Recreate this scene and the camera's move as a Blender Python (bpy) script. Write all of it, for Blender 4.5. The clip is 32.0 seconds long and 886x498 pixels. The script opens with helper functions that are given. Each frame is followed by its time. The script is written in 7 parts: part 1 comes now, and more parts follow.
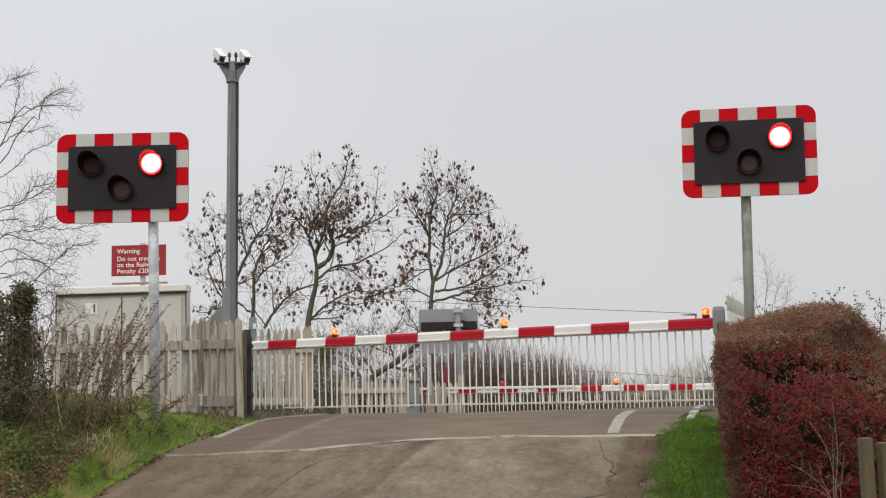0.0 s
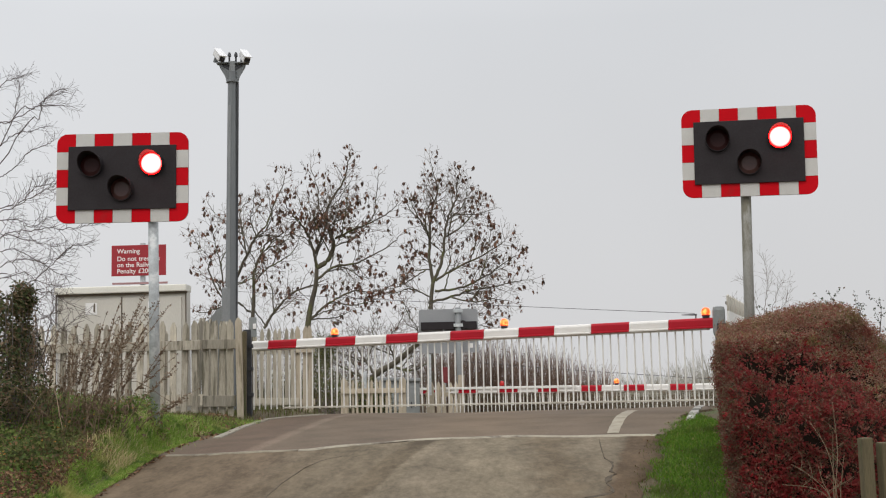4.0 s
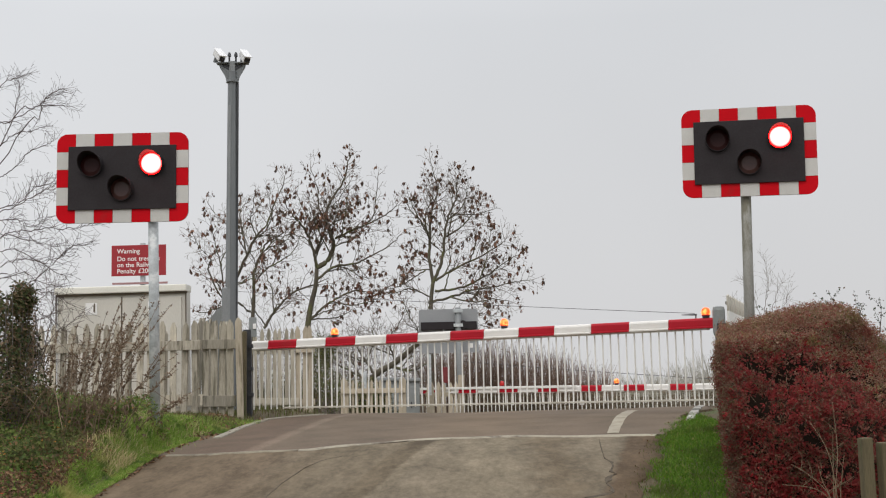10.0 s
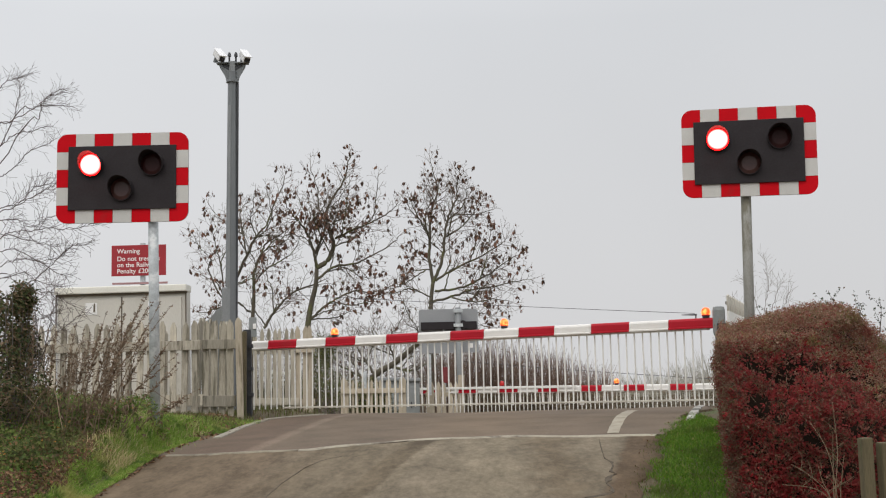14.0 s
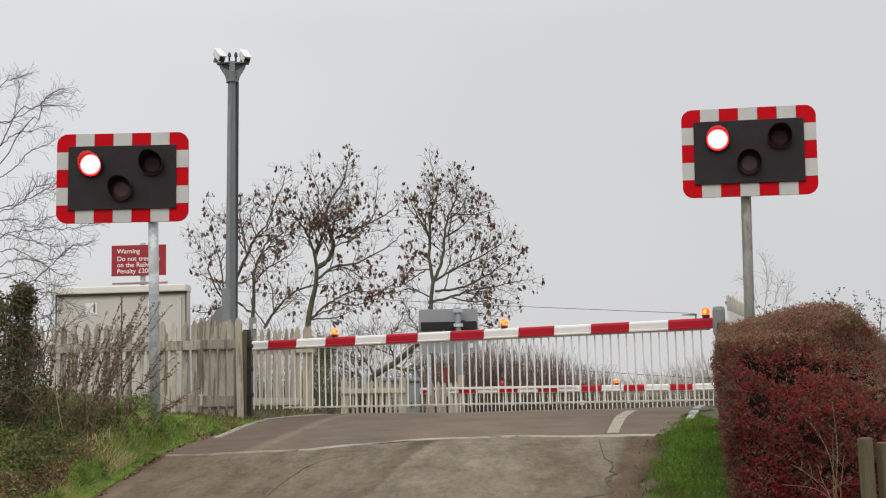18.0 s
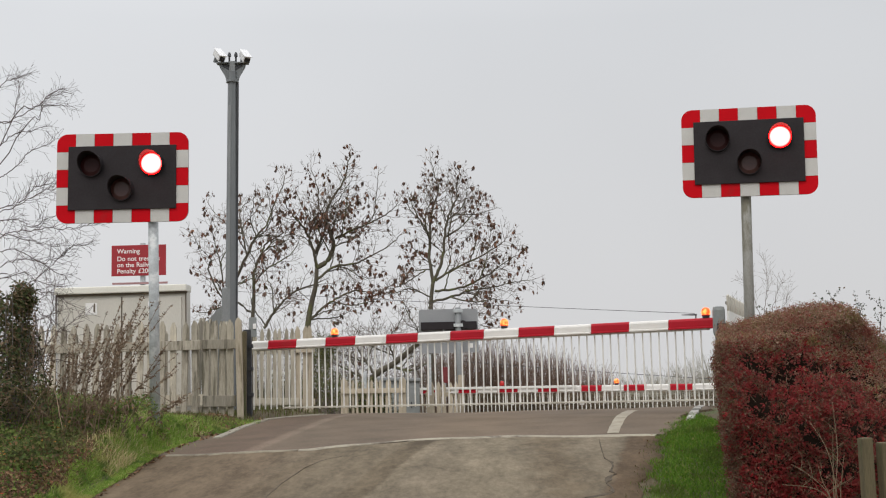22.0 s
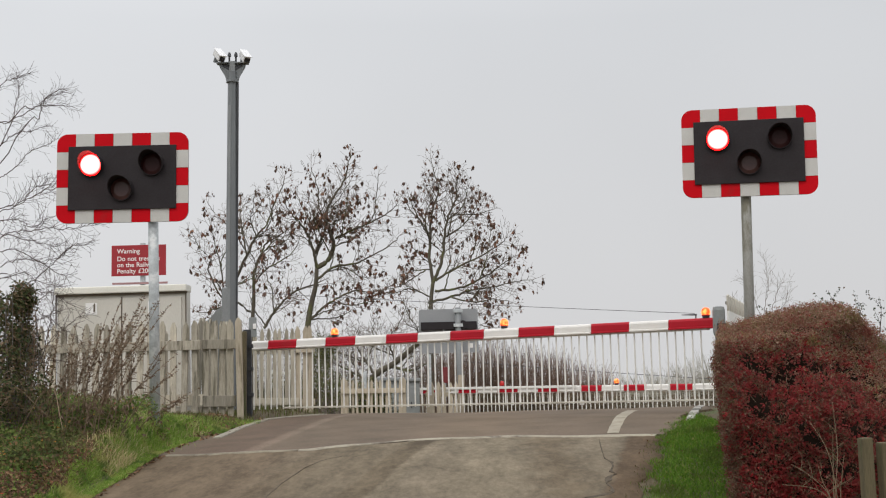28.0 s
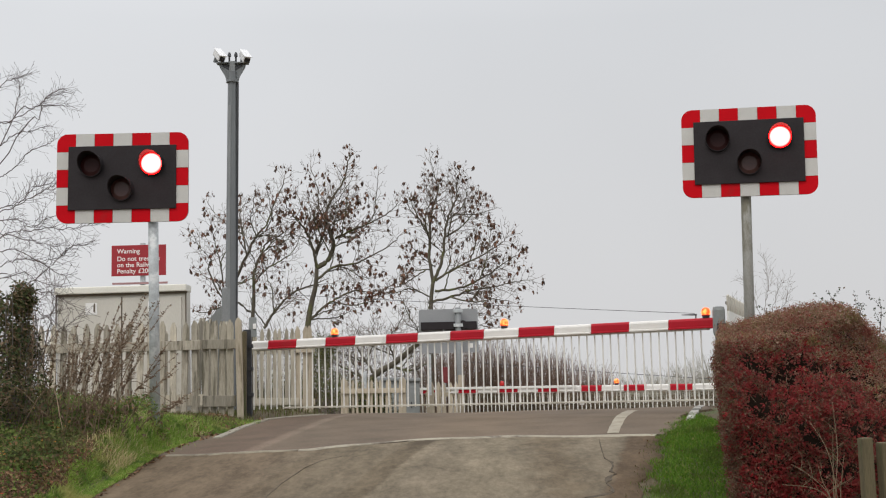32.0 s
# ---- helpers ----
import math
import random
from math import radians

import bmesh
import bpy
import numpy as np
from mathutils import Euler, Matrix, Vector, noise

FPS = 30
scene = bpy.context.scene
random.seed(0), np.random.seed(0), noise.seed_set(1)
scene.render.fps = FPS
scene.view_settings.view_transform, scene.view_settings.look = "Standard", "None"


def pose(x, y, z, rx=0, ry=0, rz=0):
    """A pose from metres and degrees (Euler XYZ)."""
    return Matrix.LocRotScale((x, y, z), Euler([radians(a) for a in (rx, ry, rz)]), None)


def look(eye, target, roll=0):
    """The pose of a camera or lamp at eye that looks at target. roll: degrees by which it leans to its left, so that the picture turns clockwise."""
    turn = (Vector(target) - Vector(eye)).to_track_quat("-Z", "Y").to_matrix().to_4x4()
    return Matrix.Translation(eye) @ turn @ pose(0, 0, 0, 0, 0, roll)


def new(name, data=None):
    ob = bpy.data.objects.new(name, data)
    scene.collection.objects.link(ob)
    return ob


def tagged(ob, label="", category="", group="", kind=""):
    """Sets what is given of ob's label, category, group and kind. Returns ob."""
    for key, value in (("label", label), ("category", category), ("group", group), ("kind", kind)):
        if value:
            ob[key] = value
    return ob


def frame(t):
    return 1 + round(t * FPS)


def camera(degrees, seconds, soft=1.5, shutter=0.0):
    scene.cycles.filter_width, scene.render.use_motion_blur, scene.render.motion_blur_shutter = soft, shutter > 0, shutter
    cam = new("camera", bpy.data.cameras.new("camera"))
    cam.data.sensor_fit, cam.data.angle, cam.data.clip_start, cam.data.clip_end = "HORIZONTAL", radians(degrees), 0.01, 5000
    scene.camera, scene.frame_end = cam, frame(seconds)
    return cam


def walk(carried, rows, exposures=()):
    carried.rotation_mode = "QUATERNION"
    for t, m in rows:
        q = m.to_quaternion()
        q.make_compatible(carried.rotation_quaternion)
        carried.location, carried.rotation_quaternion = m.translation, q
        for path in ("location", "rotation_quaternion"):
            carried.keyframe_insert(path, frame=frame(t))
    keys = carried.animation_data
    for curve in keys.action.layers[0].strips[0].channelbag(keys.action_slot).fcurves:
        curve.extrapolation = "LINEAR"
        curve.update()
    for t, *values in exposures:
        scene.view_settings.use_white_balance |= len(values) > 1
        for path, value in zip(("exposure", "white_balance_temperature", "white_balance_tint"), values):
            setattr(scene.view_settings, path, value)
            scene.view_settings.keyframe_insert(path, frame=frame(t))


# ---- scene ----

# --- camera: a tripod at the roadside, it never moves ---
cam = camera(41, 32.0, soft=1.15)
EYE = (0, 0, 1.5)
STAND = look(EYE, (0, 10, 1.5 + 10 * math.tan(radians(6.77))), -0.9)
walk(cam, [(0.0, STAND), (32.0, STAND)])

# --- overcast daylight ---
SUN_UP, SUN_TURN = radians(52), radians(200)
world = bpy.data.worlds.new("overcast")
scene.world = world
world.use_nodes = True
wt = world.node_tree
wt.nodes.clear()
w_out = wt.nodes.new("ShaderNodeOutputWorld")
w_bg = wt.nodes.new("ShaderNodeBackground")
w_sky = wt.nodes.new("ShaderNodeTexSky")
w_sky.sky_type = "NISHITA"
w_sky.sun_disc = False
w_sky.sun_elevation, w_sky.sun_rotation = SUN_UP, SUN_TURN
w_sky.dust_density, w_sky.air_density = 4.0, 1.5
w_grey = wt.nodes.new("ShaderNodeHueSaturation")
w_grey.inputs["Saturation"].default_value = 0.12
w_grey.inputs["Value"].default_value = 0.10
w_geo = wt.nodes.new("ShaderNodeTexCoord")
w_sep = wt.nodes.new("ShaderNodeSeparateXYZ")
w_ramp = wt.nodes.new("ShaderNodeValToRGB")
r = w_ramp.color_ramp
r.elements[0].position, r.elements[0].color = 0.0, (0.745, 0.742, 0.750, 1)
r.elements[1].position, r.elements[1].color = 1.0, (1.55, 1.58, 1.66, 1)
e = r.elements.new(0.30)
e.color = (0.733, 0.75, 0.778, 1)
w_noise = wt.nodes.new("ShaderNodeTexNoise")
w_noise.inputs["Scale"].default_value = 2.2
w_noise.inputs["Detail"].default_value = 3
w_map = wt.nodes.new("ShaderNodeMapRange")
w_map.inputs["From Min"].default_value, w_map.inputs["From Max"].default_value = 0.3, 0.7
w_map.inputs["To Min"].default_value, w_map.inputs["To Max"].default_value = 0.96, 1.03
w_mul = wt.nodes.new("ShaderNodeMix")
w_mul.data_type, w_mul.blend_type = "RGBA", "MULTIPLY"
w_mul.inputs["Factor"].default_value = 1
w_mix = wt.nodes.new("ShaderNodeMix")
w_mix.data_type = "RGBA"
w_mix.inputs["Factor"].default_value = 0.93
L = wt.links.new
L(w_geo.outputs["Generated"], w_sep.inputs[0])
L(w_sep.outputs["Z"], w_ramp.inputs["Fac"])
L(w_geo.outputs["Generated"], w_noise.inputs["Vector"])
L(w_noise.outputs["Fac"], w_map.inputs["Value"])
L(w_ramp.outputs["Color"], w_mul.inputs["A"])
L(w_map.outputs["Result"], w_mul.inputs["B"])
L(w_sky.outputs["Color"], w_grey.inputs["Color"])
L(w_grey.outputs["Color"], w_mix.inputs["A"])
w_side = wt.nodes.new("ShaderNodeMapRange")
w_side.inputs["From Min"].default_value, w_side.inputs["From Max"].default_value = -0.3, 0.45
w_side.inputs["To Min"].default_value, w_side.inputs["To Max"].default_value = 1.01, 0.885
w_mul2 = wt.nodes.new("ShaderNodeMix")
w_mul2.data_type, w_mul2.blend_type = "RGBA", "MULTIPLY"
w_mul2.inputs["Factor"].default_value = 1
L(w_sep.outputs["X"], w_side.inputs["Value"])
L(w_mul.outputs["Result"], w_mul2.inputs["A"])
L(w_side.outputs["Result"], w_mul2.inputs["B"])
L(w_mul2.outputs["Result"], w_mix.inputs["B"])
L(w_mix.outputs["Result"], w_bg.inputs["Color"])
L(w_bg.outputs["Background"], w_out.inputs["Surface"])
w_bg.inputs["Strength"].default_value = 1.0

sun = new("sun", bpy.data.lights.new("sun", "SUN"))
sun.data.energy, sun.data.angle, sun.data.color = 0.9, radians(40), (1.0, 0.93, 0.82)
sun.matrix_world = look((-6, -16, 22), (0, 0, 0))
scene.view_settings.exposure = 0.0


# --- materials ---
def surf(name, a, b, rough=0.8, scale=6.0, fine=60.0, bump=0.2, metal=0.0, stretch=(1, 1, 1), c=None, spots=0.0, vary=0.0, island=False, spec=0.5, dist=0.01, grit=0.5):
    """Two colours mixed by coarse and fine noise, a third one in stains, with fine relief; vary: change from piece to piece."""
    m = bpy.data.materials.new(name)
    m.use_nodes = True
    nt = m.node_tree
    n, l = nt.nodes, nt.links.new
    bs = n["Principled BSDF"]
    co = n.new("ShaderNodeTexCoord")
    mp = n.new("ShaderNodeMapping")
    mp.inputs["Scale"].default_value = stretch
    l(co.outputs["Object"], mp.inputs["Vector"])
    if vary and not island:
        own = n.new("ShaderNodeObjectInfo")
        far = n.new("ShaderNodeMath")
        far.operation = "MULTIPLY"
        far.inputs[1].default_value = 60.0
        l(own.outputs["Random"], far.inputs[0])
        l(far.outputs[0], mp.inputs["Location"])
    n1, n2 = n.new("ShaderNodeTexNoise"), n.new("ShaderNodeTexNoise")
    n2.inputs["Roughness"].default_value = grit
    n1.inputs["Scale"].default_value, n1.inputs["Detail"].default_value = scale, 5
    n2.inputs["Scale"].default_value, n2.inputs["Detail"].default_value = fine, 4
    l(mp.outputs[0], n1.inputs["Vector"])
    l(mp.outputs[0], n2.inputs["Vector"])
    mid = n.new("ShaderNodeMath")
    mid.operation = "MULTIPLY_ADD"
    mid.inputs[1].default_value, mid.inputs[2].default_value = 0.5, 0.0
    l(n2.outputs["Fac"], mid.inputs[0])
    add = n.new("ShaderNodeMath")
    add.operation = "MULTIPLY_ADD"
    add.inputs[1].default_value = 0.5
    l(n1.outputs["Fac"], add.inputs[0])
    l(mid.outputs[0], add.inputs[2])
    rm = n.new("ShaderNodeMapRange")
    rm.inputs["From Min"].default_value, rm.inputs["From Max"].default_value = 0.36, 0.64
    l(add.outputs[0], rm.inputs["Value"])
    mx = n.new("ShaderNodeMix")
    mx.data_type = "RGBA"
    mx.inputs["A"].default_value, mx.inputs["B"].default_value = (*a, 1), (*b, 1)
    l(rm.outputs[0], mx.inputs["Factor"])
    out = mx.outputs["Result"]
    if c:
        n3 = n.new("ShaderNodeTexNoise")
        n3.inputs["Scale"].default_value, n3.inputs["Detail"].default_value = scale * 0.45, 6
        n3.inputs["Roughness"].default_value = 0.65
        l(mp.outputs[0], n3.inputs["Vector"])
        r3 = n.new("ShaderNodeMapRange")
        r3.inputs["From Min"].default_value, r3.inputs["From Max"].default_value = 0.62 - spots * 0.2, 0.72 - spots * 0.2
        l(n3.outputs["Fac"], r3.inputs["Value"])
        m3 = n.new("ShaderNodeMix")
        m3.data_type = "RGBA"
        m3.inputs["B"].default_value = (*c, 1)
        l(r3.outputs[0], m3.inputs["Factor"])
        l(out, m3.inputs["A"])
        out = m3.outputs["Result"]
    if vary:
        hs = n.new("ShaderNodeHueSaturation")
        rr = n.new("ShaderNodeMapRange")
        rr.inputs["To Min"].default_value, rr.inputs["To Max"].default_value = 1 - vary, 1 + vary
        if island:
            gi = n.new("ShaderNodeNewGeometry")
            l(gi.outputs["Random Per Island"], rr.inputs["Value"])
        else:
            gi = n.new("ShaderNodeObjectInfo")
            l(gi.outputs["Random"], rr.inputs["Value"])
        l(rr.outputs[0], hs.inputs["Value"])
        l(out, hs.inputs["Color"])
        out = hs.outputs["Color"]
    l(out, bs.inputs["Base Color"])
    bs.inputs["Roughness"].default_value, bs.inputs["Metallic"].default_value = rough, metal
    bs.inputs["Specular IOR Level"].default_value = spec
    if bump:
        bu = n.new("ShaderNodeBump")
        bu.inputs["Strength"].default_value, bu.inputs["Distance"].default_value = bump, dist
        l(add.outputs[0], bu.inputs["Height"])
        l(bu.outputs[0], bs.inputs["Normal"])
    return m


def leafy(name, stops, rough=0.6, patch=None, patch_scale=3.0, patch_at=0.52, back=0.0, moss=None):
    """Leaf colours picked per leaf from a ramp; patch: colour of whole clumps by coarse noise."""
    m = bpy.data.materials.new(name)
    m.use_nodes = True
    n, l = m.node_tree.nodes, m.node_tree.links.new
    bs = n["Principled BSDF"]
    gi = n.new("ShaderNodeNewGeometry")
    ra = n.new("ShaderNodeValToRGB")
    ra.color_ramp.interpolation = "CONSTANT"
    while len(ra.color_ramp.elements) < len(stops):
        ra.color_ramp.elements.new(0.5)
    for el, (pos, col) in zip(ra.color_ramp.elements, stops):
        el.position, el.color = pos, (*col, 1)
    l(gi.outputs["Random Per Island"], ra.inputs["Fac"])
    out = ra.outputs["Color"]
    if patch:
        co = n.new("ShaderNodeTexCoord")
        no = n.new("ShaderNodeTexNoise")
        no.inputs["Scale"].default_value, no.inputs["Detail"].default_value = patch_scale, 3
        l(co.outputs["Object"], no.inputs["Vector"])
        mr = n.new("ShaderNodeMapRange")
        mr.inputs["From Min"].default_value, mr.inputs["From Max"].default_value = patch_at - 0.05, patch_at + 0.09
        mr.inputs["To Max"].default_value = 0.8
        l(no.outputs["Fac"], mr.inputs["Value"])
        mx = n.new("ShaderNodeMix")
        mx.data_type = "RGBA"
        mx.inputs["B"].default_value = (*patch, 1)
        l(mr.outputs[0], mx.inputs["Factor"])
        l(out, mx.inputs["A"])
        out = mx.outputs["Result"]
    if moss:
        co, no, mr, mx = n.new("ShaderNodeTexCoord"), n.new("ShaderNodeTexNoise"), n.new("ShaderNodeMapRange"), n.new("ShaderNodeMix")
        colour, no.inputs["Scale"].default_value, edge = moss
        l(co.outputs["Object"], no.inputs["Vector"])
        mr.inputs["From Min"].default_value, mr.inputs["From Max"].default_value, mr.inputs["To Max"].default_value = edge, edge + 0.08, 0.75
        l(no.outputs["Fac"], mr.inputs["Value"])
        mx.data_type = "RGBA"
        mx.inputs["B"].default_value = (*colour, 1)
        l(mr.outputs[0], mx.inputs["Factor"])
        l(out, mx.inputs["A"])
        out = mx.outputs["Result"]
    l(out, bs.inputs["Base Color"])
    bs.inputs["Roughness"].default_value = rough
    bs.inputs["Specular IOR Level"].default_value = 0.12
    if back:
        tr, mix = n.new("ShaderNodeBsdfTranslucent"), n.new("ShaderNodeMixShader")
        mix.inputs[0].default_value = back
        l(out, tr.inputs["Color"])
        l(bs.outputs[0], mix.inputs[1])
        l(tr.outputs[0], mix.inputs[2])
        l(mix.outputs[0], n["Material Output"].inputs["Surface"])
    return m


def glow(name, colour, strength):
    m = bpy.data.materials.new(name)
    m.use_nodes = True
    bs = m.node_tree.nodes["Principled BSDF"]
    bs.inputs["Base Color"].default_value = (*[min(1, v * 0.5) for v in colour], 1)
    bs.inputs["Emission Color"].default_value = (*colour, 1)
    bs.inputs["Emission Strength"].default_value = strength
    return m


M_ROAD = surf("worn_asphalt", (0.111, 0.090, 0.061), (0.242, 0.199, 0.140), 0.92, 4.5, 20, 0.6, c=(0.104, 0.083, 0.058), spots=0.3, dist=0.006, spec=0.2, stretch=(1.0, 0.32, 1), grit=0.78)
M_ROAD_NEW = surf("brown_asphalt", (0.118, 0.092, 0.066), (0.183, 0.139, 0.102), 0.9, 2.0, 30, 0.6, c=(0.158, 0.122, 0.090), spots=0.25, dist=0.012, spec=0.2, grit=0.7)


def worn_zones(m, zones):
    """Bands of wear along straight lines on the road: each tints the surface within a ragged distance of its line."""
    n, l = m.node_tree.nodes, m.node_tree.links.new
    bs = n["Principled BSDF"]
    out = bs.inputs["Base Color"].links[0].from_socket
    co, no = n.new("ShaderNodeTexCoord"), n.new("ShaderNodeTexNoise")
    no.inputs["Scale"].default_value, no.inputs["Detail"].default_value, no.inputs["Roughness"].default_value = 2.6, 7, 0.68
    l(co.outputs["Object"], no.inputs["Vector"])
    # the wear belongs to the approach of the crossing and dies out before it
    sep, near = n.new("ShaderNodeSeparateXYZ"), n.new("ShaderNodeMapRange")
    l(co.outputs["Object"], sep.inputs[0])
    near.inputs["From Min"].default_value, near.inputs["From Max"].default_value = 4.6, 7.0
    l(sep.outputs["Y"], near.inputs["Value"])
    for (x0, y0), (x1, y1), half, soft, ragged, tint in zones:
        d = Vector((y1 - y0, x0 - x1, 0)).normalized()
        dot, off, rag, mag, fade, mix = n.new("ShaderNodeVectorMath"), n.new("ShaderNodeMath"), n.new("ShaderNodeMath"), n.new("ShaderNodeMath"), n.new("ShaderNodeMapRange"), n.new("ShaderNodeMix")
        dot.operation = "DOT_PRODUCT"
        dot.inputs[1].default_value = d
        l(co.outputs["Object"], dot.inputs[0])
        off.operation = "SUBTRACT"
        off.inputs[1].default_value = d.x * x0 + d.y * y0 + ragged * 0.5
        l(dot.outputs["Value"], off.inputs[0])
        rag.operation = "MULTIPLY_ADD"
        rag.inputs[1].default_value = ragged
        l(no.outputs["Fac"], rag.inputs[0])
        l(off.outputs[0], rag.inputs[2])
        mag.operation = "ABSOLUTE"
        l(rag.outputs[0], mag.inputs[0])
        fade.inputs["From Min"].default_value, fade.inputs["From Max"].default_value = half, half + soft
        fade.inputs["To Max"].default_value = 0
        l(near.outputs[0], fade.inputs["To Min"])
        l(mag.outputs[0], fade.inputs["Value"])
        mix.data_type, mix.blend_type, mix.clamp_factor = "RGBA", "MULTIPLY", True
        mix.inputs["B"].default_value = (*tint, 1)
        l(fade.outputs[0], mix.inputs["Factor"])
        l(out, mix.inputs["A"])
        out = mix.outputs["Result"]
    l(out, bs.inputs["Base Color"])


worn_zones(M_ROAD, (
    ((-0.49, 8.3), (-0.075, 11.2), 0.040, 0.030, 0.08, (1.15, 1.15, 1.14)),
    ((-0.66, 8.3), (-0.24, 11.2), 0.090, 0.030, 0.10, (0.84, 0.82, 0.79)),
    ((-1.04, 8.3), (-0.62, 11.2), 0.46, 0.06, 0.12, (0.90, 0.88, 0.85)),
    ((-2.20, 6.2), (-2.10, 10.9), 0.55, 0.55, 0.30, (0.82, 0.745, 0.70)),
    ((-2.70, 8.0), (-2.74, 11.6), 0.04, 0.14, 0.20, (0.62, 0.52, 0.45)),
    ((0.22, 6.2), (0.40, 10.9), 0.12, 0.30, 0.60, (1.10, 1.11, 1.10)),
    ((0.72, 6.2), (0.92, 10.9), 0.05, 0.22, 0.90, (0.80, 0.76, 0.71)),
    ((1.33, 8.05), (1.91, 10.9), 0.22, 0.06, 0.14, (0.66, 0.56, 0.49)),
    ((1.78, 8.05), (2.30, 10.9), 0.22, 0.05, 0.10, (0.62, 0.52, 0.45))))
worn_zones(M_ROAD_NEW, (
    ((-1.78, 11.1), (-1.42, 15.9), 0.045, 0.05, 0.06, (1.32, 1.32, 1.34)),
    ((-2.15, 10.5), (-1.95, 15.0), 0.22, 0.25, 0.30, (0.90, 0.84, 0.84)),
    ((0.20, 10.5), (0.50, 15.0), 0.25, 0.60, 0.90, (1.14, 1.12, 1.08))))
M_CRACK = surf("cracked_tar", (0.086, 0.070, 0.054), (0.144, 0.119, 0.089), 0.95, 8, 90, 0.3, spec=0.1)
M_LINE = surf("worn_white_line", (0.415, 0.376, 0.289), (0.260, 0.226, 0.169), 0.85, 4, 24, 0.2, c=(0.126, 0.102, 0.075), spots=0.35, grit=0.7)
M_LINE_DIRTY = surf("dirty_line", (0.30, 0.262, 0.19), (0.17, 0.145, 0.105), 0.88, 4, 24, 0.2, c=(0.115, 0.092, 0.066), spots=0.55, grit=0.7)
M_KERB = surf("kerb_concrete", (0.36, 0.33, 0.26), (0.25, 0.225, 0.175), 0.9, 9, 90, 0.4, c=(0.14, 0.13, 0.09), spots=0.4)
M_KERB_WHITE = surf("whitewashed_kerb", (0.56, 0.55, 0.51), (0.34, 0.325, 0.29), 0.85, 6, 20, 0.4, c=(0.11, 0.10, 0.08), spots=0.75, grit=0.75)
M_EARTH = surf("verge_earth", (0.078, 0.060, 0.032), (0.115, 0.090, 0.048), 0.95, 3, 40, 0.8, c=(0.075, 0.095, 0.030), spots=0.4, dist=0.03)
M_WOOD = surf("weathered_wood", (0.632, 0.576, 0.474), (0.328, 0.294, 0.234), 0.88, 2.5, 14, 0.5, stretch=(9, 9, 1), c=(0.189, 0.170, 0.126), spots=0.45, vary=0.3, spec=0.2, grit=0.68)
M_WOOD_GREY = surf("silvered_wood", (0.518, 0.474, 0.389), (0.333, 0.303, 0.241), 0.9, 2.5, 14, 0.5, stretch=(9, 9, 0.8), c=(0.185, 0.171, 0.130), spots=0.5, vary=0.3, spec=0.2, grit=0.66)
M_WOOD_PALE = surf("pale_wood", (0.614, 0.540, 0.421), (0.419, 0.360, 0.275), 0.85, 2.5, 14, 0.4, stretch=(9, 9, 1), c=(0.279, 0.239, 0.172), spots=0.25, vary=0.12, spec=0.2, grit=0.65)
M_WOOD_GREEN = surf("mossy_post_wood", (0.158, 0.128, 0.070), (0.084, 0.071, 0.040), 0.9, 3, 20, 0.5, stretch=(8, 8, 1), c=(0.087, 0.099, 0.037), spots=0.45, grit=0.65)
M_STEEL = surf("galvanised_steel", (0.607, 0.645, 0.659), (0.392, 0.418, 0.430), 0.6, 14, 70, 0.1, metal=0.1, c=(0.734, 0.759, 0.759), spots=0.45, grit=0.7)
M_STEEL_STAINED = surf("stained_galvanised_steel", (0.36, 0.36, 0.335), (0.25, 0.245, 0.215), 0.7, 5, 50, 0.15, metal=0.15, stretch=(3, 3, 1), c=(0.17, 0.16, 0.12), spots=0.4)
M_POST = surf("grey_painted_mast", (0.161, 0.175, 0.184), (0.201, 0.214, 0.221), 0.5, 4, 60, 0.05, metal=0.1, stretch=(3, 3, 1))
M_POST_PALE = surf("pale_grey_mast_door", (0.21, 0.225, 0.23), (0.27, 0.28, 0.285), 0.55, 4, 60, 0.05, c=(0.17, 0.175, 0.17), spots=0.3)
M_DARK_STEEL = surf("dark_grey_steel", (0.035, 0.037, 0.042), (0.06, 0.062, 0.068), 0.55, 8, 60, 0.1, metal=0.2)
M_BLACK = surf("matt_black_panel", (0.026, 0.021, 0.023), (0.036, 0.031, 0.034), 0.65, 6, 80, 0.05, spec=0.22)
M_LENS = surf("unlit_dark_lens", (0.033, 0.010, 0.010), (0.049, 0.014, 0.014), 0.4, 60, 200, 0.2, spec=0.2)
M_LENS_BROWN = surf("unlit_brown_lens", (0.063, 0.024, 0.021), (0.086, 0.035, 0.030), 0.35, 60, 200, 0.2)
M_RED = surf("reflective_red", (0.66, 0.006, 0.014), (0.57, 0.006, 0.013), 0.6, 5, 160, 0.03, c=(0.48, 0.016, 0.020), spots=0.2, spec=0.06)
M_WHITE = surf("reflective_white", (0.64, 0.63, 0.60), (0.58, 0.57, 0.54), 0.5, 5, 120, 0.03, c=(0.5, 0.48, 0.44), spots=0.1)
M_BOOM_RED = surf("boom_red", (0.458, 0.011, 0.025), (0.387, 0.011, 0.022), 0.5, 6, 80, 0.05, c=(0.370, 0.018, 0.026), spots=0.2, spec=0.2)
M_BOOM_WHITE = surf("boom_white", (0.822, 0.799, 0.760), (0.732, 0.711, 0.673), 0.45, 6, 80, 0.05, c=(0.555, 0.525, 0.457), spots=0.15)
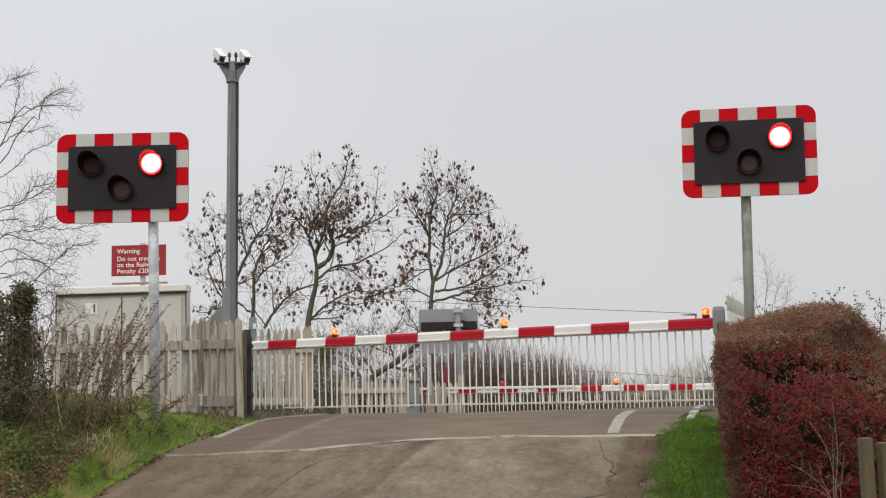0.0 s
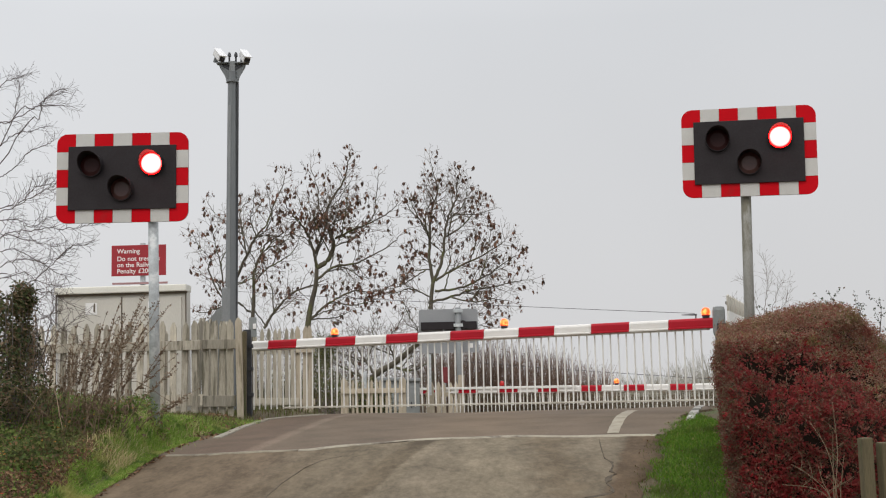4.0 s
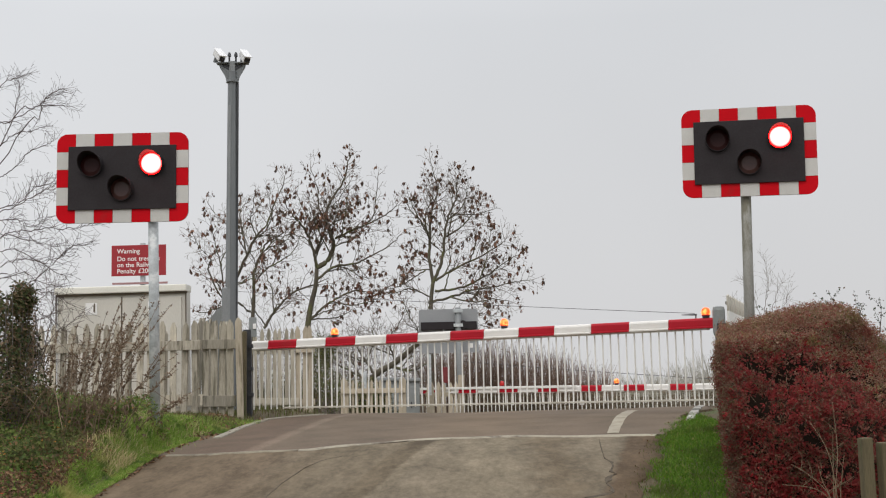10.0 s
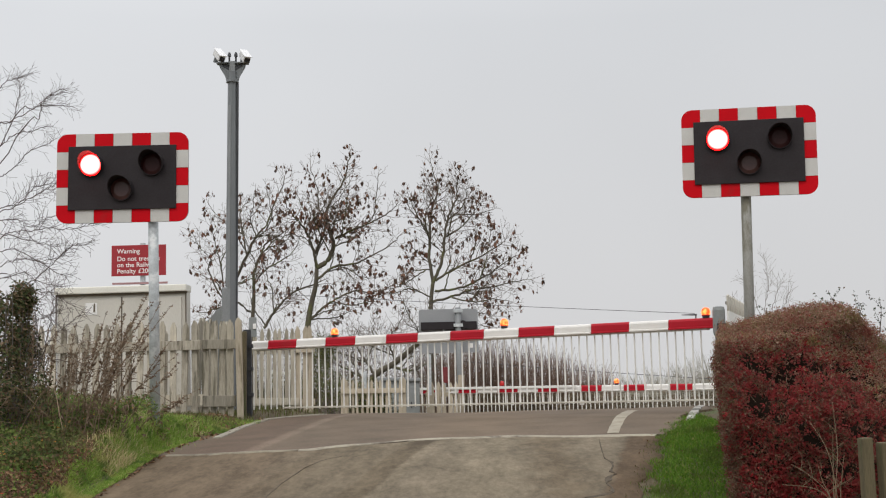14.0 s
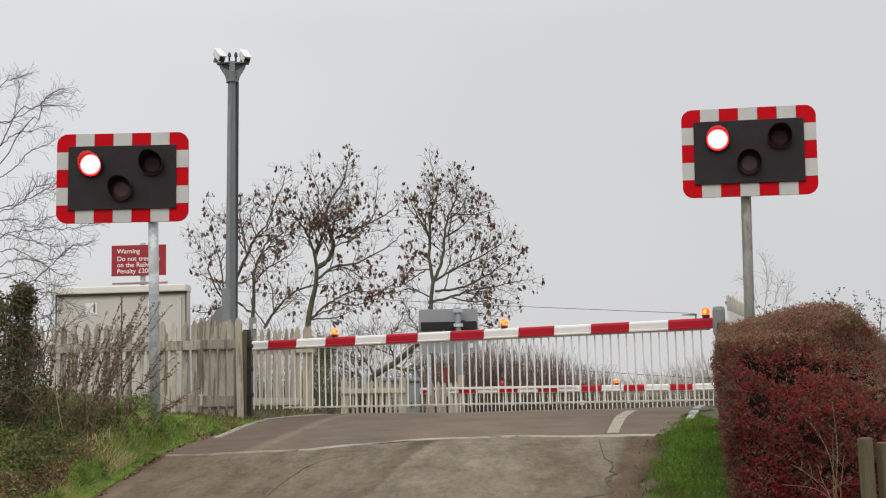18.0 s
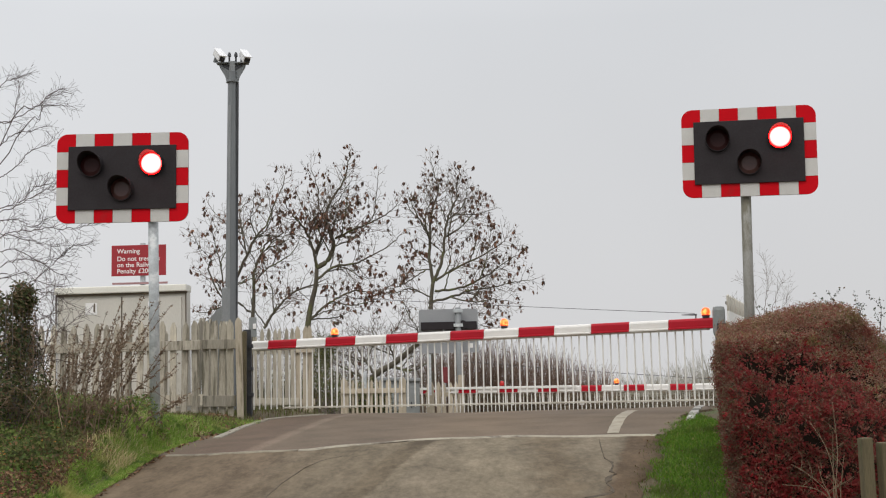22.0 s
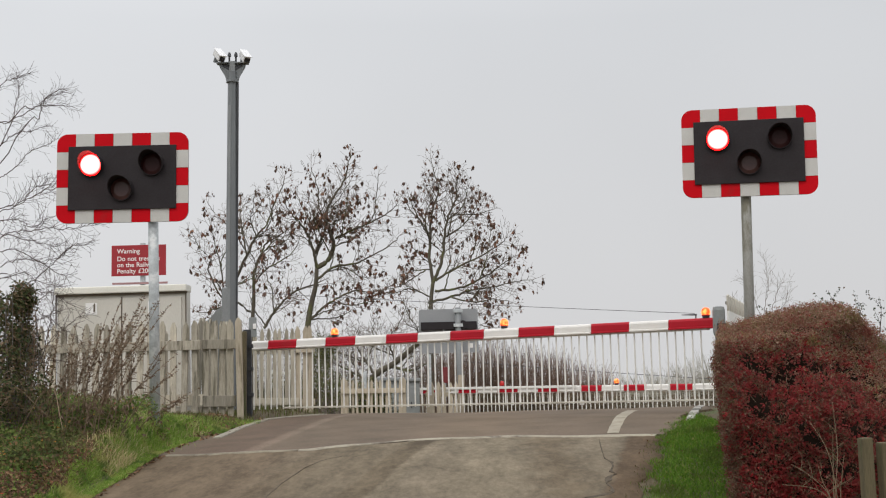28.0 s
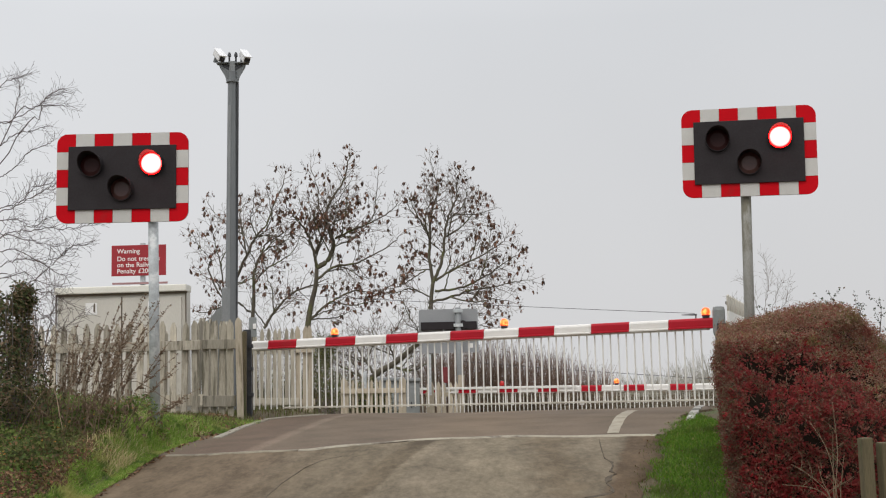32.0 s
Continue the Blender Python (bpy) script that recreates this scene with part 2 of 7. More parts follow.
M_SKIRT = surf("painted_skirt_metal", (0.88, 0.865, 0.82), (0.80, 0.785, 0.74), 0.5, 7, 60, 0.05, c=(0.55, 0.52, 0.46), spots=0.15, vary=0.06)
M_SKIRT_DIRTY = surf("dirty_skirt_metal", (0.672, 0.636, 0.552), (0.504, 0.468, 0.396), 0.6, 7, 60, 0.05, c=(0.360, 0.324, 0.252), spots=0.4)
M_CAB = surf("beige_cabinet_paint", (0.694, 0.665, 0.598), (0.608, 0.580, 0.518), 0.55, 1.2, 40, 0.05, c=(0.503, 0.475, 0.408), spots=0.25, stretch=(2, 2, 0.7))
M_CAB_ROOF = surf("cream_cabinet_roof", (0.90, 0.88, 0.80), (0.82, 0.80, 0.71), 0.55, 3, 40, 0.05, c=(0.6, 0.56, 0.46), spots=0.15)
M_CAB_EDGE = surf("cabinet_shadow_gap", (0.11, 0.085, 0.06), (0.15, 0.12, 0.085), 0.7, 6, 50, 0.05)
M_CAB_GREY = surf("grey_cabinet_paint", (0.23, 0.245, 0.245), (0.28, 0.295, 0.29), 0.6, 3, 40, 0.05, c=(0.2, 0.2, 0.18), spots=0.2)
M_BOARD_BACK = surf("grey_board_back", (0.30, 0.31, 0.32), (0.35, 0.36, 0.37), 0.5, 3, 50, 0.03)
M_SIGN_RED = surf("sign_red", (0.38, 0.02, 0.03), (0.33, 0.018, 0.026), 0.5, 4, 60, 0.03)
M_SIGN_WHITE = surf("sign_white", (0.936, 0.924, 0.901), (0.866, 0.854, 0.831), 0.5, 8, 60, 0.02)
M_SIGN_WORN = surf("worn_red_board", (0.34, 0.060, 0.065), (0.27, 0.045, 0.050), 0.6, 8, 60, 0.02)
M_SIGN_FADED = surf("faded_sign_edge", (0.46, 0.27, 0.27), (0.40, 0.22, 0.22), 0.6, 8, 60, 0.02)
M_CAM_WHITE = surf("white_camera_housing", (0.80, 0.80, 0.80), (0.74, 0.74, 0.74), 0.4, 8, 60, 0.02)
M_CABLE = surf("cable_black", (0.05, 0.05, 0.055), (0.08, 0.08, 0.085), 0.6, 20, 90, 0.1)
M_BARK = surf("ash_bark", (0.080, 0.068, 0.050), (0.135, 0.118, 0.088), 0.95, 4, 40, 0.6, c=(0.125, 0.130, 0.052), spots=0.5, stretch=(2, 2, 0.7))
M_TWIG = surf("grey_twigs", (0.138, 0.113, 0.091), (0.227, 0.186, 0.149), 0.9, 4, 40, 0.3)
M_TWIG_DARK = surf("dark_thorn_twigs", (0.102, 0.088, 0.078), (0.180, 0.156, 0.138), 0.9, 4, 40, 0.3)
M_THORN = surf("red_brown_thorn_twigs", (0.078, 0.055, 0.050), (0.130, 0.095, 0.085), 0.9, 4, 40, 0.3, vary=0.3, island=True)
M_DEAD = surf("dead_stalks", (0.144, 0.098, 0.063), (0.236, 0.172, 0.113), 0.95, 6, 40, 0.3, vary=0.3, island=True)
M_STRAW = leafy("straw_stems", [(0, (0.74, 0.62, 0.37)), (0.45, (0.60, 0.50, 0.27)), (0.8, (0.40, 0.40, 0.15))], 0.8, back=0.35)
M_BLEACHED = surf("bleached_dead_stem", (0.292, 0.219, 0.140), (0.196, 0.144, 0.089), 0.9, 8, 40, 0.2)
M_REEDS = surf("red_brown_stems", (0.165, 0.104, 0.075), (0.235, 0.158, 0.112), 0.9, 3, 30, 0.2, vary=0.35, island=True)
M_SHRUB_FAR = surf("pale_far_twigs", (0.33, 0.31, 0.25), (0.40, 0.375, 0.31), 0.95, 3, 30, 0.2, vary=0.2, island=True)
M_KEYS = leafy("brown_seed_keys", [(0, (0.168, 0.112, 0.090)), (0.3, (0.118, 0.087, 0.076)), (0.55, (0.218, 0.123, 0.087)), (0.8, (0.280, 0.157, 0.103)), (0.93, (0.146, 0.123, 0.067))], 0.9, patch=(0.241, 0.110, 0.074), patch_scale=1.6, patch_at=0.57)
# Brown clipped growth with light painted in: top pale, side a darkened copy.
M_HEDGE_TOP_LIT = leafy("clipped_hedge_top", [(0, (0.29, 0.165, 0.110)), (0.22, (0.34, 0.225, 0.150)), (0.45, (0.28, 0.100, 0.078)), (0.58, (0.21, 0.190, 0.082)), (0.74, (0.40, 0.285, 0.205)), (0.94, (0.20, 0.105, 0.078))], 0.65, patch=(0.29, 0.078, 0.064), patch_scale=9.0, patch_at=0.54, back=0.35, moss=((0.26, 0.225, 0.085), 5.5, 0.60))
M_HEDGE_SIDE_SHADED = leafy("clipped_hedge_side", [(0, (0.165, 0.094, 0.064)), (0.25, (0.198, 0.127, 0.083)), (0.48, (0.176, 0.050, 0.042)), (0.62, (0.121, 0.105, 0.051)), (0.78, (0.231, 0.160, 0.110)), (0.93, (0.099, 0.061, 0.046))], 0.65, patch=(0.187, 0.039, 0.035), patch_scale=18.0, patch_at=0.54, back=0.35)
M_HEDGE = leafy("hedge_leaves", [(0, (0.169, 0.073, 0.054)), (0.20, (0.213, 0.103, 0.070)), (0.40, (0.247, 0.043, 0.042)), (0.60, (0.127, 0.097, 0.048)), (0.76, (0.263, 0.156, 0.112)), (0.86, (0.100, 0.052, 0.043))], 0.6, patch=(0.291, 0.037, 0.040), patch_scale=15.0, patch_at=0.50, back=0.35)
M_BERRY = leafy("red_berries", [(0, (0.25, 0.022, 0.024)), (0.5, (0.18, 0.015, 0.018)), (0.8, (0.31, 0.050, 0.042))], 0.45)
# Near-black colour painted as shade behind the hedge leaves.
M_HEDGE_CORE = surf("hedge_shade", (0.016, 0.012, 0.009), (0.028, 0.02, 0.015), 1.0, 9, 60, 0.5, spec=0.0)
M_GRASS = leafy("verge_grass", [(0, (0.213, 0.336, 0.062)), (0.35, (0.286, 0.426, 0.084)), (0.7, (0.370, 0.482, 0.118)), (0.93, (0.616, 0.538, 0.280))], 0.55, patch=(0.515, 0.470, 0.190), patch_scale=2.2, patch_at=0.62, back=0.35, moss=((0.085, 0.170, 0.038), 4.5, 0.57))
M_GRASS_R = leafy("short_grass", [(0, (0.084, 0.185, 0.020)), (0.4, (0.129, 0.252, 0.028)), (0.75, (0.185, 0.308, 0.039)), (0.95, (0.325, 0.302, 0.112))], 0.7, patch=(0.084, 0.112, 0.025), patch_scale=1.6, patch_at=0.56, back=0.35)
M_CLOVER = leafy("clover_leaves", [(0, (0.073, 0.157, 0.020)), (0.35, (0.112, 0.213, 0.027)), (0.7, (0.162, 0.274, 0.039)), (0.95, (0.269, 0.302, 0.078))], 0.7, patch=(0.078, 0.118, 0.022), patch_scale=2.0, patch_at=0.55, back=0.35)
M_DRY_GRASS = leafy("worn_grass", [(0, (0.12, 0.15, 0.04)), (0.4, (0.17, 0.145, 0.07)), (0.7, (0.10, 0.08, 0.045))], 0.8)
M_BRAMBLE = leafy("bramble_leaves", [(0, (0.103, 0.165, 0.046)), (0.28, (0.168, 0.251, 0.062)), (0.56, (0.255, 0.308, 0.090)), (0.74, (0.245, 0.182, 0.090)), (0.88, (0.180, 0.127, 0.073)), (0.985, (0.529, 0.308, 0.085)), (0.996, (0.529, 0.096, 0.058))], 0.75, patch=(0.180, 0.141, 0.080), patch_scale=2.2, patch_at=0.57, back=0.35)
M_UNDER = leafy("dead_undergrowth", [(0, (0.135, 0.092, 0.060)), (0.4, (0.190, 0.135, 0.088)), (0.7, (0.090, 0.068, 0.045)), (0.9, (0.110, 0.130, 0.050))], 0.9)
M_LITTER = leafy("leaf_litter", [(0, (0.206, 0.122, 0.072)), (0.4, (0.134, 0.089, 0.058)), (0.7, (0.277, 0.171, 0.099)), (0.95, (0.358, 0.171, 0.099))], 0.85)
M_IVY = leafy("dark_evergreen", [(0, (0.030, 0.045, 0.018)), (0.35, (0.050, 0.070, 0.026)), (0.65, (0.075, 0.080, 0.035)), (0.85, (0.12, 0.08, 0.045))], 0.5)
M_IVY_DARK = leafy("ivy_and_brown_leaves", [(0, (0.053, 0.072, 0.031)), (0.3, (0.096, 0.104, 0.043)), (0.55, (0.138, 0.104, 0.059)), (0.8, (0.180, 0.126, 0.081))], 0.8)
M_IVY_GREEN = leafy("green_undergrowth", [(0, (0.063, 0.089, 0.030)), (0.35, (0.105, 0.141, 0.042)), (0.7, (0.164, 0.194, 0.059)), (0.90, (0.238, 0.156, 0.075)), (0.985, (0.669, 0.327, 0.059))], 0.7, patch=(0.127, 0.092, 0.054), patch_scale=5.0, patch_at=0.54, back=0.35)
M_IVY_PALE = leafy("trackside_green", [(0, (0.090, 0.105, 0.039)), (0.4, (0.131, 0.140, 0.055)), (0.75, (0.166, 0.154, 0.071)), (0.92, (0.193, 0.140, 0.076))], 0.7)
M_SCRUB = leafy("brown_winter_scrub", [(0, (0.192, 0.150, 0.102)), (0.4, (0.132, 0.108, 0.072)), (0.75, (0.252, 0.204, 0.144)), (0.92, (0.108, 0.096, 0.054))], 0.85)
M_SEED = leafy("dry_seed_heads", [(0, (0.200, 0.138, 0.097)), (0.3, (0.283, 0.206, 0.149)), (0.6, (0.145, 0.102, 0.074)), (0.85, (0.372, 0.283, 0.204))], 0.95, back=0.25)


def lit_lens_material():
    """White-hot in the middle, deep red towards the rim."""
    m = glow("lit_red_lamp", (1.0, 0.05, 0.05), 12.0)
    n, l = m.node_tree.nodes, m.node_tree.links.new
    co, ln, ra = n.new("ShaderNodeTexCoord"), n.new("ShaderNodeVectorMath"), n.new("ShaderNodeValToRGB")
    ln.operation = "LENGTH"
    mu = n.new("ShaderNodeMath")
    mu.operation = "MULTIPLY"
    mu.inputs[1].default_value = 10.0
    l(co.outputs["Object"], ln.inputs[0])
    l(ln.outputs["Value"], mu.inputs[0])
    l(mu.outputs[0], ra.inputs["Fac"])
    ra.color_ramp.elements[0].position, ra.color_ramp.elements[0].color = 0.90, (1.0, 0.10, 0.092, 1)
    ra.color_ramp.elements[1].position, ra.color_ramp.elements[1].color = 1.0, (0.7, 0.0005, 0.0009, 1)
    l(ra.outputs["Color"], n["Principled BSDF"].inputs["Emission Color"])
    return m


M_RED_ON = lit_lens_material()


def amber_material():
    """Unevenly lit amber plastic: hot near the bulb, redder away from it."""
    m = glow("lit_amber_lamp", (1.0, 0.20, 0.028), 2.1)
    n, l = m.node_tree.nodes, m.node_tree.links.new
    co, no, ra = n.new("ShaderNodeTexCoord"), n.new("ShaderNodeTexNoise"), n.new("ShaderNodeValToRGB")
    no.inputs["Scale"].default_value = 22.0
    l(co.outputs["Object"], no.inputs["Vector"])
    l(no.outputs["Fac"], ra.inputs["Fac"])
    ra.color_ramp.elements[0].position, ra.color_ramp.elements[0].color = 0.40, (0.62, 0.055, 0.012, 1)
    ra.color_ramp.elements[1].position, ra.color_ramp.elements[1].color = 0.60, (1.0, 0.34, 0.075, 1)
    l(ra.outputs["Color"], n["Principled BSDF"].inputs["Emission Color"])
    return m


M_AMBER = amber_material()
M_LAMP_RED = surf("red_lamp_plastic", (0.62, 0.03, 0.03), (0.50, 0.025, 0.022), 0.25, 20, 90, 0.05)


# --- building helpers ---
def part(name, bm, material, parent, label="", smooth=False):
    me = bpy.data.meshes.new(name)
    if isinstance(bm, bmesh.types.BMesh):
        bm.to_mesh(me)
        bm.free()
    else:
        me.from_pydata(bm[0], [], bm[1])
    me.materials.append(material)
    if smooth:
        me.polygons.foreach_set("use_smooth", [True] * len(me.polygons))
    ob = new(name, me)
    ob.parent = parent
    return tagged(ob, label)


def twin(ob, m):
    """Another object on the same mesh, beside the first under its parent."""
    o = bpy.data.objects.new(ob.name.split(".")[0], ob.data)
    scene.collection.objects.link(o)
    o.parent = ob.parent
    o.matrix_basis = m
    return o


def thing(name, label, category, m=None, group="", kind=""):
    ob = tagged(new(name), label, category, group, kind)
    ob.empty_display_size = 0.1
    if m is not None:
        ob.matrix_basis = m
    return ob


def box(bm, size, at=(0, 0, 0), turn=None, bevel=0.0):
    m = Matrix.Translation(at) @ (turn.to_4x4() if turn else Matrix()) @ Matrix.Diagonal((*size, 1))
    v = bmesh.ops.create_cube(bm, size=1, matrix=m)["verts"]
    if bevel:
        edges = list({e for q in v for e in q.link_edges})
        bmesh.ops.bevel(bm, geom=edges, offset=bevel, segments=2, affect="EDGES", profile=0.6)
    return bm


def a_box(size, at=(0, 0, 0), turn=None, bevel=0.0):
    return box(bmesh.new(), size, at, turn, bevel)


def rod(bm, p, q, r0, r1=None, seg=12, cap=True):
    p, q = Vector(p), Vector(q)
    d = q - p
    m = Matrix.Translation((p + q) / 2) @ d.to_track_quat("Z", "Y").to_matrix().to_4x4()
    bmesh.ops.create_cone(bm, cap_ends=cap, segments=seg, radius1=r0, radius2=r0 if r1 is None else r1, depth=d.length, matrix=m)
    return bm


def a_rod(p, q, r0, r1=None, seg=12):
    return rod(bmesh.new(), p, q, r0, r1, seg)


def outline(bm, pts, y0, y1):
    """A flat outline in x and z pushed out from y0 to y1."""
    f = [bm.verts.new((x, y0, z)) for x, z in pts]
    b = [bm.verts.new((x, y1, z)) for x, z in pts]
    n = len(pts)
    bm.faces.new(f)
    bm.faces.new(b[::-1])
    for i in range(n):
        bm.faces.new((f[i], b[i], b[(i + 1) % n], f[(i + 1) % n]))
    bmesh.ops.recalc_face_normals(bm, faces=bm.faces)
    return bm


def tubes(paths):
    """Many tapered tubes as one mesh: paths of (point, radius) lists, with sides."""
    vs, fs = [], []
    for pts, sides in paths:
        base = len(vs)
        n = len(pts)
        for i, (p, r) in enumerate(pts):
            a = pts[max(i - 1, 0)][0]
            b = pts[min(i + 1, n - 1)][0]
            d = (b - a).normalized() if (b - a).length > 1e-6 else Vector((0, 0, 1))
            u = d.orthogonal().normalized()
            w = d.cross(u)
            for k in range(sides):
                t = 2 * math.pi * k / sides
                vs.append(p + u * (r * math.cos(t)) + w * (r * math.sin(t)))
        for i in range(n - 1):
            for k in range(sides):
                k2 = (k + 1) % sides
                fs.append((base + i * sides + k, base + i * sides + k2, base + (i + 1) * sides + k2, base + (i + 1) * sides + k))
        fs.append(tuple(base + (n - 1) * sides + k for k in range(sides)))
    return vs, fs


def leaf_cloud(places, normals, size, rng, aspect=0.55, spread=0.7, fold=0.25):
    """Small folded leaves, one for each place, tilted about the normals."""
    n = len(places)
    nor = normals + rng.normal(0, spread, (n, 3))
    nor /= np.linalg.norm(nor, axis=1)[:, None] + 1e-9
    ref = rng.normal(0, 1, (n, 3))
    u = np.cross(nor, ref)
    u /= np.linalg.norm(u, axis=1)[:, None] + 1e-9
    w = np.cross(nor, u)
    s = size * rng.uniform(0.6, 1.35, n)[:, None]
    a = places - u * s * 0.5
    b = places + w * s * aspect * 0.5 + nor * s * fold * 0.5
    c = places + u * s * 0.5
    d = places - w * s * aspect * 0.5 + nor * s * fold * 0.5
    v = np.stack([a, b, c, d], 1).reshape(-1, 3)
    i = np.arange(n) * 4
    f = np.concatenate([np.stack([i, i + 1, i + 2], 1), np.stack([i, i + 2, i + 3], 1)])
    return v.tolist(), f.tolist()


def blades(places, height, width, rng, lean=0.45):
    """Grass blades of two bent pieces each."""
    n = len(places)
    h = height * rng.uniform(0.45, 1.3, n)
    t = rng.uniform(0, 2 * math.pi, n)
    side = np.stack([np.cos(t), np.sin(t), np.zeros(n)], 1) * (width * rng.uniform(0.6, 1.3, n))[:, None]
    t2 = rng.uniform(0, 2 * math.pi, n)
    out = np.stack([np.cos(t2), np.sin(t2), np.zeros(n)], 1) * (h * lean * rng.uniform(0.1, 1.2, n))[:, None]
    up = np.zeros((n, 3))
    up[:, 2] = h
    v = np.stack([places - side, places + side, places + out * 0.35 + up * 0.6 + side * 0.7, places + out * 0.35 + up * 0.6 - side * 0.7, places + out + up], 1).reshape(-1, 3)
    i = np.arange(n) * 5
    q = np.stack([i, i + 1, i + 2, i + 3], 1).tolist()
    return v.tolist(), q + np.stack([i + 3, i + 2, i + 4], 1).tolist()


# --- the lie of the land: the lane climbs to the crossing, which lies askew to it ---
ALONG = Vector((0.891, -0.454, 0.0))     # along the barriers and the railway
ACROSS = Vector((0.454, 0.891, 0.0))
RISE_S = np.array([-60, -20, 0, 3, 6, 7.2, 8.5, 9.5, 10.7, 12, 13, 14, 16, 17.5, 19, 20.5, 22.3, 26, 32, 45, 400])
RISE_Z = np.array([-2.0, -0.8, 0, 0.28, 0.66, 0.79, 0.92, 0.995, 1.05, 1.115, 1.155, 1.17, 1.155, 1.09, 0.96, 0.8, 0.53, 0.1, -0.2, -0.3, -0.3])
GRID_S = np.linspace(-60, 400, 4601)
GRID_Z = np.convolve(np.pad(np.interp(GRID_S, RISE_S, RISE_Z), 6, "edge"), np.ones(13) / 13, "valid")
EDGE_Y = [-40, 4, 7.6, 9.0, 10.3, 11, 12, 13.3, 14, 15.5, 17, 20, 24, 40, 300]
EDGE_L = [-2.7, -2.7, -2.72, -2.70, -2.72, -2.74, -2.72, -2.57, -2.52, -2.3, -1.9, -1.3, 0.0, 8.0, 145.0]
EDGE_R = [0.9, 0.9, 1.24, 1.55, 1.86, 2.02, 2.38, 2.78, 3.1, 3.5, 3.9, 4.4, 5.4, 13.5, 150.0]


def soft_step(t):
    t = np.clip(t, 0, 1)
    return t * t * (3 - 2 * t)


def rise(x, y):
    s = 0.454 * x + 0.891 * y
    return np.interp(s, GRID_S, GRID_Z) + 0.02 * np.clip(x, 0, 4) * soft_step((s - 10.2) / 2.5) * soft_step((24 - s) / 5)


def land(x, y):
    """Height of the ground beside and under the lane."""
    x, y = np.asarray(x, float), np.asarray(y, float)
    z = rise(x, y)
    left = np.interp(y, EDGE_Y, EDGE_L) - x
    right = x - np.interp(y, EDGE_Y, EDGE_R)
    bank = np.interp(y, [0, 5, 8, 9.6, 10.4, 11.0, 12, 13.5, 15, 16, 17, 19, 23, 30, 45], [0.45, 0.70, 0.92, 1.04, 1.15, 1.25, 1.25, 1.20, 1.19, 1.23, 1.26, 1.15, 0.7, 0.1, -0.3])
    verge = np.interp(y, [0, 6.6, 8, 10, 13, 16, 20, 26, 45], [0.2, 0.52, 0.80, 1.02, 1.24, 1.2, 0.9, 0.2, -0.3])
    wide = np.interp(y, [7, 9.5, 13, 15], [0.5, 0.20, 0.22, 0.5])
    z = z - 0.014 + (0.014 + bank - z) * soft_step(left / wide) + (0.014 + verge - z) * soft_step((right + 0.05) / 0.5)
    far = soft_step((np.hypot(x, y - 12) - 16) / 30)
    return z * (1 - far) - 0.35 * far


def sheet(xs, ys, height):
    gx, gy = np.meshgrid(xs, ys)
    v = np.stack([gx, gy, height(gx, gy)], -1).reshape(-1, 3)
    n, m = len(xs), len(ys)
    i = (np.arange(m - 1)[:, None] * n + np.arange(n - 1)[None, :]).reshape(-1)
    return v.tolist(), np.stack([i, i + 1, i + 1 + n, i + n], 1).tolist()


def ripple(x, y):
    return 0.010 * np.sin(2.3 * x + 1.1 * y) * np.sin(1.7 * y - 0.6 * x) + 0.006 * np.sin(7 * x + 3 * y)


steps_x = np.concatenate([-np.geomspace(3500, 9, 26), np.linspace(-8.5, 8.5, 150), np.geomspace(9, 3500, 26)])
steps_y = np.concatenate([-np.geomspace(600, 4, 14), np.linspace(-3, 30, 230), np.geomspace(31, 3500, 30)])
ground = part("ground", sheet(steps_x, steps_y, lambda x, y: land(x, y) + ripple(x, y) * 0.5), M_EARTH, None, "dark earth and rough grass beside a country lane", True)
tagged(ground, category="ground", kind="structure")


def strip(name, left, right, ys, lift, material, label, category="road", kind="structure", cols=24, thick=0.05, parent=None):
    """A slab of road between two edge lines, following the land, with a skirt of its own thickness."""
    vs, fs = [], []
    for y in ys:
        a, b = left(y), right(y)
        for k in range(cols + 1):
            x = a + (b - a) * k / cols
            vs.append((x, y, float(rise(x, y)) + lift + float(ripple(x, y)) * 0.5))
    n = cols + 1
    for j in range(len(ys) - 1):
        for k in range(cols):
            i = j * n + k
            fs.append((i, i + 1, i + 1 + n, i + n))
    rim = [j * n for j in range(len(ys))][::-1] + list(range(n)) + [j * n + cols for j in range(1, len(ys))]
    low = len(vs)
    vs += [(vs[i][0], vs[i][1], vs[i][2] - thick) for i in rim]
    for q in range(len(rim) - 1):
        fs.append((rim[q], low + q, low + q + 1, rim[q + 1]))
    ob = part(name, (vs, fs), material, parent, label, True)
    return tagged(ob, category=category, kind=kind) if parent is None else ob


def edge_l(y):
    return float(np.interp(y, EDGE_Y, EDGE_L)) + 0.05 * math.sin(3.1 * y) + 0.03 * math.sin(7.7 * y + 1)


def edge_r(y):
    return float(np.interp(y, EDGE_Y, EDGE_R)) + 0.05 * math.sin(2.7 * y + 2) + 0.03 * math.sin(8.3 * y)


def line_y(x):
    """Where the transverse line runs: older lane before it, browner surfacing beyond."""
    return float(np.interp(x, [-3.0, -2.62, -1.9, -1.25, -0.85, -0.45, 0.0, 0.65, 1.44, 1.95, 4.0], [11.15, 11.08, 10.95, 10.99, 11.26, 11.46, 11.56, 11.47, 11.18, 10.95, 10.2]))


ROAD_YS = list(np.concatenate([np.linspace(-30, 5, 20), np.linspace(5.3, 30, 120), np.geomspace(31, 280, 20)]))
road = strip("road", edge_l, edge_r, ROAD_YS, 0.0, M_ROAD, "worn grey asphalt of a narrow country lane")


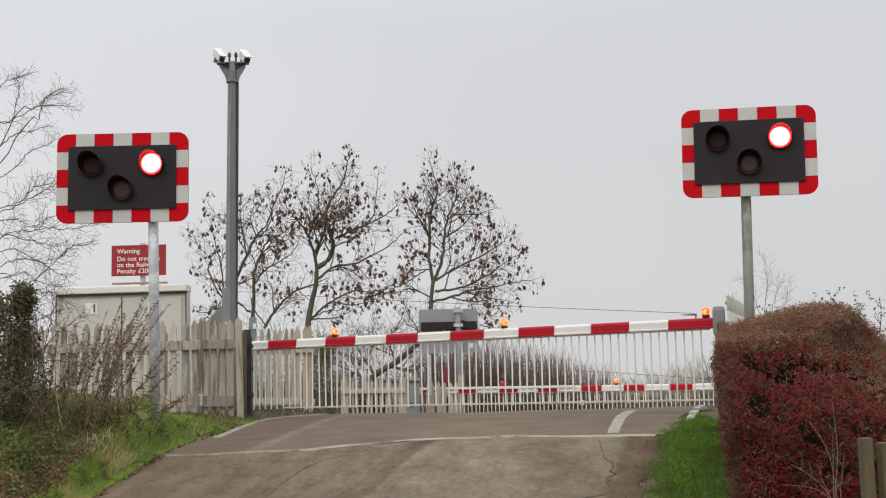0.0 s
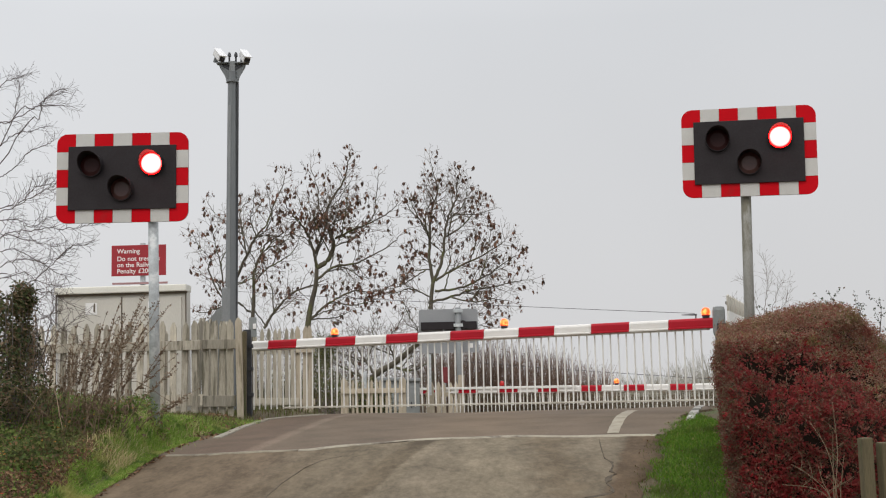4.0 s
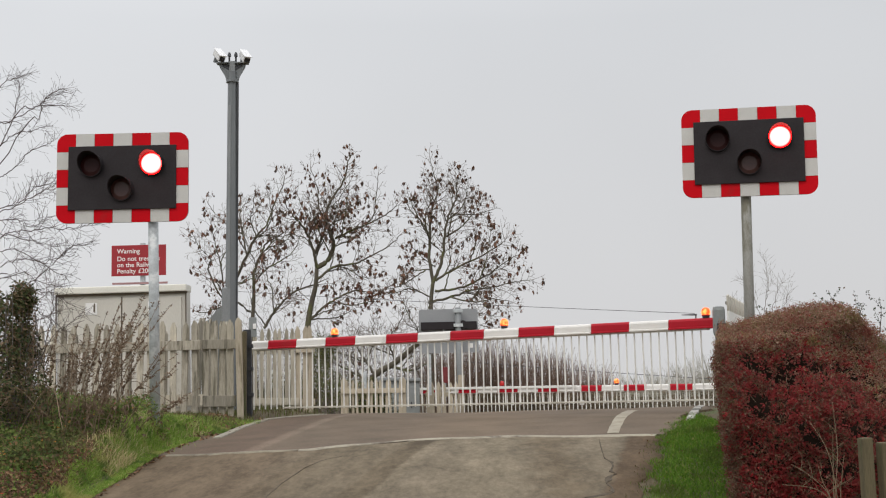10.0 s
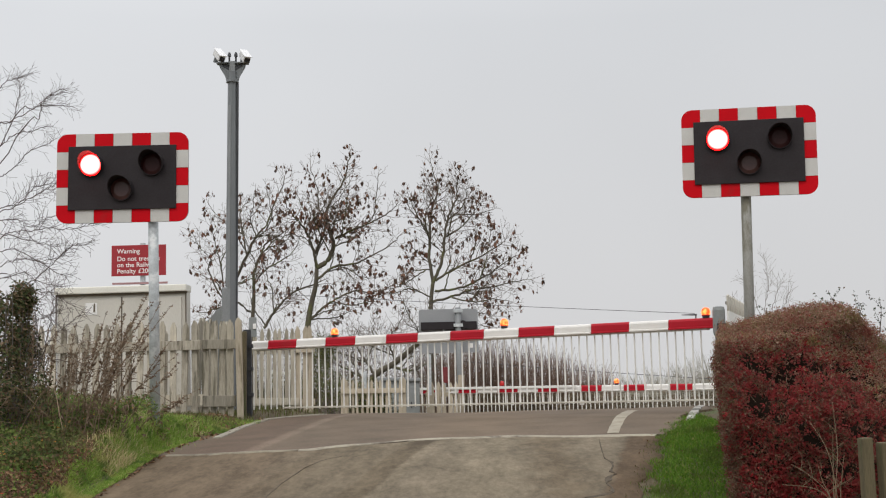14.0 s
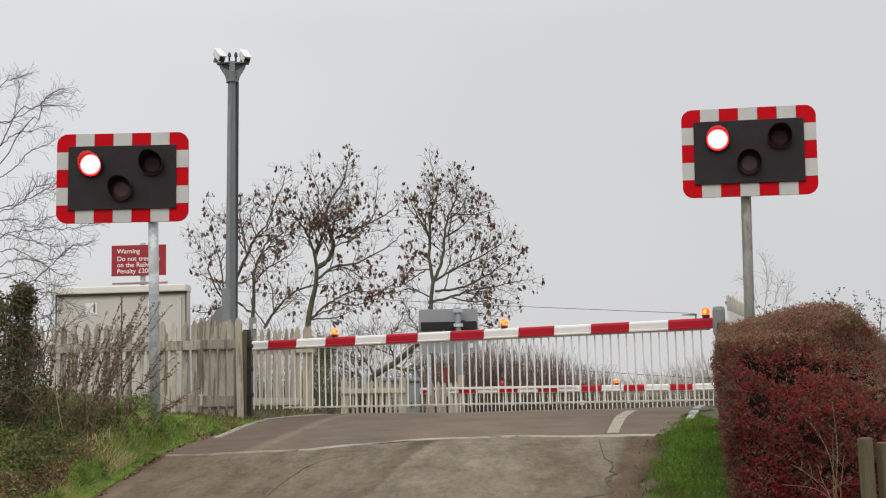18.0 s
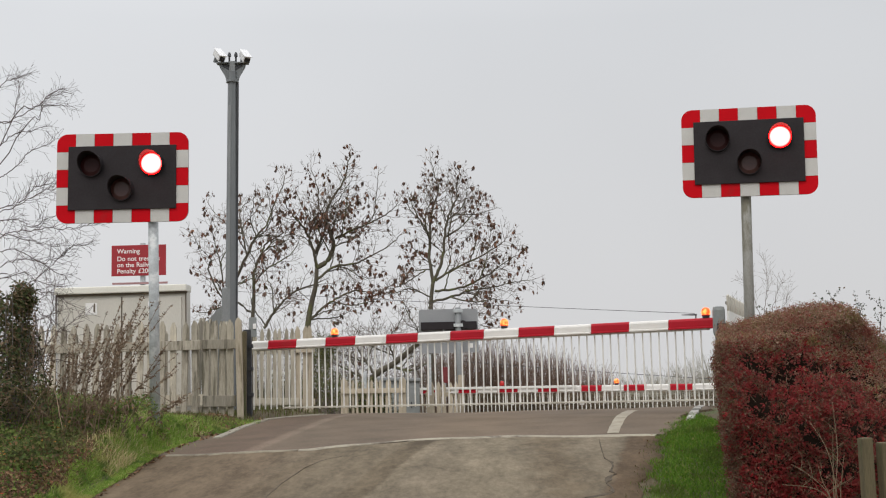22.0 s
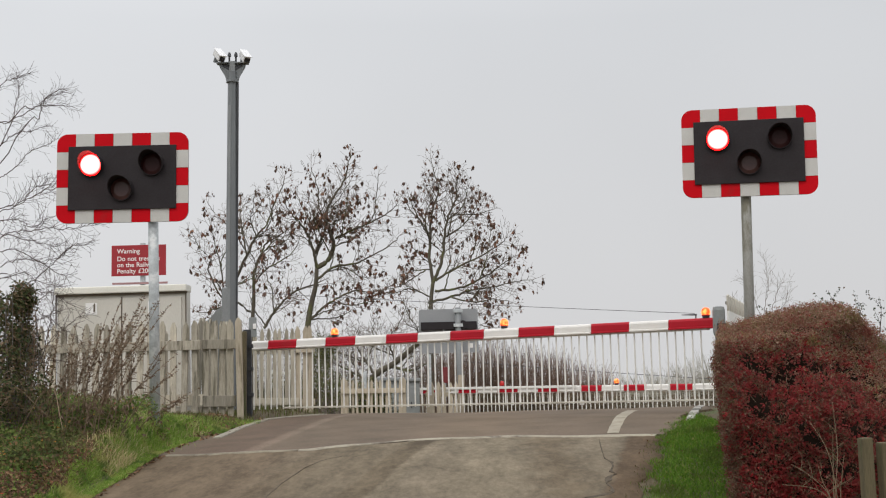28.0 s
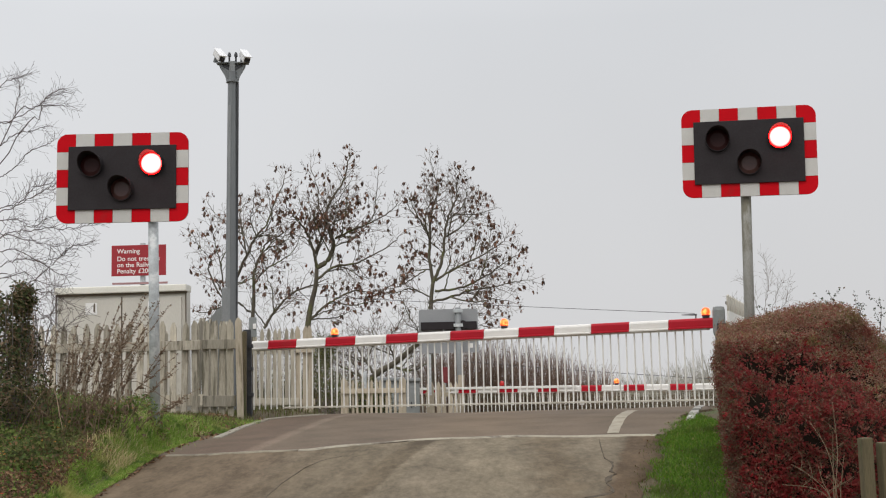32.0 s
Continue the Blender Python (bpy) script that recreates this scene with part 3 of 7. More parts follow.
def ribbon(name, path, width, lift, material, label, wob=0.0, seed=0, category="road marking", kind="structure", thick=0.010, drop=0.003):
    """A flat band painted or laid along a path on the road."""
    rng = random.Random(seed)
    pts = []
    for i in range(len(path) - 1):
        a, b = Vector(path[i]), Vector(path[i + 1])
        n = max(2, int((b - a).length / 0.12))
        pts += [a.lerp(b, k / n) for k in range(n)]
    pts.append(Vector(path[-1]))
    vs, fs = [], []
    for i, p in enumerate(pts):
        d = (pts[min(i + 1, len(pts) - 1)] - pts[max(i - 1, 0)]).normalized()
        s = Vector((d.y, -d.x))
        t = i / (len(pts) - 1)
        w = width if not isinstance(width, tuple) else width[0] + (width[1] - width[0]) * t
        for k in (-1, -0.33, 0.33, 1):
            q = p + s * (k * w / 2 + (rng.uniform(-wob, wob) if abs(k) == 1 else 0))
            vs.append((q.x, q.y, float(rise(q.x, q.y)) + lift - (drop if abs(k) == 1 else 0.0) + float(ripple(q.x, q.y)) * 0.5))
    for i in range(len(pts) - 1):
        for k in range(3):
            j = i * 4 + k
            fs.append((j, j + 4, j + 5, j + 1))
    for i in range(len(pts) - 1):
        for k in (0, 3):
            base = len(vs)
            vs += [(*vs[i * 4 + k][:2], vs[i * 4 + k][2] - thick), (*vs[i * 4 + 4 + k][:2], vs[i * 4 + 4 + k][2] - thick)]
            fs.append((i * 4 + k, i * 4 + 4 + k, base + 1, base))
    ob = part(name, (vs, fs), material, None, label)
    return tagged(ob, category=category, kind=kind)


# browner surfacing of the crossing itself, beyond the transverse line
def crossing_slab():
    vs, fs = [], []
    cols, rows = 40, 60
    for j in range(rows + 1):
        for k in range(cols + 1):
            t = j / rows
            u = k / cols
            y = 10.1 + 13.0 * t
            x = edge_l(y) + 0.03 + (edge_r(y) - edge_l(y) - 0.06) * u
            y2 = max(y, line_y(x))
            x = edge_l(y2) + 0.03 + (edge_r(y2) - edge_l(y2) - 0.06) * u
            vs.append((x, y2, float(rise(x, y2)) + 0.006 + float(ripple(x, y2)) * 0.5))
    n = cols + 1
    for j in range(rows):
        for k in range(cols):
            i = j * n + k
            if vs[i + n][1] - vs[i][1] > 1e-4 or vs[i + n + 1][1] - vs[i + 1][1] > 1e-4:
                fs.append((i, i + 1, i + 1 + n, i + n))
    ob = part("crossing_surface", (vs, fs), M_ROAD_NEW, None, "brownish smooth asphalt on the level crossing", True)
    return tagged(ob, category="road", kind="structure")


crossing_slab()
ribbon("stop_line", [(x, line_y(x)) for x in np.linspace(-1.35, 1.93, 34)], (0.15, 0.17), 0.010, M_LINE, "worn cream transverse line across the lane", 0.02, 1, drop=0.008)
ribbon("stop_line", [(x, line_y(x)) for x in np.linspace(-2.58, -1.36, 12)], (0.11, 0.13), 0.010, M_LINE_DIRTY, "dirty worn end of the transverse line", 0.025, 11, drop=0.008)
ribbon("edge_line", [(1.575, 11.30), (1.64, 11.67), (1.702, 12.03), (1.865, 12.81), (2.125, 13.95), (2.25, 14.40)], (0.110, 0.14), 0.010, M_LINE, "worn white painted line leading over the crossing", 0.004, 2)
# repairs and wear of the old lane surface
ribbon("road_crack", [(-1.30, 7.90), (-1.28, 8.50), (-1.24, 9.07), (-1.15, 9.78), (-1.06, 10.17)], (0.013, 0.008), 0.004, M_CRACK, "dark ragged crack in the lane surface", 0.007, 6, "crack")
ribbon("road_crack", [(-1.06, 10.17), (-0.99, 10.28), (-0.90, 10.34)], (0.014, 0.006), 0.004, M_CRACK, "thin dark branch of the crack", 0.005, 16, "crack")
ribbon("road_crack", [(1.40, 10.97), (1.315, 10.22), (1.272, 9.78), (1.231, 9.35), (1.259, 9.11)], (0.005, 0.010), 0.006, M_CRACK, "thin dark crack along the lane edge", 0.003, 7, "crack")
ribbon("road_crack", [(1.259, 9.11), (1.238, 8.90), (1.173, 8.68), (1.205, 8.56), (1.139, 8.41), (1.089, 8.22), (1.102, 8.02), (1.086, 7.85), (0.965, 7.77), (0.885, 7.74)], (0.012, 0.026), 0.005, M_CRACK, "dark broken edge of the asphalt", 0.022, 17, "crack")


def kerb(path, width, high, material, label):
    ob = thing("kerb", label, "kerb", kind="structure")
    for i in range(len(path) - 1):
        a, b = Vector(path[i]), Vector(path[i + 1])
        n = max(1, round((b - a).length / 0.45))
        for k in range(n):
            p, q = a.lerp(b, k / n), a.lerp(b, (k + 1) / n)
            zp, zq = float(rise(*p)), float(rise(*q))
            c = Vector(((p.x + q.x) / 2, (p.y + q.y) / 2, (zp + zq) / 2 + high / 2 - 0.05))
            d = Vector((q.x - p.x, q.y - p.y, zq - zp))
            part("kerb_stone", a_box((d.length - 0.025, width, high + 0.1), c, d.to_track_quat("X", "Z").to_matrix(), 0.012), material, ob)
    return ob


kerb([(-2.413, 12.600), (-2.405, 14.000), (-2.333, 15.500), (-2.004, 16.400), (-1.736, 17.200)], 0.09, 0.018, M_KERB, "pale concrete kerb stones along the crossing edge")
kerb([(2.494, 12.200), (2.699, 13.000), (3.310, 15.500)], 0.09, 0.022, M_KERB_WHITE, "whitewashed broken kerb stones at the crossing edge")


# --- wooden picket fences ---
def picket_mesh(w, t, h, point=0.07):
    return outline(bmesh.new(), [(-w / 2, 0), (w / 2, 0), (w / 2, h - point), (w * 0.12, h), (-w * 0.12, h), (-w / 2, h - point)], -t / 2, t / 2)


def picket_fence(a, b, base, top, pitch, width, label, rails, material, seed, posts=(), group="picket fences", point=0.07, thick=0.02):
    """A straight fence from a to b: single pickets, rails behind or before them, posts."""
    rng = random.Random(seed)
    a, b = Vector(a), Vector(b)
    d = b - a
    ob = thing("picket_fence", label, "fence", pose(a.x, a.y, base, 0, 0, math.degrees(math.atan2(d.y, d.x))), group)
    n = int(d.length / pitch)
    first = None
    for i in range(n + 1):
        x = i * pitch
        m = pose(x + rng.uniform(-0.008, 0.008), 0, rng.uniform(-0.015, 0.015), rng.uniform(-0.8, 0.8), rng.uniform(-1.3, 1.3), 0)
        if first is None:
            first = part("picket", picket_mesh(width, thick, top - base, point), material, ob)
            first.matrix_basis = m
        else:
            twin(first, m)
    for z, high, y in rails:
        part("rail", a_box((d.length + 0.1, 0.045, high), (d.length / 2, y, z - base), None, 0.006), material, ob)
    for x, w, h in posts:
        part("post", picket_mesh(w, w, h, 0.05), material, ob).matrix_basis = pose(x, 0.05, 0)
    return ob


picket_fence((-5.737, 15.700), (-3.105, 15.000), 1.22, 2.41, 0.158, 0.082, "weathered grey wooden picket fence beside the equipment cabinet", [(2.105, 0.12, -0.035), (1.42, 0.14, 0.035)], M_WOOD, 3, [(0.9, 0.09, 1.1), (2.2, 0.09, 1.1)])
picket_fence((-3.132, 15.060), (-2.693, 15.100), 1.20, 2.42, 0.104, 0.074, "weathered grey wooden picket fence at the crossing corner", [(2.115, 0.12, -0.035), (1.40, 0.14, -0.035)], M_WOOD_GREY, 4)
picket_fence((-3.354, 16.200), (-3.033, 17.000), 1.2, 2.52, 0.14, 0.085, "weathered grey wooden picket fence behind the corner post", [(2.2, 0.1, 0.035)], M_WOOD_GREY, 5)
picket_fence((-2.803, 17.600), (-2.241, 17.800), 1.10, 2.44, 0.094, 0.056, "weathered wooden picket fence beside the railway line", [(2.1, 0.08, 0.035), (1.36, 0.11, -0.03)], M_WOOD_GREY, 6)
picket_fence((-2.179, 17.850), (-2.000, 17.850), 1.08, 2.49, 0.088, 0.078, "pale wooden boards closing the end of the fence", [(2.13, 0.09, -0.03), (1.35, 0.09, 0.035)], M_WOOD_PALE, 7)
picket_fence((-1.873, 22.000), (-0.789, 22.000), 0.72, 1.70, 0.086, 0.044, "short pale wooden picket fence beyond the railway", [(1.50, 0.09, -0.03), (0.95, 0.09, -0.03)], M_WOOD_PALE, 8, [(0.0, 0.10, 1.02), (1.09, 0.12, 1.02)], point=0.05)
picket_fence((-0.364, 25.000), (0.217, 25.000), 0.40, 1.66, 0.115, 0.085, "pale wooden picket fence at the far road end", [(1.40, 0.09, 0.03)], M_WOOD_PALE, 9, [], point=0.08)



def corner_post():
    ob = thing("fence_post", "pale pointed concrete post at the fence corner", "post", pose(-2.570, 15.000, 1.145, 0, -1.6, 0))
    part("post_shaft", picket_mesh(0.072, 0.08, 1.36, 0.05), M_WOOD_PALE, ob).location = (0, 0, -0.06)
    return ob


corner_post()


def boom_rest():
    """The dark steel post in which the tip of the barrier rests."""
    ob = thing("boom_rest_post", "dark grey steel post holding the barrier tip", "post", pose(-2.594, 15.750, 1.192, 0, -1.0, 0))
    part("shaft", a_box((0.10, 0.085, 1.2), (0, 0, 0.54), None, 0.006), M_DARK_STEEL, ob)
    for z in (0.28, 0.62, 0.92):
        part("bracket", a_box((0.11, 0.10, 0.05), (0.015, -0.01, z), None, 0.005), M_DARK_STEEL, ob)
    part("plate", a_box((0.10, 0.02, 0.26), (0.075, -0.02, 1.17), None, 0.004), M_CAB_GREY, ob, "grey metal plate")
    part("plate", a_box((0.04, 0.02, 0.07), (0.10, -0.035, 1.18), None, 0.003), M_SIGN_WHITE, ob, "small white plate")
    o2 = thing("gate_post", "dark weathered timber gate post", "post", pose(-2.628, 15.600, 1.182))
    part("post_shaft", a_box((0.055, 0.10, 1.2), (0, 0, 0.52), None, 0.008), M_WOOD_GREEN, o2)


boom_rest()


# --- the railway's equipment cabinet and the warning notice ---
def equipment_cabinet():
    w, d, h = 1.87, 0.24, 1.70
    ob = thing("equipment_cabinet", "large beige metal railway cabinet with two doors", "cabinet", pose(-4.615, 17.05, 1.25, 0, -0.9, 0))
    part("body", a_box((w, d, h), (0, d / 2, h / 2), None, 0.01), M_CAB, ob)
    part("roof", a_box((w + 0.03, d + 0.12, 0.10), (-0.01, d / 2 - 0.02, h + 0.055), None, 0.015), M_CAB_ROOF, ob, "cream overhanging roof")
    # Dark bar coloured as the shadow under the roof overhang.
    part("gutter", a_box((w + 0.02, 0.03, 0.03), (0, -0.02, h - 0.01)), M_CAB_EDGE, ob, "dark bar for the shadow gap below the roof")
    for s in (-1, 1):
        door = part("door", a_box((0.85, 0.022, h - 0.12), (s * 0.435, -0.012, h / 2 - 0.01), None, 0.006), M_CAB, ob)
        part("notice", a_box((0.170, 0.006, 0.170), (s * 0.435 + (0.0 if s < 0 else 0.03), -0.027, h - 0.21), None, 0.003), M_SIGN_WHITE, door, "white square notice")
        part("notice_mark", outline(bmesh.new(), [(0.000, -0.055), (0.026, -0.055), (0.026, 0.055), (0.012, 0.075), (0.004, 0.045)], -0.034, -0.031), M_CAB_EDGE, door, "dark mark on the notice").location = (s * 0.435 + 0.03, 0, h - 0.20)
    part("seal", a_box((0.014, 0.012, h - 0.1), (0, -0.016, h / 2)), M_CAB_EDGE, ob)
    part("corner_post", a_box((0.014, 0.03, h + 0.2), (-w / 2 - 0.008, -0.02, h / 2), None, 0.004), M_CAB_EDGE, ob, "dark corner angle")
    part("corner_post", a_box((0.014, 0.03, h), (w / 2 - 0.012, -0.02, h / 2), None, 0.004), M_CAB_EDGE, ob)
    latch = part("latch", a_box((0.22, 0.03, 0.02), (0.85, -0.04, 0.95)), M_CAB_EDGE, ob, "rusty door bar")
    part("padlock", a_box((0.05, 0.04, 0.06), (0.98, -0.06, 0.97), None, 0.006), M_DARK_STEEL, latch)
    part("white_pole", a_box((0.05, 0.05, 1.5), (-w / 2 - 0.03, -0.25, 0.35), None, 0.005), M_SIGN_WHITE, ob, "white post at the corner")
    return ob


equipment_cabinet()


def letters(text, size, material, parent, at):
    cu = bpy.data.curves.new("words", "FONT")
    cu.body, cu.size, cu.extrude, cu.offset = text, size, 0.002, 0.0008
    tmp = bpy.data.objects.new("words", cu)
    scene.collection.objects.link(tmp)
    bpy.context.view_layer.update()
    me = bpy.data.meshes.new_from_object(tmp.evaluated_get(bpy.context.evaluated_depsgraph_get()))
    bpy.data.objects.remove(tmp)
    me.materials.clear()
    me.materials.append(material)
    ob = new("lettering", me)
    ob.parent = parent
    ob.matrix_basis = pose(*at, 90, 0, 0)
    return ob


def warning_notice():
    ob = thing("warning_sign", "red railway trespass notice with white lettering on a post", "sign", pose(-4.615, 17.95, 1.2, 0, -0.6, 0))
    w, h, z = 0.83, 0.47, 2.33
    panel = part("panel", a_box((w, 0.02, h), (0, 0, z), None, 0.004), M_SIGN_RED, ob)
    for line, gap in (("Warning", 0.0), ("Do not trespass", 0.115), ("on the Railway", 0.21), ("Penalty £200", 0.305)):
        x = -w / 2 + 0.085
        for word in line.split():
            o = letters(word, 0.099, M_SIGN_WHITE, panel, (x, -0.013, z + 0.11 - gap))
            x += max(v.co.x for v in o.data.vertices) + 0.034
    part("post", a_box((0.07, 0.07, 2.6), (0.05, 0.05, 1.3), None, 0.006), M_STEEL, ob)
    part("cross_bar", a_box((0.84, 0.02, 0.03), (0.02, 0.0, 1.98)), M_SIGN_FADED, ob, "edge of a lower red plate")


warning_notice()


def relay_housing():
    """A grey metal housing with a sloped hood, half hidden behind the fence."""
    ob = thing("relay_housing", "grey metal relay housing with a sloped hood behind the fence", "cabinet", pose(-3.46, 17.9, 1.2))
    part("body", outline(bmesh.new(), [(-0.16, 0), (0.15, 0), (0.15, 1.04), (-0.16, 1.04)], -0.12, 0.20), M_CAB_GREY, ob)
    part("hood", outline(bmesh.new(), [(-0.18, 1.05), (0.17, 1.05), (0.15, 1.60), (0.06, 1.55), (-0.06, 1.41), (-0.16, 1.31)], -0.15, 0.23), M_CAB_GREY, ob, "sloped grey hood")
    part("door", a_box((0.26, 0.012, 0.8), (-0.015, -0.128, 0.55), None, 0.004), M_CAB_GREY, ob)


relay_housing()


# --- the tall camera mast ---
def camera_mast():
    ob = thing("camera_mast", "tall grey steel mast with two white surveillance cameras", "camera mast", pose(-3.145, 17.5, 1.15))
    h = 5.28
    part("shaft", a_rod((0, 0, 0), (0, 0, h - 0.1), 0.098, 0.070, 8), M_POST, ob)
    part("door_section", a_box((0.14, 0.18, 1.9), (-0.06, 0.0, 0.95), None, 0.02), M_POST_PALE, ob, "pale grey lower housing of the mast")
    # Added dark strip: colours the mast's right edge as if in shade.
    part("cable_guide", a_box((0.03, 0.03, 4.7), (0.082, -0.01, 2.65), None, 0.008), M_DARK_STEEL, ob, "dark strip put on for the shaded edge of the mast")
    # Added pale strip: colours the left flat as if light fell on it.
    part("face_plate", a_box((0.04, 0.012, 4.6), (-0.028, -0.082, 2.35), Euler((-0.0052, 0, 0)).to_matrix(), 0.003), M_POST_PALE, ob, "pale strip put on for the lit flat of the mast")
    part("head_collar", a_rod((0, 0, h - 0.27), (0, 0, h - 0.22), 0.095, 0.095, 16), M_POST, ob)
    part("head_tube", a_box((0.09, 0.09, 0.40), (0.0, 0, h - 0.14), None, 0.01), M_POST_PALE, ob)
    for s in (-1, 1):
        arm = part("arm", outline(bmesh.new(), [(s * 0.046, h - 0.25), (s * 0.088, h - 0.25), (s * 0.112, h - 0.17), (s * 0.190, h - 0.04), (s * 0.205, h + 0.02), (s * 0.046, h + 0.02)], -0.012, 0.012), M_POST, ob)
        part("arm_strut", outline(bmesh.new(), [(s * 0.05, h - 0.08), (s * 0.15, h - 0.02), (s * 0.15, h + 0.02), (s * 0.05, h + 0.0)], -0.015, 0.015), M_DARK_STEEL, arm)
        part("arm_flange", a_box((0.20, 0.12, 0.022), (s * 0.14, 0, h + 0.03), None, 0.004), M_POST, arm)
        part("knob", a_rod((s * 0.05, 0.0, h + 0.04), (s * 0.05, 0.0, h + 0.20), 0.014, 0.014, 8), M_DARK_STEEL, ob)
        part("knob_cap", a_rod((s * 0.05, 0.0, h + 0.14), (s * 0.05, 0.0, h + 0.19), 0.03, 0.02, 10), M_DARK_STEEL, ob)
        aim = Vector((0.46, -0.62, -0.60)) if s < 0 else Vector((0.38, -0.66, -0.58))
        unit = part("surveillance_camera", a_box((0.105, 0.25, 0.105), (0, -0.02, 0), None, 0.014), M_CAM_WHITE, ob, "white weatherproof camera housing")
        unit.matrix_basis = Matrix.Translation((s * 0.195 - 0.015, 0.0, h + (0.165 if s < 0 else 0.14))) @ (aim.to_track_quat("-Y", "Z").to_matrix().to_4x4())
        part("sun_shield", a_box((0.122, 0.29, 0.012), (0, -0.03, 0.058), None, 0.004), M_CAM_WHITE, unit)
        part("front_glass", a_box((0.085, 0.012, 0.07), (0, -0.148, -0.008), None, 0.004), M_DARK_STEEL, unit, "dark glass front")
        part("mount", a_rod((0, 0.05, -0.05), (0.0, 0.03, -0.14), 0.03, 0.04, 10), M_POST, unit)


camera_mast()


# --- flashing road signals ---
T_FLASH, T_FIRST = 0.7585, 0.335
BLINK = []          # lit discs, with the half of the beat in which they show


def rounded(w, h, r, seg=7):
    pts = []
    for cx, cz, a0 in ((w / 2 - r, h / 2 - r, 0), (-w / 2 + r, h / 2 - r, 90), (-w / 2 + r, -h / 2 + r, 180), (w / 2 - r, -h / 2 + r, 270)):
        for i in range(seg + 1):
            a = radians(a0 + 90 * i / seg)
            pts.append((cx + r * math.cos(a), cz + r * math.sin(a)))
    return pts


def border_patch(ob, x0, x1, z0, z1, material, corner=None):
    if corner is None:
        pts = [(x0, z0), (x1, z0), (x1, z1), (x0, z1)]
    else:
        pts, r = [], 0.10
        for cx, cz, k in ((x1, z1, 0), (x0, z1, 1), (x0, z0, 2), (x1, z0, 3)):
            if k == corner:
                ox, oz = cx + (-r if k in (0, 3) else r), cz + (-r if k in (0, 1) else r)
                for i in range(8):
                    a = radians(90 * k + 90 * i / 7)
                    pts.append((ox + r * math.cos(a), oz + r * math.sin(a)))
            else:
                pts.append((cx, cz))
    return part("red_patch" if material is M_RED else "white_patch", outline(bmesh.new(), pts, -0.011, -0.004), material, ob)


def lamp_unit(ob, x, z, lens, lit):
    """Lamp with a hood: a domed lens, a deep hood above, and a lit disc that comes forward on its beat."""
    bm = bmesh.new()
    n = 28
    ring = []
    for i in range(n + 1):
        a = 2 * math.pi * i / n
        up = max(0.0, math.sin(a) * 0.5 + 0.5)
        reach = 0.035 + 0.15 * up ** 1.3
        col = []
        for r, y in ((0.112, 0.0), (0.112, -reach), (0.106, -reach), (0.106, 0.0)):
            col.append(bm.verts.new((r * math.cos(a), y, r * math.sin(a))))
        ring.append(col)
    for i in range(n):
        for k in range(3):
            bm.faces.new((ring[i][k], ring[i][k + 1], ring[i + 1][k + 1], ring[i + 1][k]))
    bmesh.ops.remove_doubles(bm, verts=bm.verts, dist=1e-5)
    bmesh.ops.recalc_face_normals(bm, faces=bm.faces)
    unit = part("lamp_hood", bm, M_BLACK, ob, "matt black lamp hood")
    unit.location = (x, -0.022, z)
    cap = bmesh.new()
    rod(cap, (0, 0.02, 0), (0, -0.012, 0), 0.104, 0.104, 32)
    rod(cap, (0, -0.012, 0), (0, -0.022, 0), 0.104, 0.07, 32)
    part("lens", cap, lens, unit, "unlit dark lens")
    if lit is not None:
        bm = bmesh.new()
        rings = [[bm.verts.new((r * math.cos(2 * math.pi * k / 32), y, r * math.sin(2 * math.pi * k / 32))) for k in range(32)] for r, y in ((0.1045, 0.0), (0.1035, -0.010), (0.092, -0.028), (0.070, -0.043), (0.038, -0.052))]
        bm.faces.new(rings[0])
        bm.faces.new(rings[-1])
        for i in range(4):
            for k in range(32):
                bm.faces.new((rings[i][k], rings[i][(k + 1) % 32], rings[i + 1][(k + 1) % 32], rings[i + 1][k]))
        bmesh.ops.recalc_face_normals(bm, faces=bm.faces)
        disc = part("lit_lens", bm, M_RED_ON, unit, "glowing red lamp")
        BLINK.append((disc, lit))


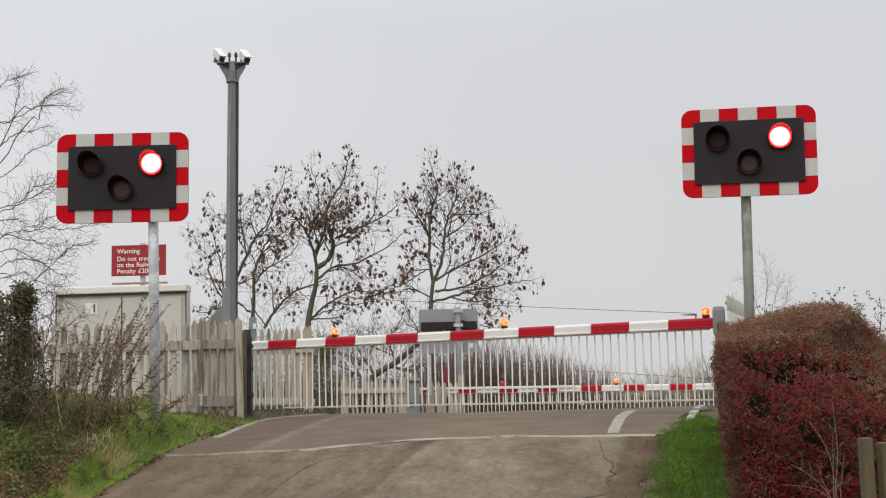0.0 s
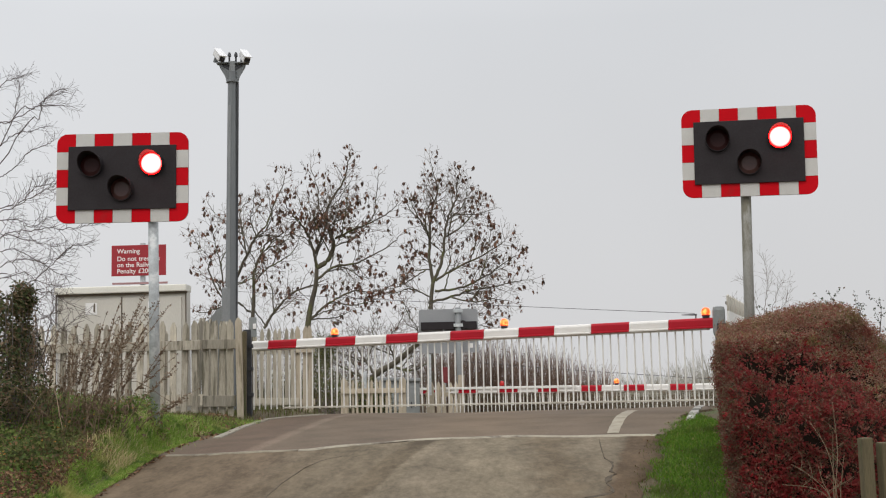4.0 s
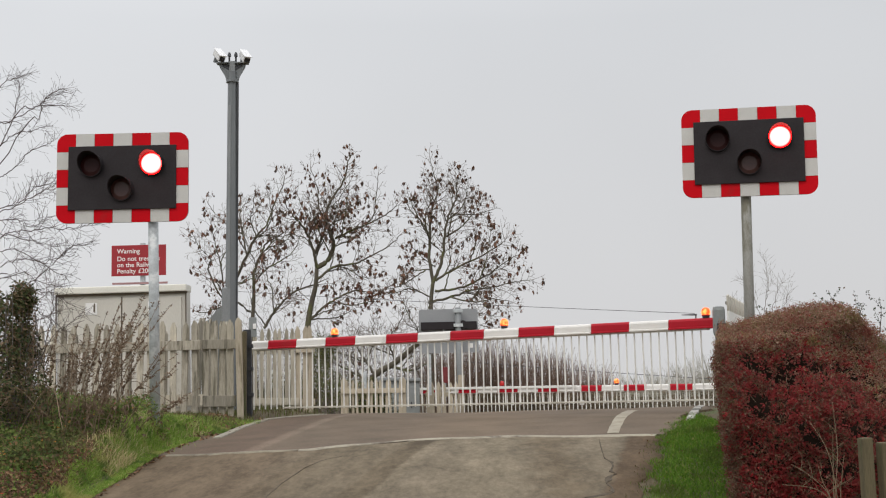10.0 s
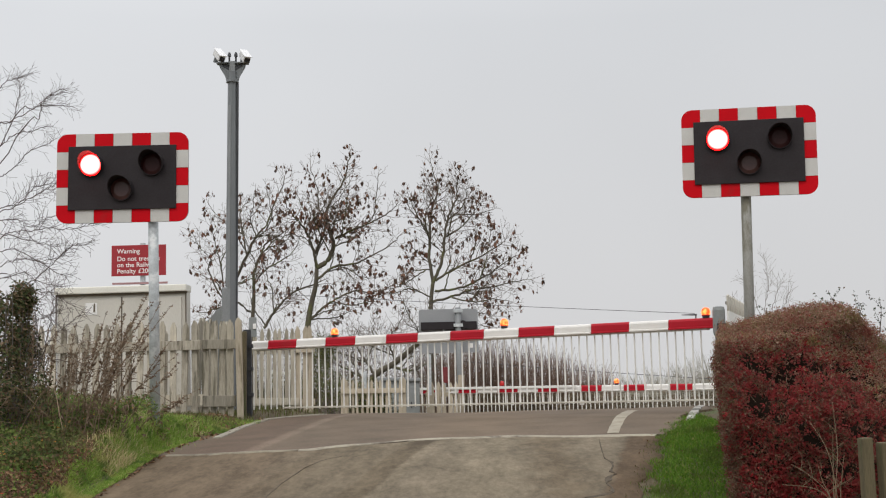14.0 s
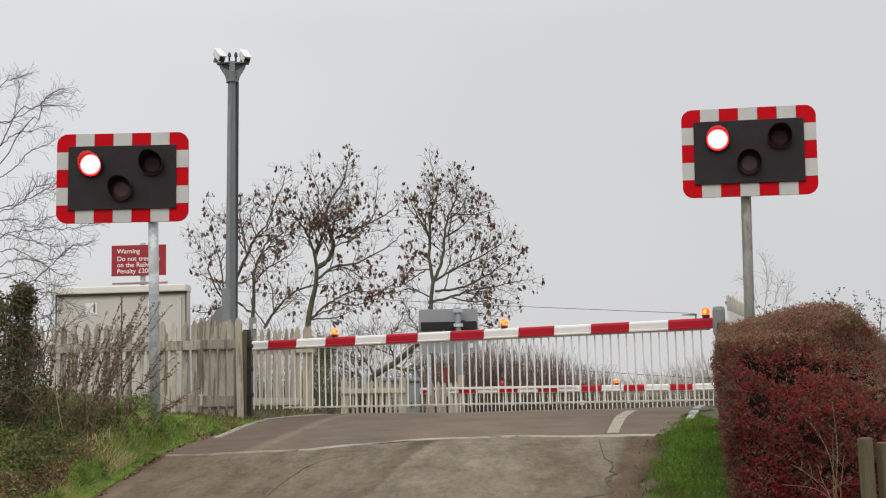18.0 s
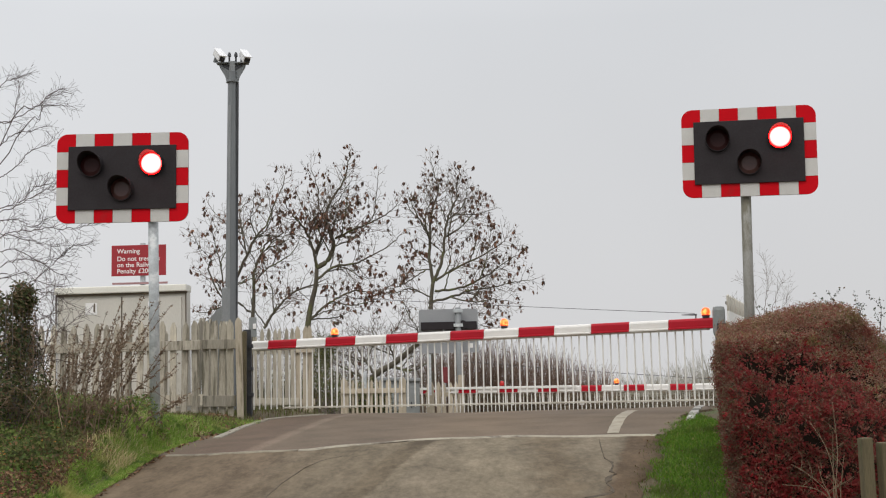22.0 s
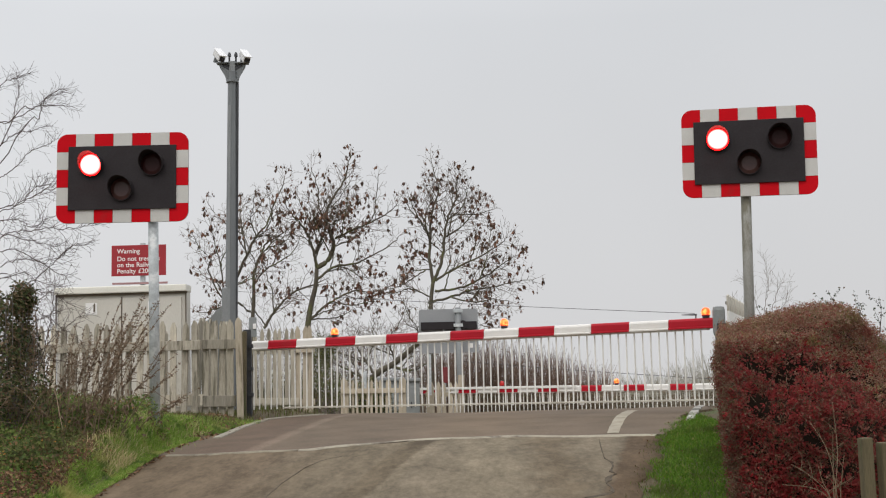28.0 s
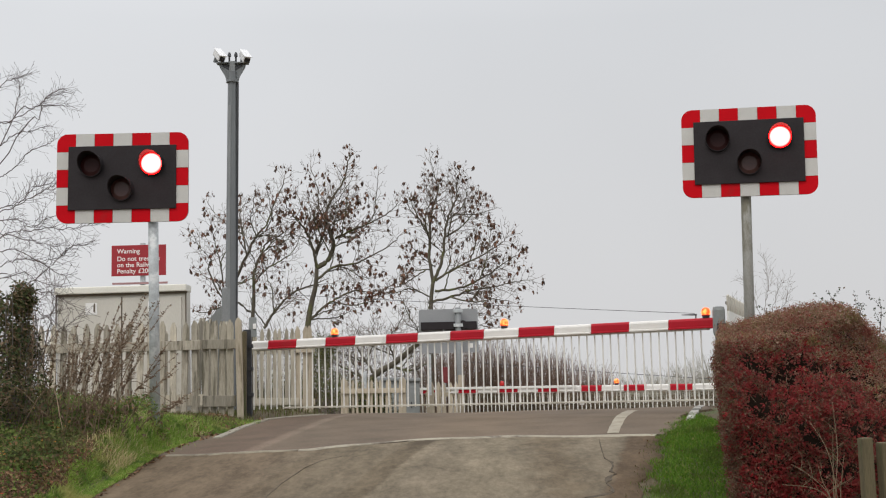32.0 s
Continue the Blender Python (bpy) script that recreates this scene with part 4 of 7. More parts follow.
def road_signal(m, label, pole_base, pole_mat, pole_x):
    ob = thing("road_signal", label, "traffic signal", m, "flashing crossing signals")
    w, h = 1.24, 0.85
    board = part("backboard", outline(bmesh.new(), rounded(w, h, 0.10), -0.004, 0.016), M_BOARD_BACK, ob)
    bx, bz = 0.115, 0.124
    for i in range(7):
        x0, x1 = -w / 2 + i * w / 7, -w / 2 + (i + 1) * w / 7
        mat = M_RED if i % 2 == 0 else M_WHITE
        for s in (0, 1):
            z1 = h / 2 if s == 0 else -h / 2 + bz
            if i in (0, 6):
                # corner pieces reach down the side as far as a fifth of the height
                zz0, zz1 = (h / 2 - h / 5, h / 2) if s == 0 else (-h / 2, -h / 2 + h / 5)
                border_patch(board, x0, x1, zz0, zz1, mat, (1 if i == 0 else 0) if s == 0 else (2 if i == 0 else 3))
            else:
                border_patch(board, x0 + 0.002, x1 - 0.002, z1 - bz, z1, mat)
    for s in (-1, 1):
        for k, mat in ((1, M_WHITE), (2, M_RED), (3, M_WHITE)):
            z0 = -h / 2 + k * h / 5
            x0 = -w / 2 if s < 0 else w / 2 - bx
            border_patch(board, x0, x0 + bx, z0 + 0.002, z0 + h / 5 - 0.002, mat)
    part("lamp_panel", a_box((w - 2 * bx + 0.004, 0.026, h - 2 * bz + 0.004), (0, -0.016, 0), None, 0.004), M_BLACK, ob, "matt black lamp panel")
    for x, z, lens, lit in ((-0.285, 0.120, M_LENS, 0), (0.285, 0.120, M_LENS, 1), (0.0, -0.115, M_LENS_BROWN, None)):
        lamp_unit(ob, x, z, lens, lit)
    inv = m.inverted()
    foot, top = inv @ Vector(pole_base), Vector((pole_x, 0.075, 0.3))
    part("pole", a_rod(foot, top, 0.0475, 0.0475, 20), pole_mat, ob, smooth=True)
    for z in (-0.28, 0.25):
        part("clamp", a_box((0.16, 0.06, 0.05), (pole_x, 0.045, z), None, 0.006), M_STEEL, ob)
    return ob


road_signal(pose(-3.217, 11.77, 3.671, 0, -0.35, 0) @ Matrix.Scale(1.07, 4), "flashing red level crossing signal on a galvanised pole", (-2.874, 11.856, 1.0), M_STEEL, 0.261)
road_signal(pose(2.912, 11.050, 3.694, 0, 0.8, -12), "flashing red level crossing signal on a stained pole behind the hedge", (2.850, 11.13, 0.95), M_STEEL_STAINED, -0.035)


# --- barriers ---
def amber_lamp(parent, x, z, material=None):
    lamp = part("barrier_lamp", rod(bmesh.new(), (x, 0, z), (x, 0, z + 0.03), 0.038, 0.042, 16), M_DARK_STEEL, parent, "dark lamp foot")
    bm = bmesh.new()
    prof = [(0.044, 0.03), (0.049, 0.050), (0.049, 0.078), (0.041, 0.102), (0.023, 0.117), (0.0, 0.122)]
    rings = []
    for r, zz in prof[:-1]:
        rings.append([bm.verts.new((x + r * math.cos(2 * math.pi * k / 16), r * math.sin(2 * math.pi * k / 16), z + zz)) for k in range(16)])
    tip = bm.verts.new((x, 0, z + 0.122))
    for i in range(len(rings) - 1):
        for k in range(16):
            bm.faces.new((rings[i][k], rings[i][(k + 1) % 16], rings[i + 1][(k + 1) % 16], rings[i + 1][k]))
    for k in range(16):
        bm.faces.new((rings[-1][k], rings[-1][(k + 1) % 16], tip))
    part("lamp_collar", rod(bmesh.new(), (x, 0, z + 0.028), (x, 0, z + 0.046), 0.046, 0.046, 16), M_LAMP_RED, lamp, "red plastic collar")
    part("lamp_lens", bm, material or M_AMBER, lamp, "glowing amber lens", True)
    return lamp


def barrier(tip, pivot, bands, first, label, hang, lamps, cable, bar_step=0.0914, phase=1.0, top=False, start=0.06):
    """A lowered barrier: red and white sections, hanging skirt of single bars, amber lamps."""
    a, b = Vector(tip), Vector(pivot)
    d = b - a
    ob = thing("crossing_barrier", label, "level crossing barrier", Matrix.Translation(a) @ Matrix.Rotation(math.atan2(d.y, d.x), 4, "Z") @ Matrix.Rotation(-math.atan2(d.z, math.hypot(d.x, d.y)), 4, "Y"), "crossing barriers")
    length = d.length
    x, i = 0.0, 0
    prof = [(-0.045, -0.058), (0.045, -0.058), (0.05, -0.05), (0.05, 0.040), (0.030, 0.058), (-0.022, 0.058), (-0.040, 0.048), (-0.049, 0.030), (-0.05, -0.036), (-0.064, -0.042), (-0.064, -0.056)]
    while x < length - 0.05:
        w = bands * (first if i == 0 else 1)
        x1 = min(x + w, length)
        if length - x1 < 0.2:
            x1 = length
        bm = bmesh.new()
        f = [bm.verts.new((x + 0.002, y, zz)) for y, zz in prof]
        g = [bm.verts.new((x1 - 0.002, y, zz)) for y, zz in prof]
        bm.faces.new(f)
        if x1 == length:
            # rounded end
            e = [bm.verts.new((x1 + 0.03, y * 0.7, zz * 0.72)) for y, zz in prof]
            for k in range(len(prof)):
                bm.faces.new((g[k], e[k], e[(k + 1) % len(prof)], g[(k + 1) % len(prof)]))
            bm.faces.new(e[::-1])
        else:
            bm.faces.new(g[::-1])
        for k in range(len(prof)):
            bm.faces.new((f[k], g[k], g[(k + 1) % len(prof)], f[(k + 1) % len(prof)]))
        bmesh.ops.recalc_face_normals(bm, faces=bm.faces)
        white = (i % 2 == 0) == (phase > 0)
        part("white_section" if white else "red_section", bm, M_BOOM_WHITE if white else M_BOOM_RED, ob)
        x, i = x1, i + 1
    rng = random.Random(5)
    bar = part("skirt_bar", a_rod((0, 0, 0), (0, 0, -hang), 0.0092, 0.0092, 6), M_SKIRT, ob)
    bar.matrix_basis = pose(start, 0, -0.06)
    n = int((length - 0.1) / bar_step)
    for k in range(1, n + 1):
        twin(bar, pose(start + k * bar_step, 0, -0.06, rng.uniform(-0.6, 0.6), rng.uniform(-0.5, 0.5), 0))
    part("skirt_rail", a_box((length - 0.55, 0.020, 0.022), (length / 2 + 0.22, -0.006, -0.06 - hang + 0.02), None, 0.004), M_SKIRT_DIRTY, ob, "dirty lower rail of the skirt")
    part("skirt_rail", a_box((length - 0.1, 0.03, 0.02), (length / 2, 0, -0.065)), M_SKIRT, ob)
    if top:
        part("top_rail", a_box((4.0, 0.05, 0.052), (2.0, -0.05, 0.040), None, 0.010), M_SKIRT, ob, "white upper rail")
    for k, lx in enumerate(lamps):
        amber_lamp(ob, lx, 0.056, M_LAMP_RED if top and k == 0 else None)
    if cable:
        part("cable_clamp", a_box((0.013, 0.016, 0.05), (cable, 0, 0.080), None, 0.004), M_CABLE, ob, "black cable clamp")
        part("cable_grip", a_rod((cable - 0.16, 0, 0.106), (cable + 0.01, 0, 0.10), 0.004, 0.010, 10), M_CABLE, ob)
    return ob


NEAR_TIP, NEAR_END = Vector((-2.590, 16.097, 2.132)), Vector((2.976, 13.083, 2.185))
near_len = (NEAR_END - NEAR_TIP).length
barrier(NEAR_TIP, NEAR_END, 0.4619, 0.612, "lowered red and white barrier with a white barred skirt", 0.80, (1.32, 3.77, near_len - 0.086), near_len - 0.20, 0.0964, start=0.006)
near_barrier = bpy.data.objects["crossing_barrier"]
part("rail_tab", a_box((0.055, 0.02, 0.05), near_barrier.matrix_basis.inverted() @ Vector((1.589, 13.900, 1.324)), None, 0.006), M_SIGN_WHITE, near_barrier, "small white tab on the lower rail")
FAR_TIP, FAR_END = Vector((-0.848, 25.600, 1.482)), Vector((5.622, 21.900, 1.483))
barrier(FAR_TIP, FAR_END, 0.457, 0.9, "far lowered red and white barrier with a barred skirt", 0.80, (2.32, 4.82), 0.0, top=True)


def barrier_machine():
    ob = thing("barrier_machine", "grey steel barrier machine cabinet beside the lane", "barrier machine", pose(3.030, 13.05, 1.2, 0, 0, -12))
    part("body", a_box((0.22, 0.42, 0.9), (0.06, 0.05, 0.42), None, 0.02), M_STEEL_STAINED, ob)
    part("counterweight", a_box((0.135, 0.16, 0.33), (-0.005, -0.02, 1.0), None, 0.045), M_CAB_GREY, ob, "rounded pale grey end cover")
    part("pivot_plate", a_box((0.115, 0.19, 0.09), (0.025, -0.02, 0.93), None, 0.01), M_DARK_STEEL, ob)


def guard_rail():
    """White slatted guard that runs back beside the barrier machine."""
    a, b, top = Vector((3.02, 12.60)), Vector((3.99, 15.24)), 2.463
    d = b - a
    ln, z0 = d.length, 1.18
    ob = thing("guard_rail", "white slatted metal guard beside the barrier machine", "guard rail", pose(a.x, a.y, z0, 0, 0, math.degrees(math.atan2(d.y, d.x))))
    h = top - z0
    part("top_rail", a_box((ln, 0.016, 0.03), (ln / 2, 0.018, h - 0.09), None, 0.004), M_STEEL_STAINED, ob, "grey rail behind the slats")
    slat = part("slat", outline(bmesh.new(), [(-0.048, -0.10), (0.048, -0.10), (0.048, 0.085), (0.0, 0.10), (-0.048, 0.085)], -0.01, 0.01), M_SKIRT_DIRTY, ob)
    slat.location = (0.05, 0, h - 0.10)
    for k in range(1, 17):
        twin(slat, pose(0.05 + k * 0.168, 0, h - 0.10))
    part("panel", a_box((ln, 0.028, 0.18), (ln / 2, 0, h - 0.265), None, 0.006), M_SKIRT, ob, "white painted lower panel")
    for x in (0.02, ln / 2, ln - 0.03):
        part("post", a_box((0.04, 0.026, h - 0.18), (x + 0.02, 0.0, (h - 0.38) / 2 - 0.1), None, 0.004), M_STEEL_STAINED, ob)


guard_rail()


barrier_machine()


def wire(name, label, a, b, sag, r, mat=M_CABLE):
    a, b = Vector(a), Vector(b)
    pts = [(a.lerp(b, i / 24) - Vector((0, 0, sag * 4 * (i / 24) * (1 - i / 24))), r) for i in range(25)]
    return tagged(part(name, tubes([(pts, 5)]), mat, None, label, True), category="cable")


wire("cable", "thin black cable strung above the lowered barrier", (2.809, 13.260, 2.304), (-3.048, 17.450, 2.989), 0.02, 0.0032)
wire("cable", "thin grey cable beyond the far barrier", (0.380, 25.950, 2.105), (5.527, 22.000, 1.578), 0.02, 0.005)


# --- beyond the railway ---
def far_signal():
    ob = thing("road_signal", "back of a grey crossing signal board on a pole", "traffic signal", pose(0.096, 26.000, 2.776, 0, -0.6, 4), "flashing crossing signals")
    w, h = 1.30, 0.96
    part("backboard", outline(bmesh.new(), rounded(w, h, 0.06), 0.0, 0.02), M_BOARD_BACK, ob)
    part("lamp_casing", a_box((1.22, 0.14, 0.17), (0, -0.07, 0.11), None, 0.01), M_BLACK, ob, "black lamp casing across the back")
    pole = part("pole", a_rod((0.20, -0.13, 0.50), (0.215, -0.13, -2.3), 0.066, 0.066, 16), M_POST_PALE, ob, smooth=True)
    for z in (0.11, 0.42):
        part("clamp", a_box((0.2, 0.12, 0.07), (0.2, -0.15, z), None, 0.008), M_STEEL, ob)
    part("lamp_bulge", a_rod((0.30, -0.17, 0.12), (0.30, 0.0, 0.12), 0.10, 0.10, 16), M_BLACK, ob)
    part("conduit", tubes([([(Vector((-0.02 + 0.10 * math.cos(a), -0.12, 0.02 + 0.13 * math.sin(a))), 0.016) for a in np.linspace(0.4, 3.3, 10)], 6)]), M_STEEL, ob, "pale looped conduit")
    part("label_plate", a_box((0.11, 0.006, 0.10), (0.47, -0.004, -0.33)), M_SIGN_WHITE, ob, "small white plate")
    post = thing("timber_post", "pale timber post in front of the signal pole", "post", pose(0.340, 25.400, 0.957))
    part("post_shaft", a_box((0.14, 0.12, 1.1), (0, 0, 0.30), None, 0.01), M_WOOD_PALE, post)


far_signal()


def far_cabinet(x, y, w, h, d, z, label, mat):
    ob = thing("trackside_cabinet", label, "cabinet", pose(x, y, z))
    part("body", a_box((w, d, h), (0, d / 2, h / 2), None, 0.015), mat, ob)
    part("lid", a_box((w + 0.08, d + 0.1, 0.07), (0, d / 2, h + 0.03), Euler((0, 0.03, 0)).to_matrix(), 0.02), mat, ob)
    part("door", a_box((w * 0.82, 0.02, h * 0.8), (0, -0.012, h * 0.48), None, 0.008), mat, ob)
    part("handle", a_box((0.02, 0.03, 0.12), (w * 0.3, -0.035, h * 0.5), None, 0.004), M_DARK_STEEL, ob)


far_cabinet(-0.927, 24.2, 0.80, 0.97, 0.5, 0.72, "grey metal trackside cabinet beyond the railway", M_CAB_GREY)


def slim_post(name, label, at, w, h, mat, cat="post", lean=0.0):
    ob = thing(name, label, cat, pose(*at, 0, lean, 0))
    part("post_shaft", a_box((w, w, h), (0, 0, h / 2), None, w * 0.15), mat, ob)
    return ob


slim_post("marker_post", "grey square marker post by the line", (-0.318, 24.800, 1.387), 0.07, 0.85, M_STEEL)
slim_post("marker_post", "pale marker post beyond the short fence", (-1.626, 24.000, 1.276), 0.09, 0.6, M_STEEL)
red_sign = thing("red_marker", "narrow faded red marker board on a post", "sign", pose(-0.002, 27.000, 1.308))
part("board", a_box((0.13, 0.03, 0.36), (0, 0, 0.52), None, 0.006), M_SIGN_WORN, red_sign)
part("post_shaft", a_box((0.05, 0.05, 0.6), (0, 0.04, 0.2), None, 0.004), M_STEEL, red_sign)


def far_gate():
    ob = thing("white_gate", "white barred gate seen through the fence", "gate", pose(-3.963, 27.000, 1.408))
    for z in (0.0, 0.26, 0.52):
        part("gate_bar", a_box((0.55, 0.04, 0.07), (0.22, 0, z), None, 0.006), M_SKIRT, ob)
    for x in (0.0, 0.22, 0.45):
        part("gate_post", a_box((0.08, 0.06, 1.0), (x, 0.05, 0.1), None, 0.006), M_SKIRT, ob)


far_gate()


# --- trees and shrubs ---
SWAY = []           # parts that stir in the breeze: object, degrees, beat, phase


def smooth_path(pts, n):
    """Points along a smooth curve through pts."""
    pts = [Vector(p) for p in pts]
    ext = [pts[0] * 2 - pts[1]] + pts + [pts[-1] * 2 - pts[-2]]
    out = []
    for i in range(1, len(ext) - 2):
        for k in range(n):
            t = k / n
            a, b, c, d = ext[i - 1], ext[i], ext[i + 1], ext[i + 2]
            out.append(0.5 * (2 * b + (c - a) * t + (2 * a - 5 * b + 4 * c - d) * t * t + (3 * b - a - 3 * c + d) * t ** 3))
    out.append(pts[-1])
    return out


def sprout(rng, p, d, length, r, level, paths, up, kink, gap, squeeze, shrink=0.75, room=None):
    """A twig that zigzags from bud to bud, tapers, and sets shorter twigs to either side in turn."""
    n = max(3, round(length / gap))
    pts = [(p.copy(), r)]
    d = d.normalized()
    s = rng.choice((-1, 1))
    for i in range(n):
        t = (i + 1) / n
        d = (d + Vector((rng.gauss(0, kink), rng.gauss(0, kink), rng.gauss(0, kink) + up))).normalized()
        p = p + d * (length / n)
        if room and i > 1 and not room(p):
            break
        rr = r * (1 - shrink * t)
        pts.append((p.copy(), rr))
        if level and i < n - 1 and rng.random() < 0.82:
            side = Vector((-d.z * s, rng.gauss(0, squeeze), d.x * s))
            way = d * rng.uniform(0.5, 1.1) + side * rng.uniform(0.45, 0.95)
            sprout(rng, p, way, length * rng.uniform(0.28, 0.6) * (1.15 - 0.6 * t) + gap * 0.4, rr * 0.65, level - 1, paths, up, kink, gap * 0.85, squeeze, shrink, room)
            d = (d - side * 0.14).normalized()
            s = -s
    paths.append((pts, 5 if level > 1 else 4 if level else 3))


def dead_leaf_bunches(spots, size, rng):
    """Curled dead leaves and winged seeds, a drop-shaped bunch hanging from each spot."""
    vs, fs = [], []
    for p in spots:
        s = size * rng.choice((0.5, 0.65, 0.8, 1.0, 1.25))
        hang = Vector((rng.gauss(0, 0.35), rng.gauss(0, 0.35), -1)).normalized()
        for _ in range(6):
            d = (hang + Vector((rng.gauss(0, 0.22), rng.gauss(0, 0.22), rng.gauss(0, 0.1)))).normalized()
            w = d.orthogonal().normalized()
            w.rotate(Matrix.Rotation(rng.uniform(0, 6.28), 3, d))
            w *= s * rng.uniform(0.12, 0.24)
            curl = d.cross(w) * rng.uniform(-0.9, 0.9)
            a = p + d * (s * rng.uniform(0.05, 0.2))
            ln = s * rng.uniform(0.65, 1.1)
            k = len(vs)
            vs += [a, a + d * (ln * 0.4) + w + curl, a + d * (ln * 0.75) + w * 0.7, a + d * ln - curl * 0.5, a + d * (ln * 0.7) - w * 0.8, a + d * (ln * 0.35) - w + curl]
            fs += [(k, k + 1, k + 2, k + 3), (k, k + 3, k + 4, k + 5)]
    return vs, fs


def limb(parent, name, pts, r0, r1, rng, reach, level, per_m, keys, bark, twig, keymat, up=0.08, kink=0.13, gap=0.15, squeeze=0.5, start=0.2, tip_r=0.0035, key_size=0.122, sway=0.28, along=1.0, bare_below=0.0, crown=None):
    """One limb with its own twigs and hanging seed keys."""
    path = smooth_path(pts, 6)
    origin = path[0].copy()
    n = len(path)
    main = [(p - origin, r0 + (r1 - r0) * i / (n - 1)) for i, p in enumerate(path)]
    main = [(p + Vector((rng.gauss(0, 0.010), 0, rng.gauss(0, 0.008))) * min(i, 1), r) for i, (p, r) in enumerate(main)]
    ob = part(name, tubes([(main, 8)]), bark, parent, "", True)
    ob.location = origin - Vector(parent.location)
    room = None
    if crown:
        cx, cz = [c[0] for c in crown], [c[1] for c in crown]
        room = lambda p: cx[0] < p.x + origin.x < cx[-1] and p.z + origin.z < np.interp(p.x + origin.x, cx, cz) + 0.18 * noise.noise((p + origin) * 2.3)
    paths = []
    total = sum((path[i + 1] - path[i]).length for i in range(n - 1))
    count = max(2, int(total * per_m))
    for k in range(count):
        t = start + (1 - start) * (k + rng.random()) / count
        i = min(int(t * (n - 1)), n - 2)
        p = main[i][0].lerp(main[i + 1][0], t * (n - 1) - i)
        d = (main[i + 1][0] - main[i][0]).normalized()
        s = 1 if k % 2 else -1
        side = Vector((-d.z * s, rng.gauss(0, squeeze + 0.2), d.x * s))
        sprout(rng, p, d * (along * rng.uniform(0.5, 1.1)) + side * rng.uniform(0.5, 1.0), reach * rng.uniform(0.4, 1.0) * (1 - 0.4 * t), max(tip_r * 1.6, min(0.012, main[i][1] * 0.5)), level, paths, up, kink, gap, squeeze, 0.75, room)
    sprout(rng, main[-1][0], main[-1][0] - main[-2][0], reach * 0.4, max(r1, tip_r * 1.5), level, paths, up, kink, gap, squeeze, 0.75, room)
    paths = [([(p, max(r, tip_r)) for p, r in pts2], s) for pts2, s in paths]
    tw = part("twig_growth", tubes(paths), twig, ob)
    tagged(tw, kind="stuff")
    if keys:
        spots = []
        for pts2, s in paths:
            if s > 4:
                continue
            for p, r in pts2[1:]:
                q = p + origin
                crowd = 0.30 + 2.6 * max(0.0, noise.noise(q * 1.15 + Vector((0, 0, 3.7)))) + 1.6 * max(0.0, noise.noise(q * 3.1))
                if rng.random() < keys * crowd * min(1.0, max(0.12, (q.z - bare_below) / 2.2)):
                    spots.append(p)
        if spots:
            tagged(part("seed_growth", dead_leaf_bunches(spots, key_size, rng), keymat, ob), kind="stuff")
    if sway:
        SWAY.append((ob, sway * rng.uniform(0.6, 1.4), rng.uniform(1.3, 2.6), rng.uniform(0, 6.28)))
    return ob


def tree(name, label, y, trunk, r0, r1, limbs, seed, reach, per_m, keys, minor=6, **more):
    """Trunk and limbs as lines in x and z at the depth y; the limbs fan out in depth, and minor boughs grow between them."""
    rng = random.Random(seed)
    b = Vector((trunk[0][0], y, trunk[0][1]))
    ob = thing(name, label, "tree", pose(*b))
    line = smooth_path([(x, y, z) for x, z in trunk], max(1, 24 // (len(trunk) - 1)))
    tr = [(p - b, r0 + (r1 - r0) * i / (len(line) - 1)) for i, p in enumerate(line)]
    part("trunk", tubes([(tr, 12)]), M_BARK, ob, "mossy grey-brown trunk", True)
    boughs = []
    for k, (pts, ra, rb) in enumerate(limbs):
        lean = (-1 if k % 2 else 1) * rng.uniform(0.1, 0.8)
        pts = [Vector((x, y + lean * i / len(pts), z)) for i, (x, z) in enumerate(pts)]
        boughs.append(pts)
        limb(ob, "limb", pts, ra * 0.78, rb * 0.9, rng, reach, 2, per_m, keys, M_BARK, M_TWIG, M_KEYS, **more)
    for k in range(minor):
        pts = boughs[k % len(boughs)]
        i = rng.randrange(0, max(1, (len(pts) - 1) // 2))
        p = pts[i].lerp(pts[i + 1], rng.random())
        d = (pts[i + 1] - pts[i]).normalized()
        s = rng.choice((-1, 1))
        way = (d * 0.7 + Vector((-d.z * s, rng.gauss(0, 0.9), d.x * s)) * 0.8 + Vector((0, 0, 0.25))).normalized()
        ln = reach * rng.uniform(0.9, 1.4)
        bend = Vector((rng.gauss(0, 0.12), rng.gauss(0, 0.12), rng.gauss(0.05, 0.1)))
        limb(ob, "limb", [p, p + way * (ln * 0.35) + bend, p + way * (ln * 0.7) + bend * 0.4, p + way * ln + Vector((0, 0, 0.12))], 0.018, 0.007, rng, reach * 0.7, 2, per_m, keys, M_BARK, M_TWIG, M_KEYS, **more)
    return ob


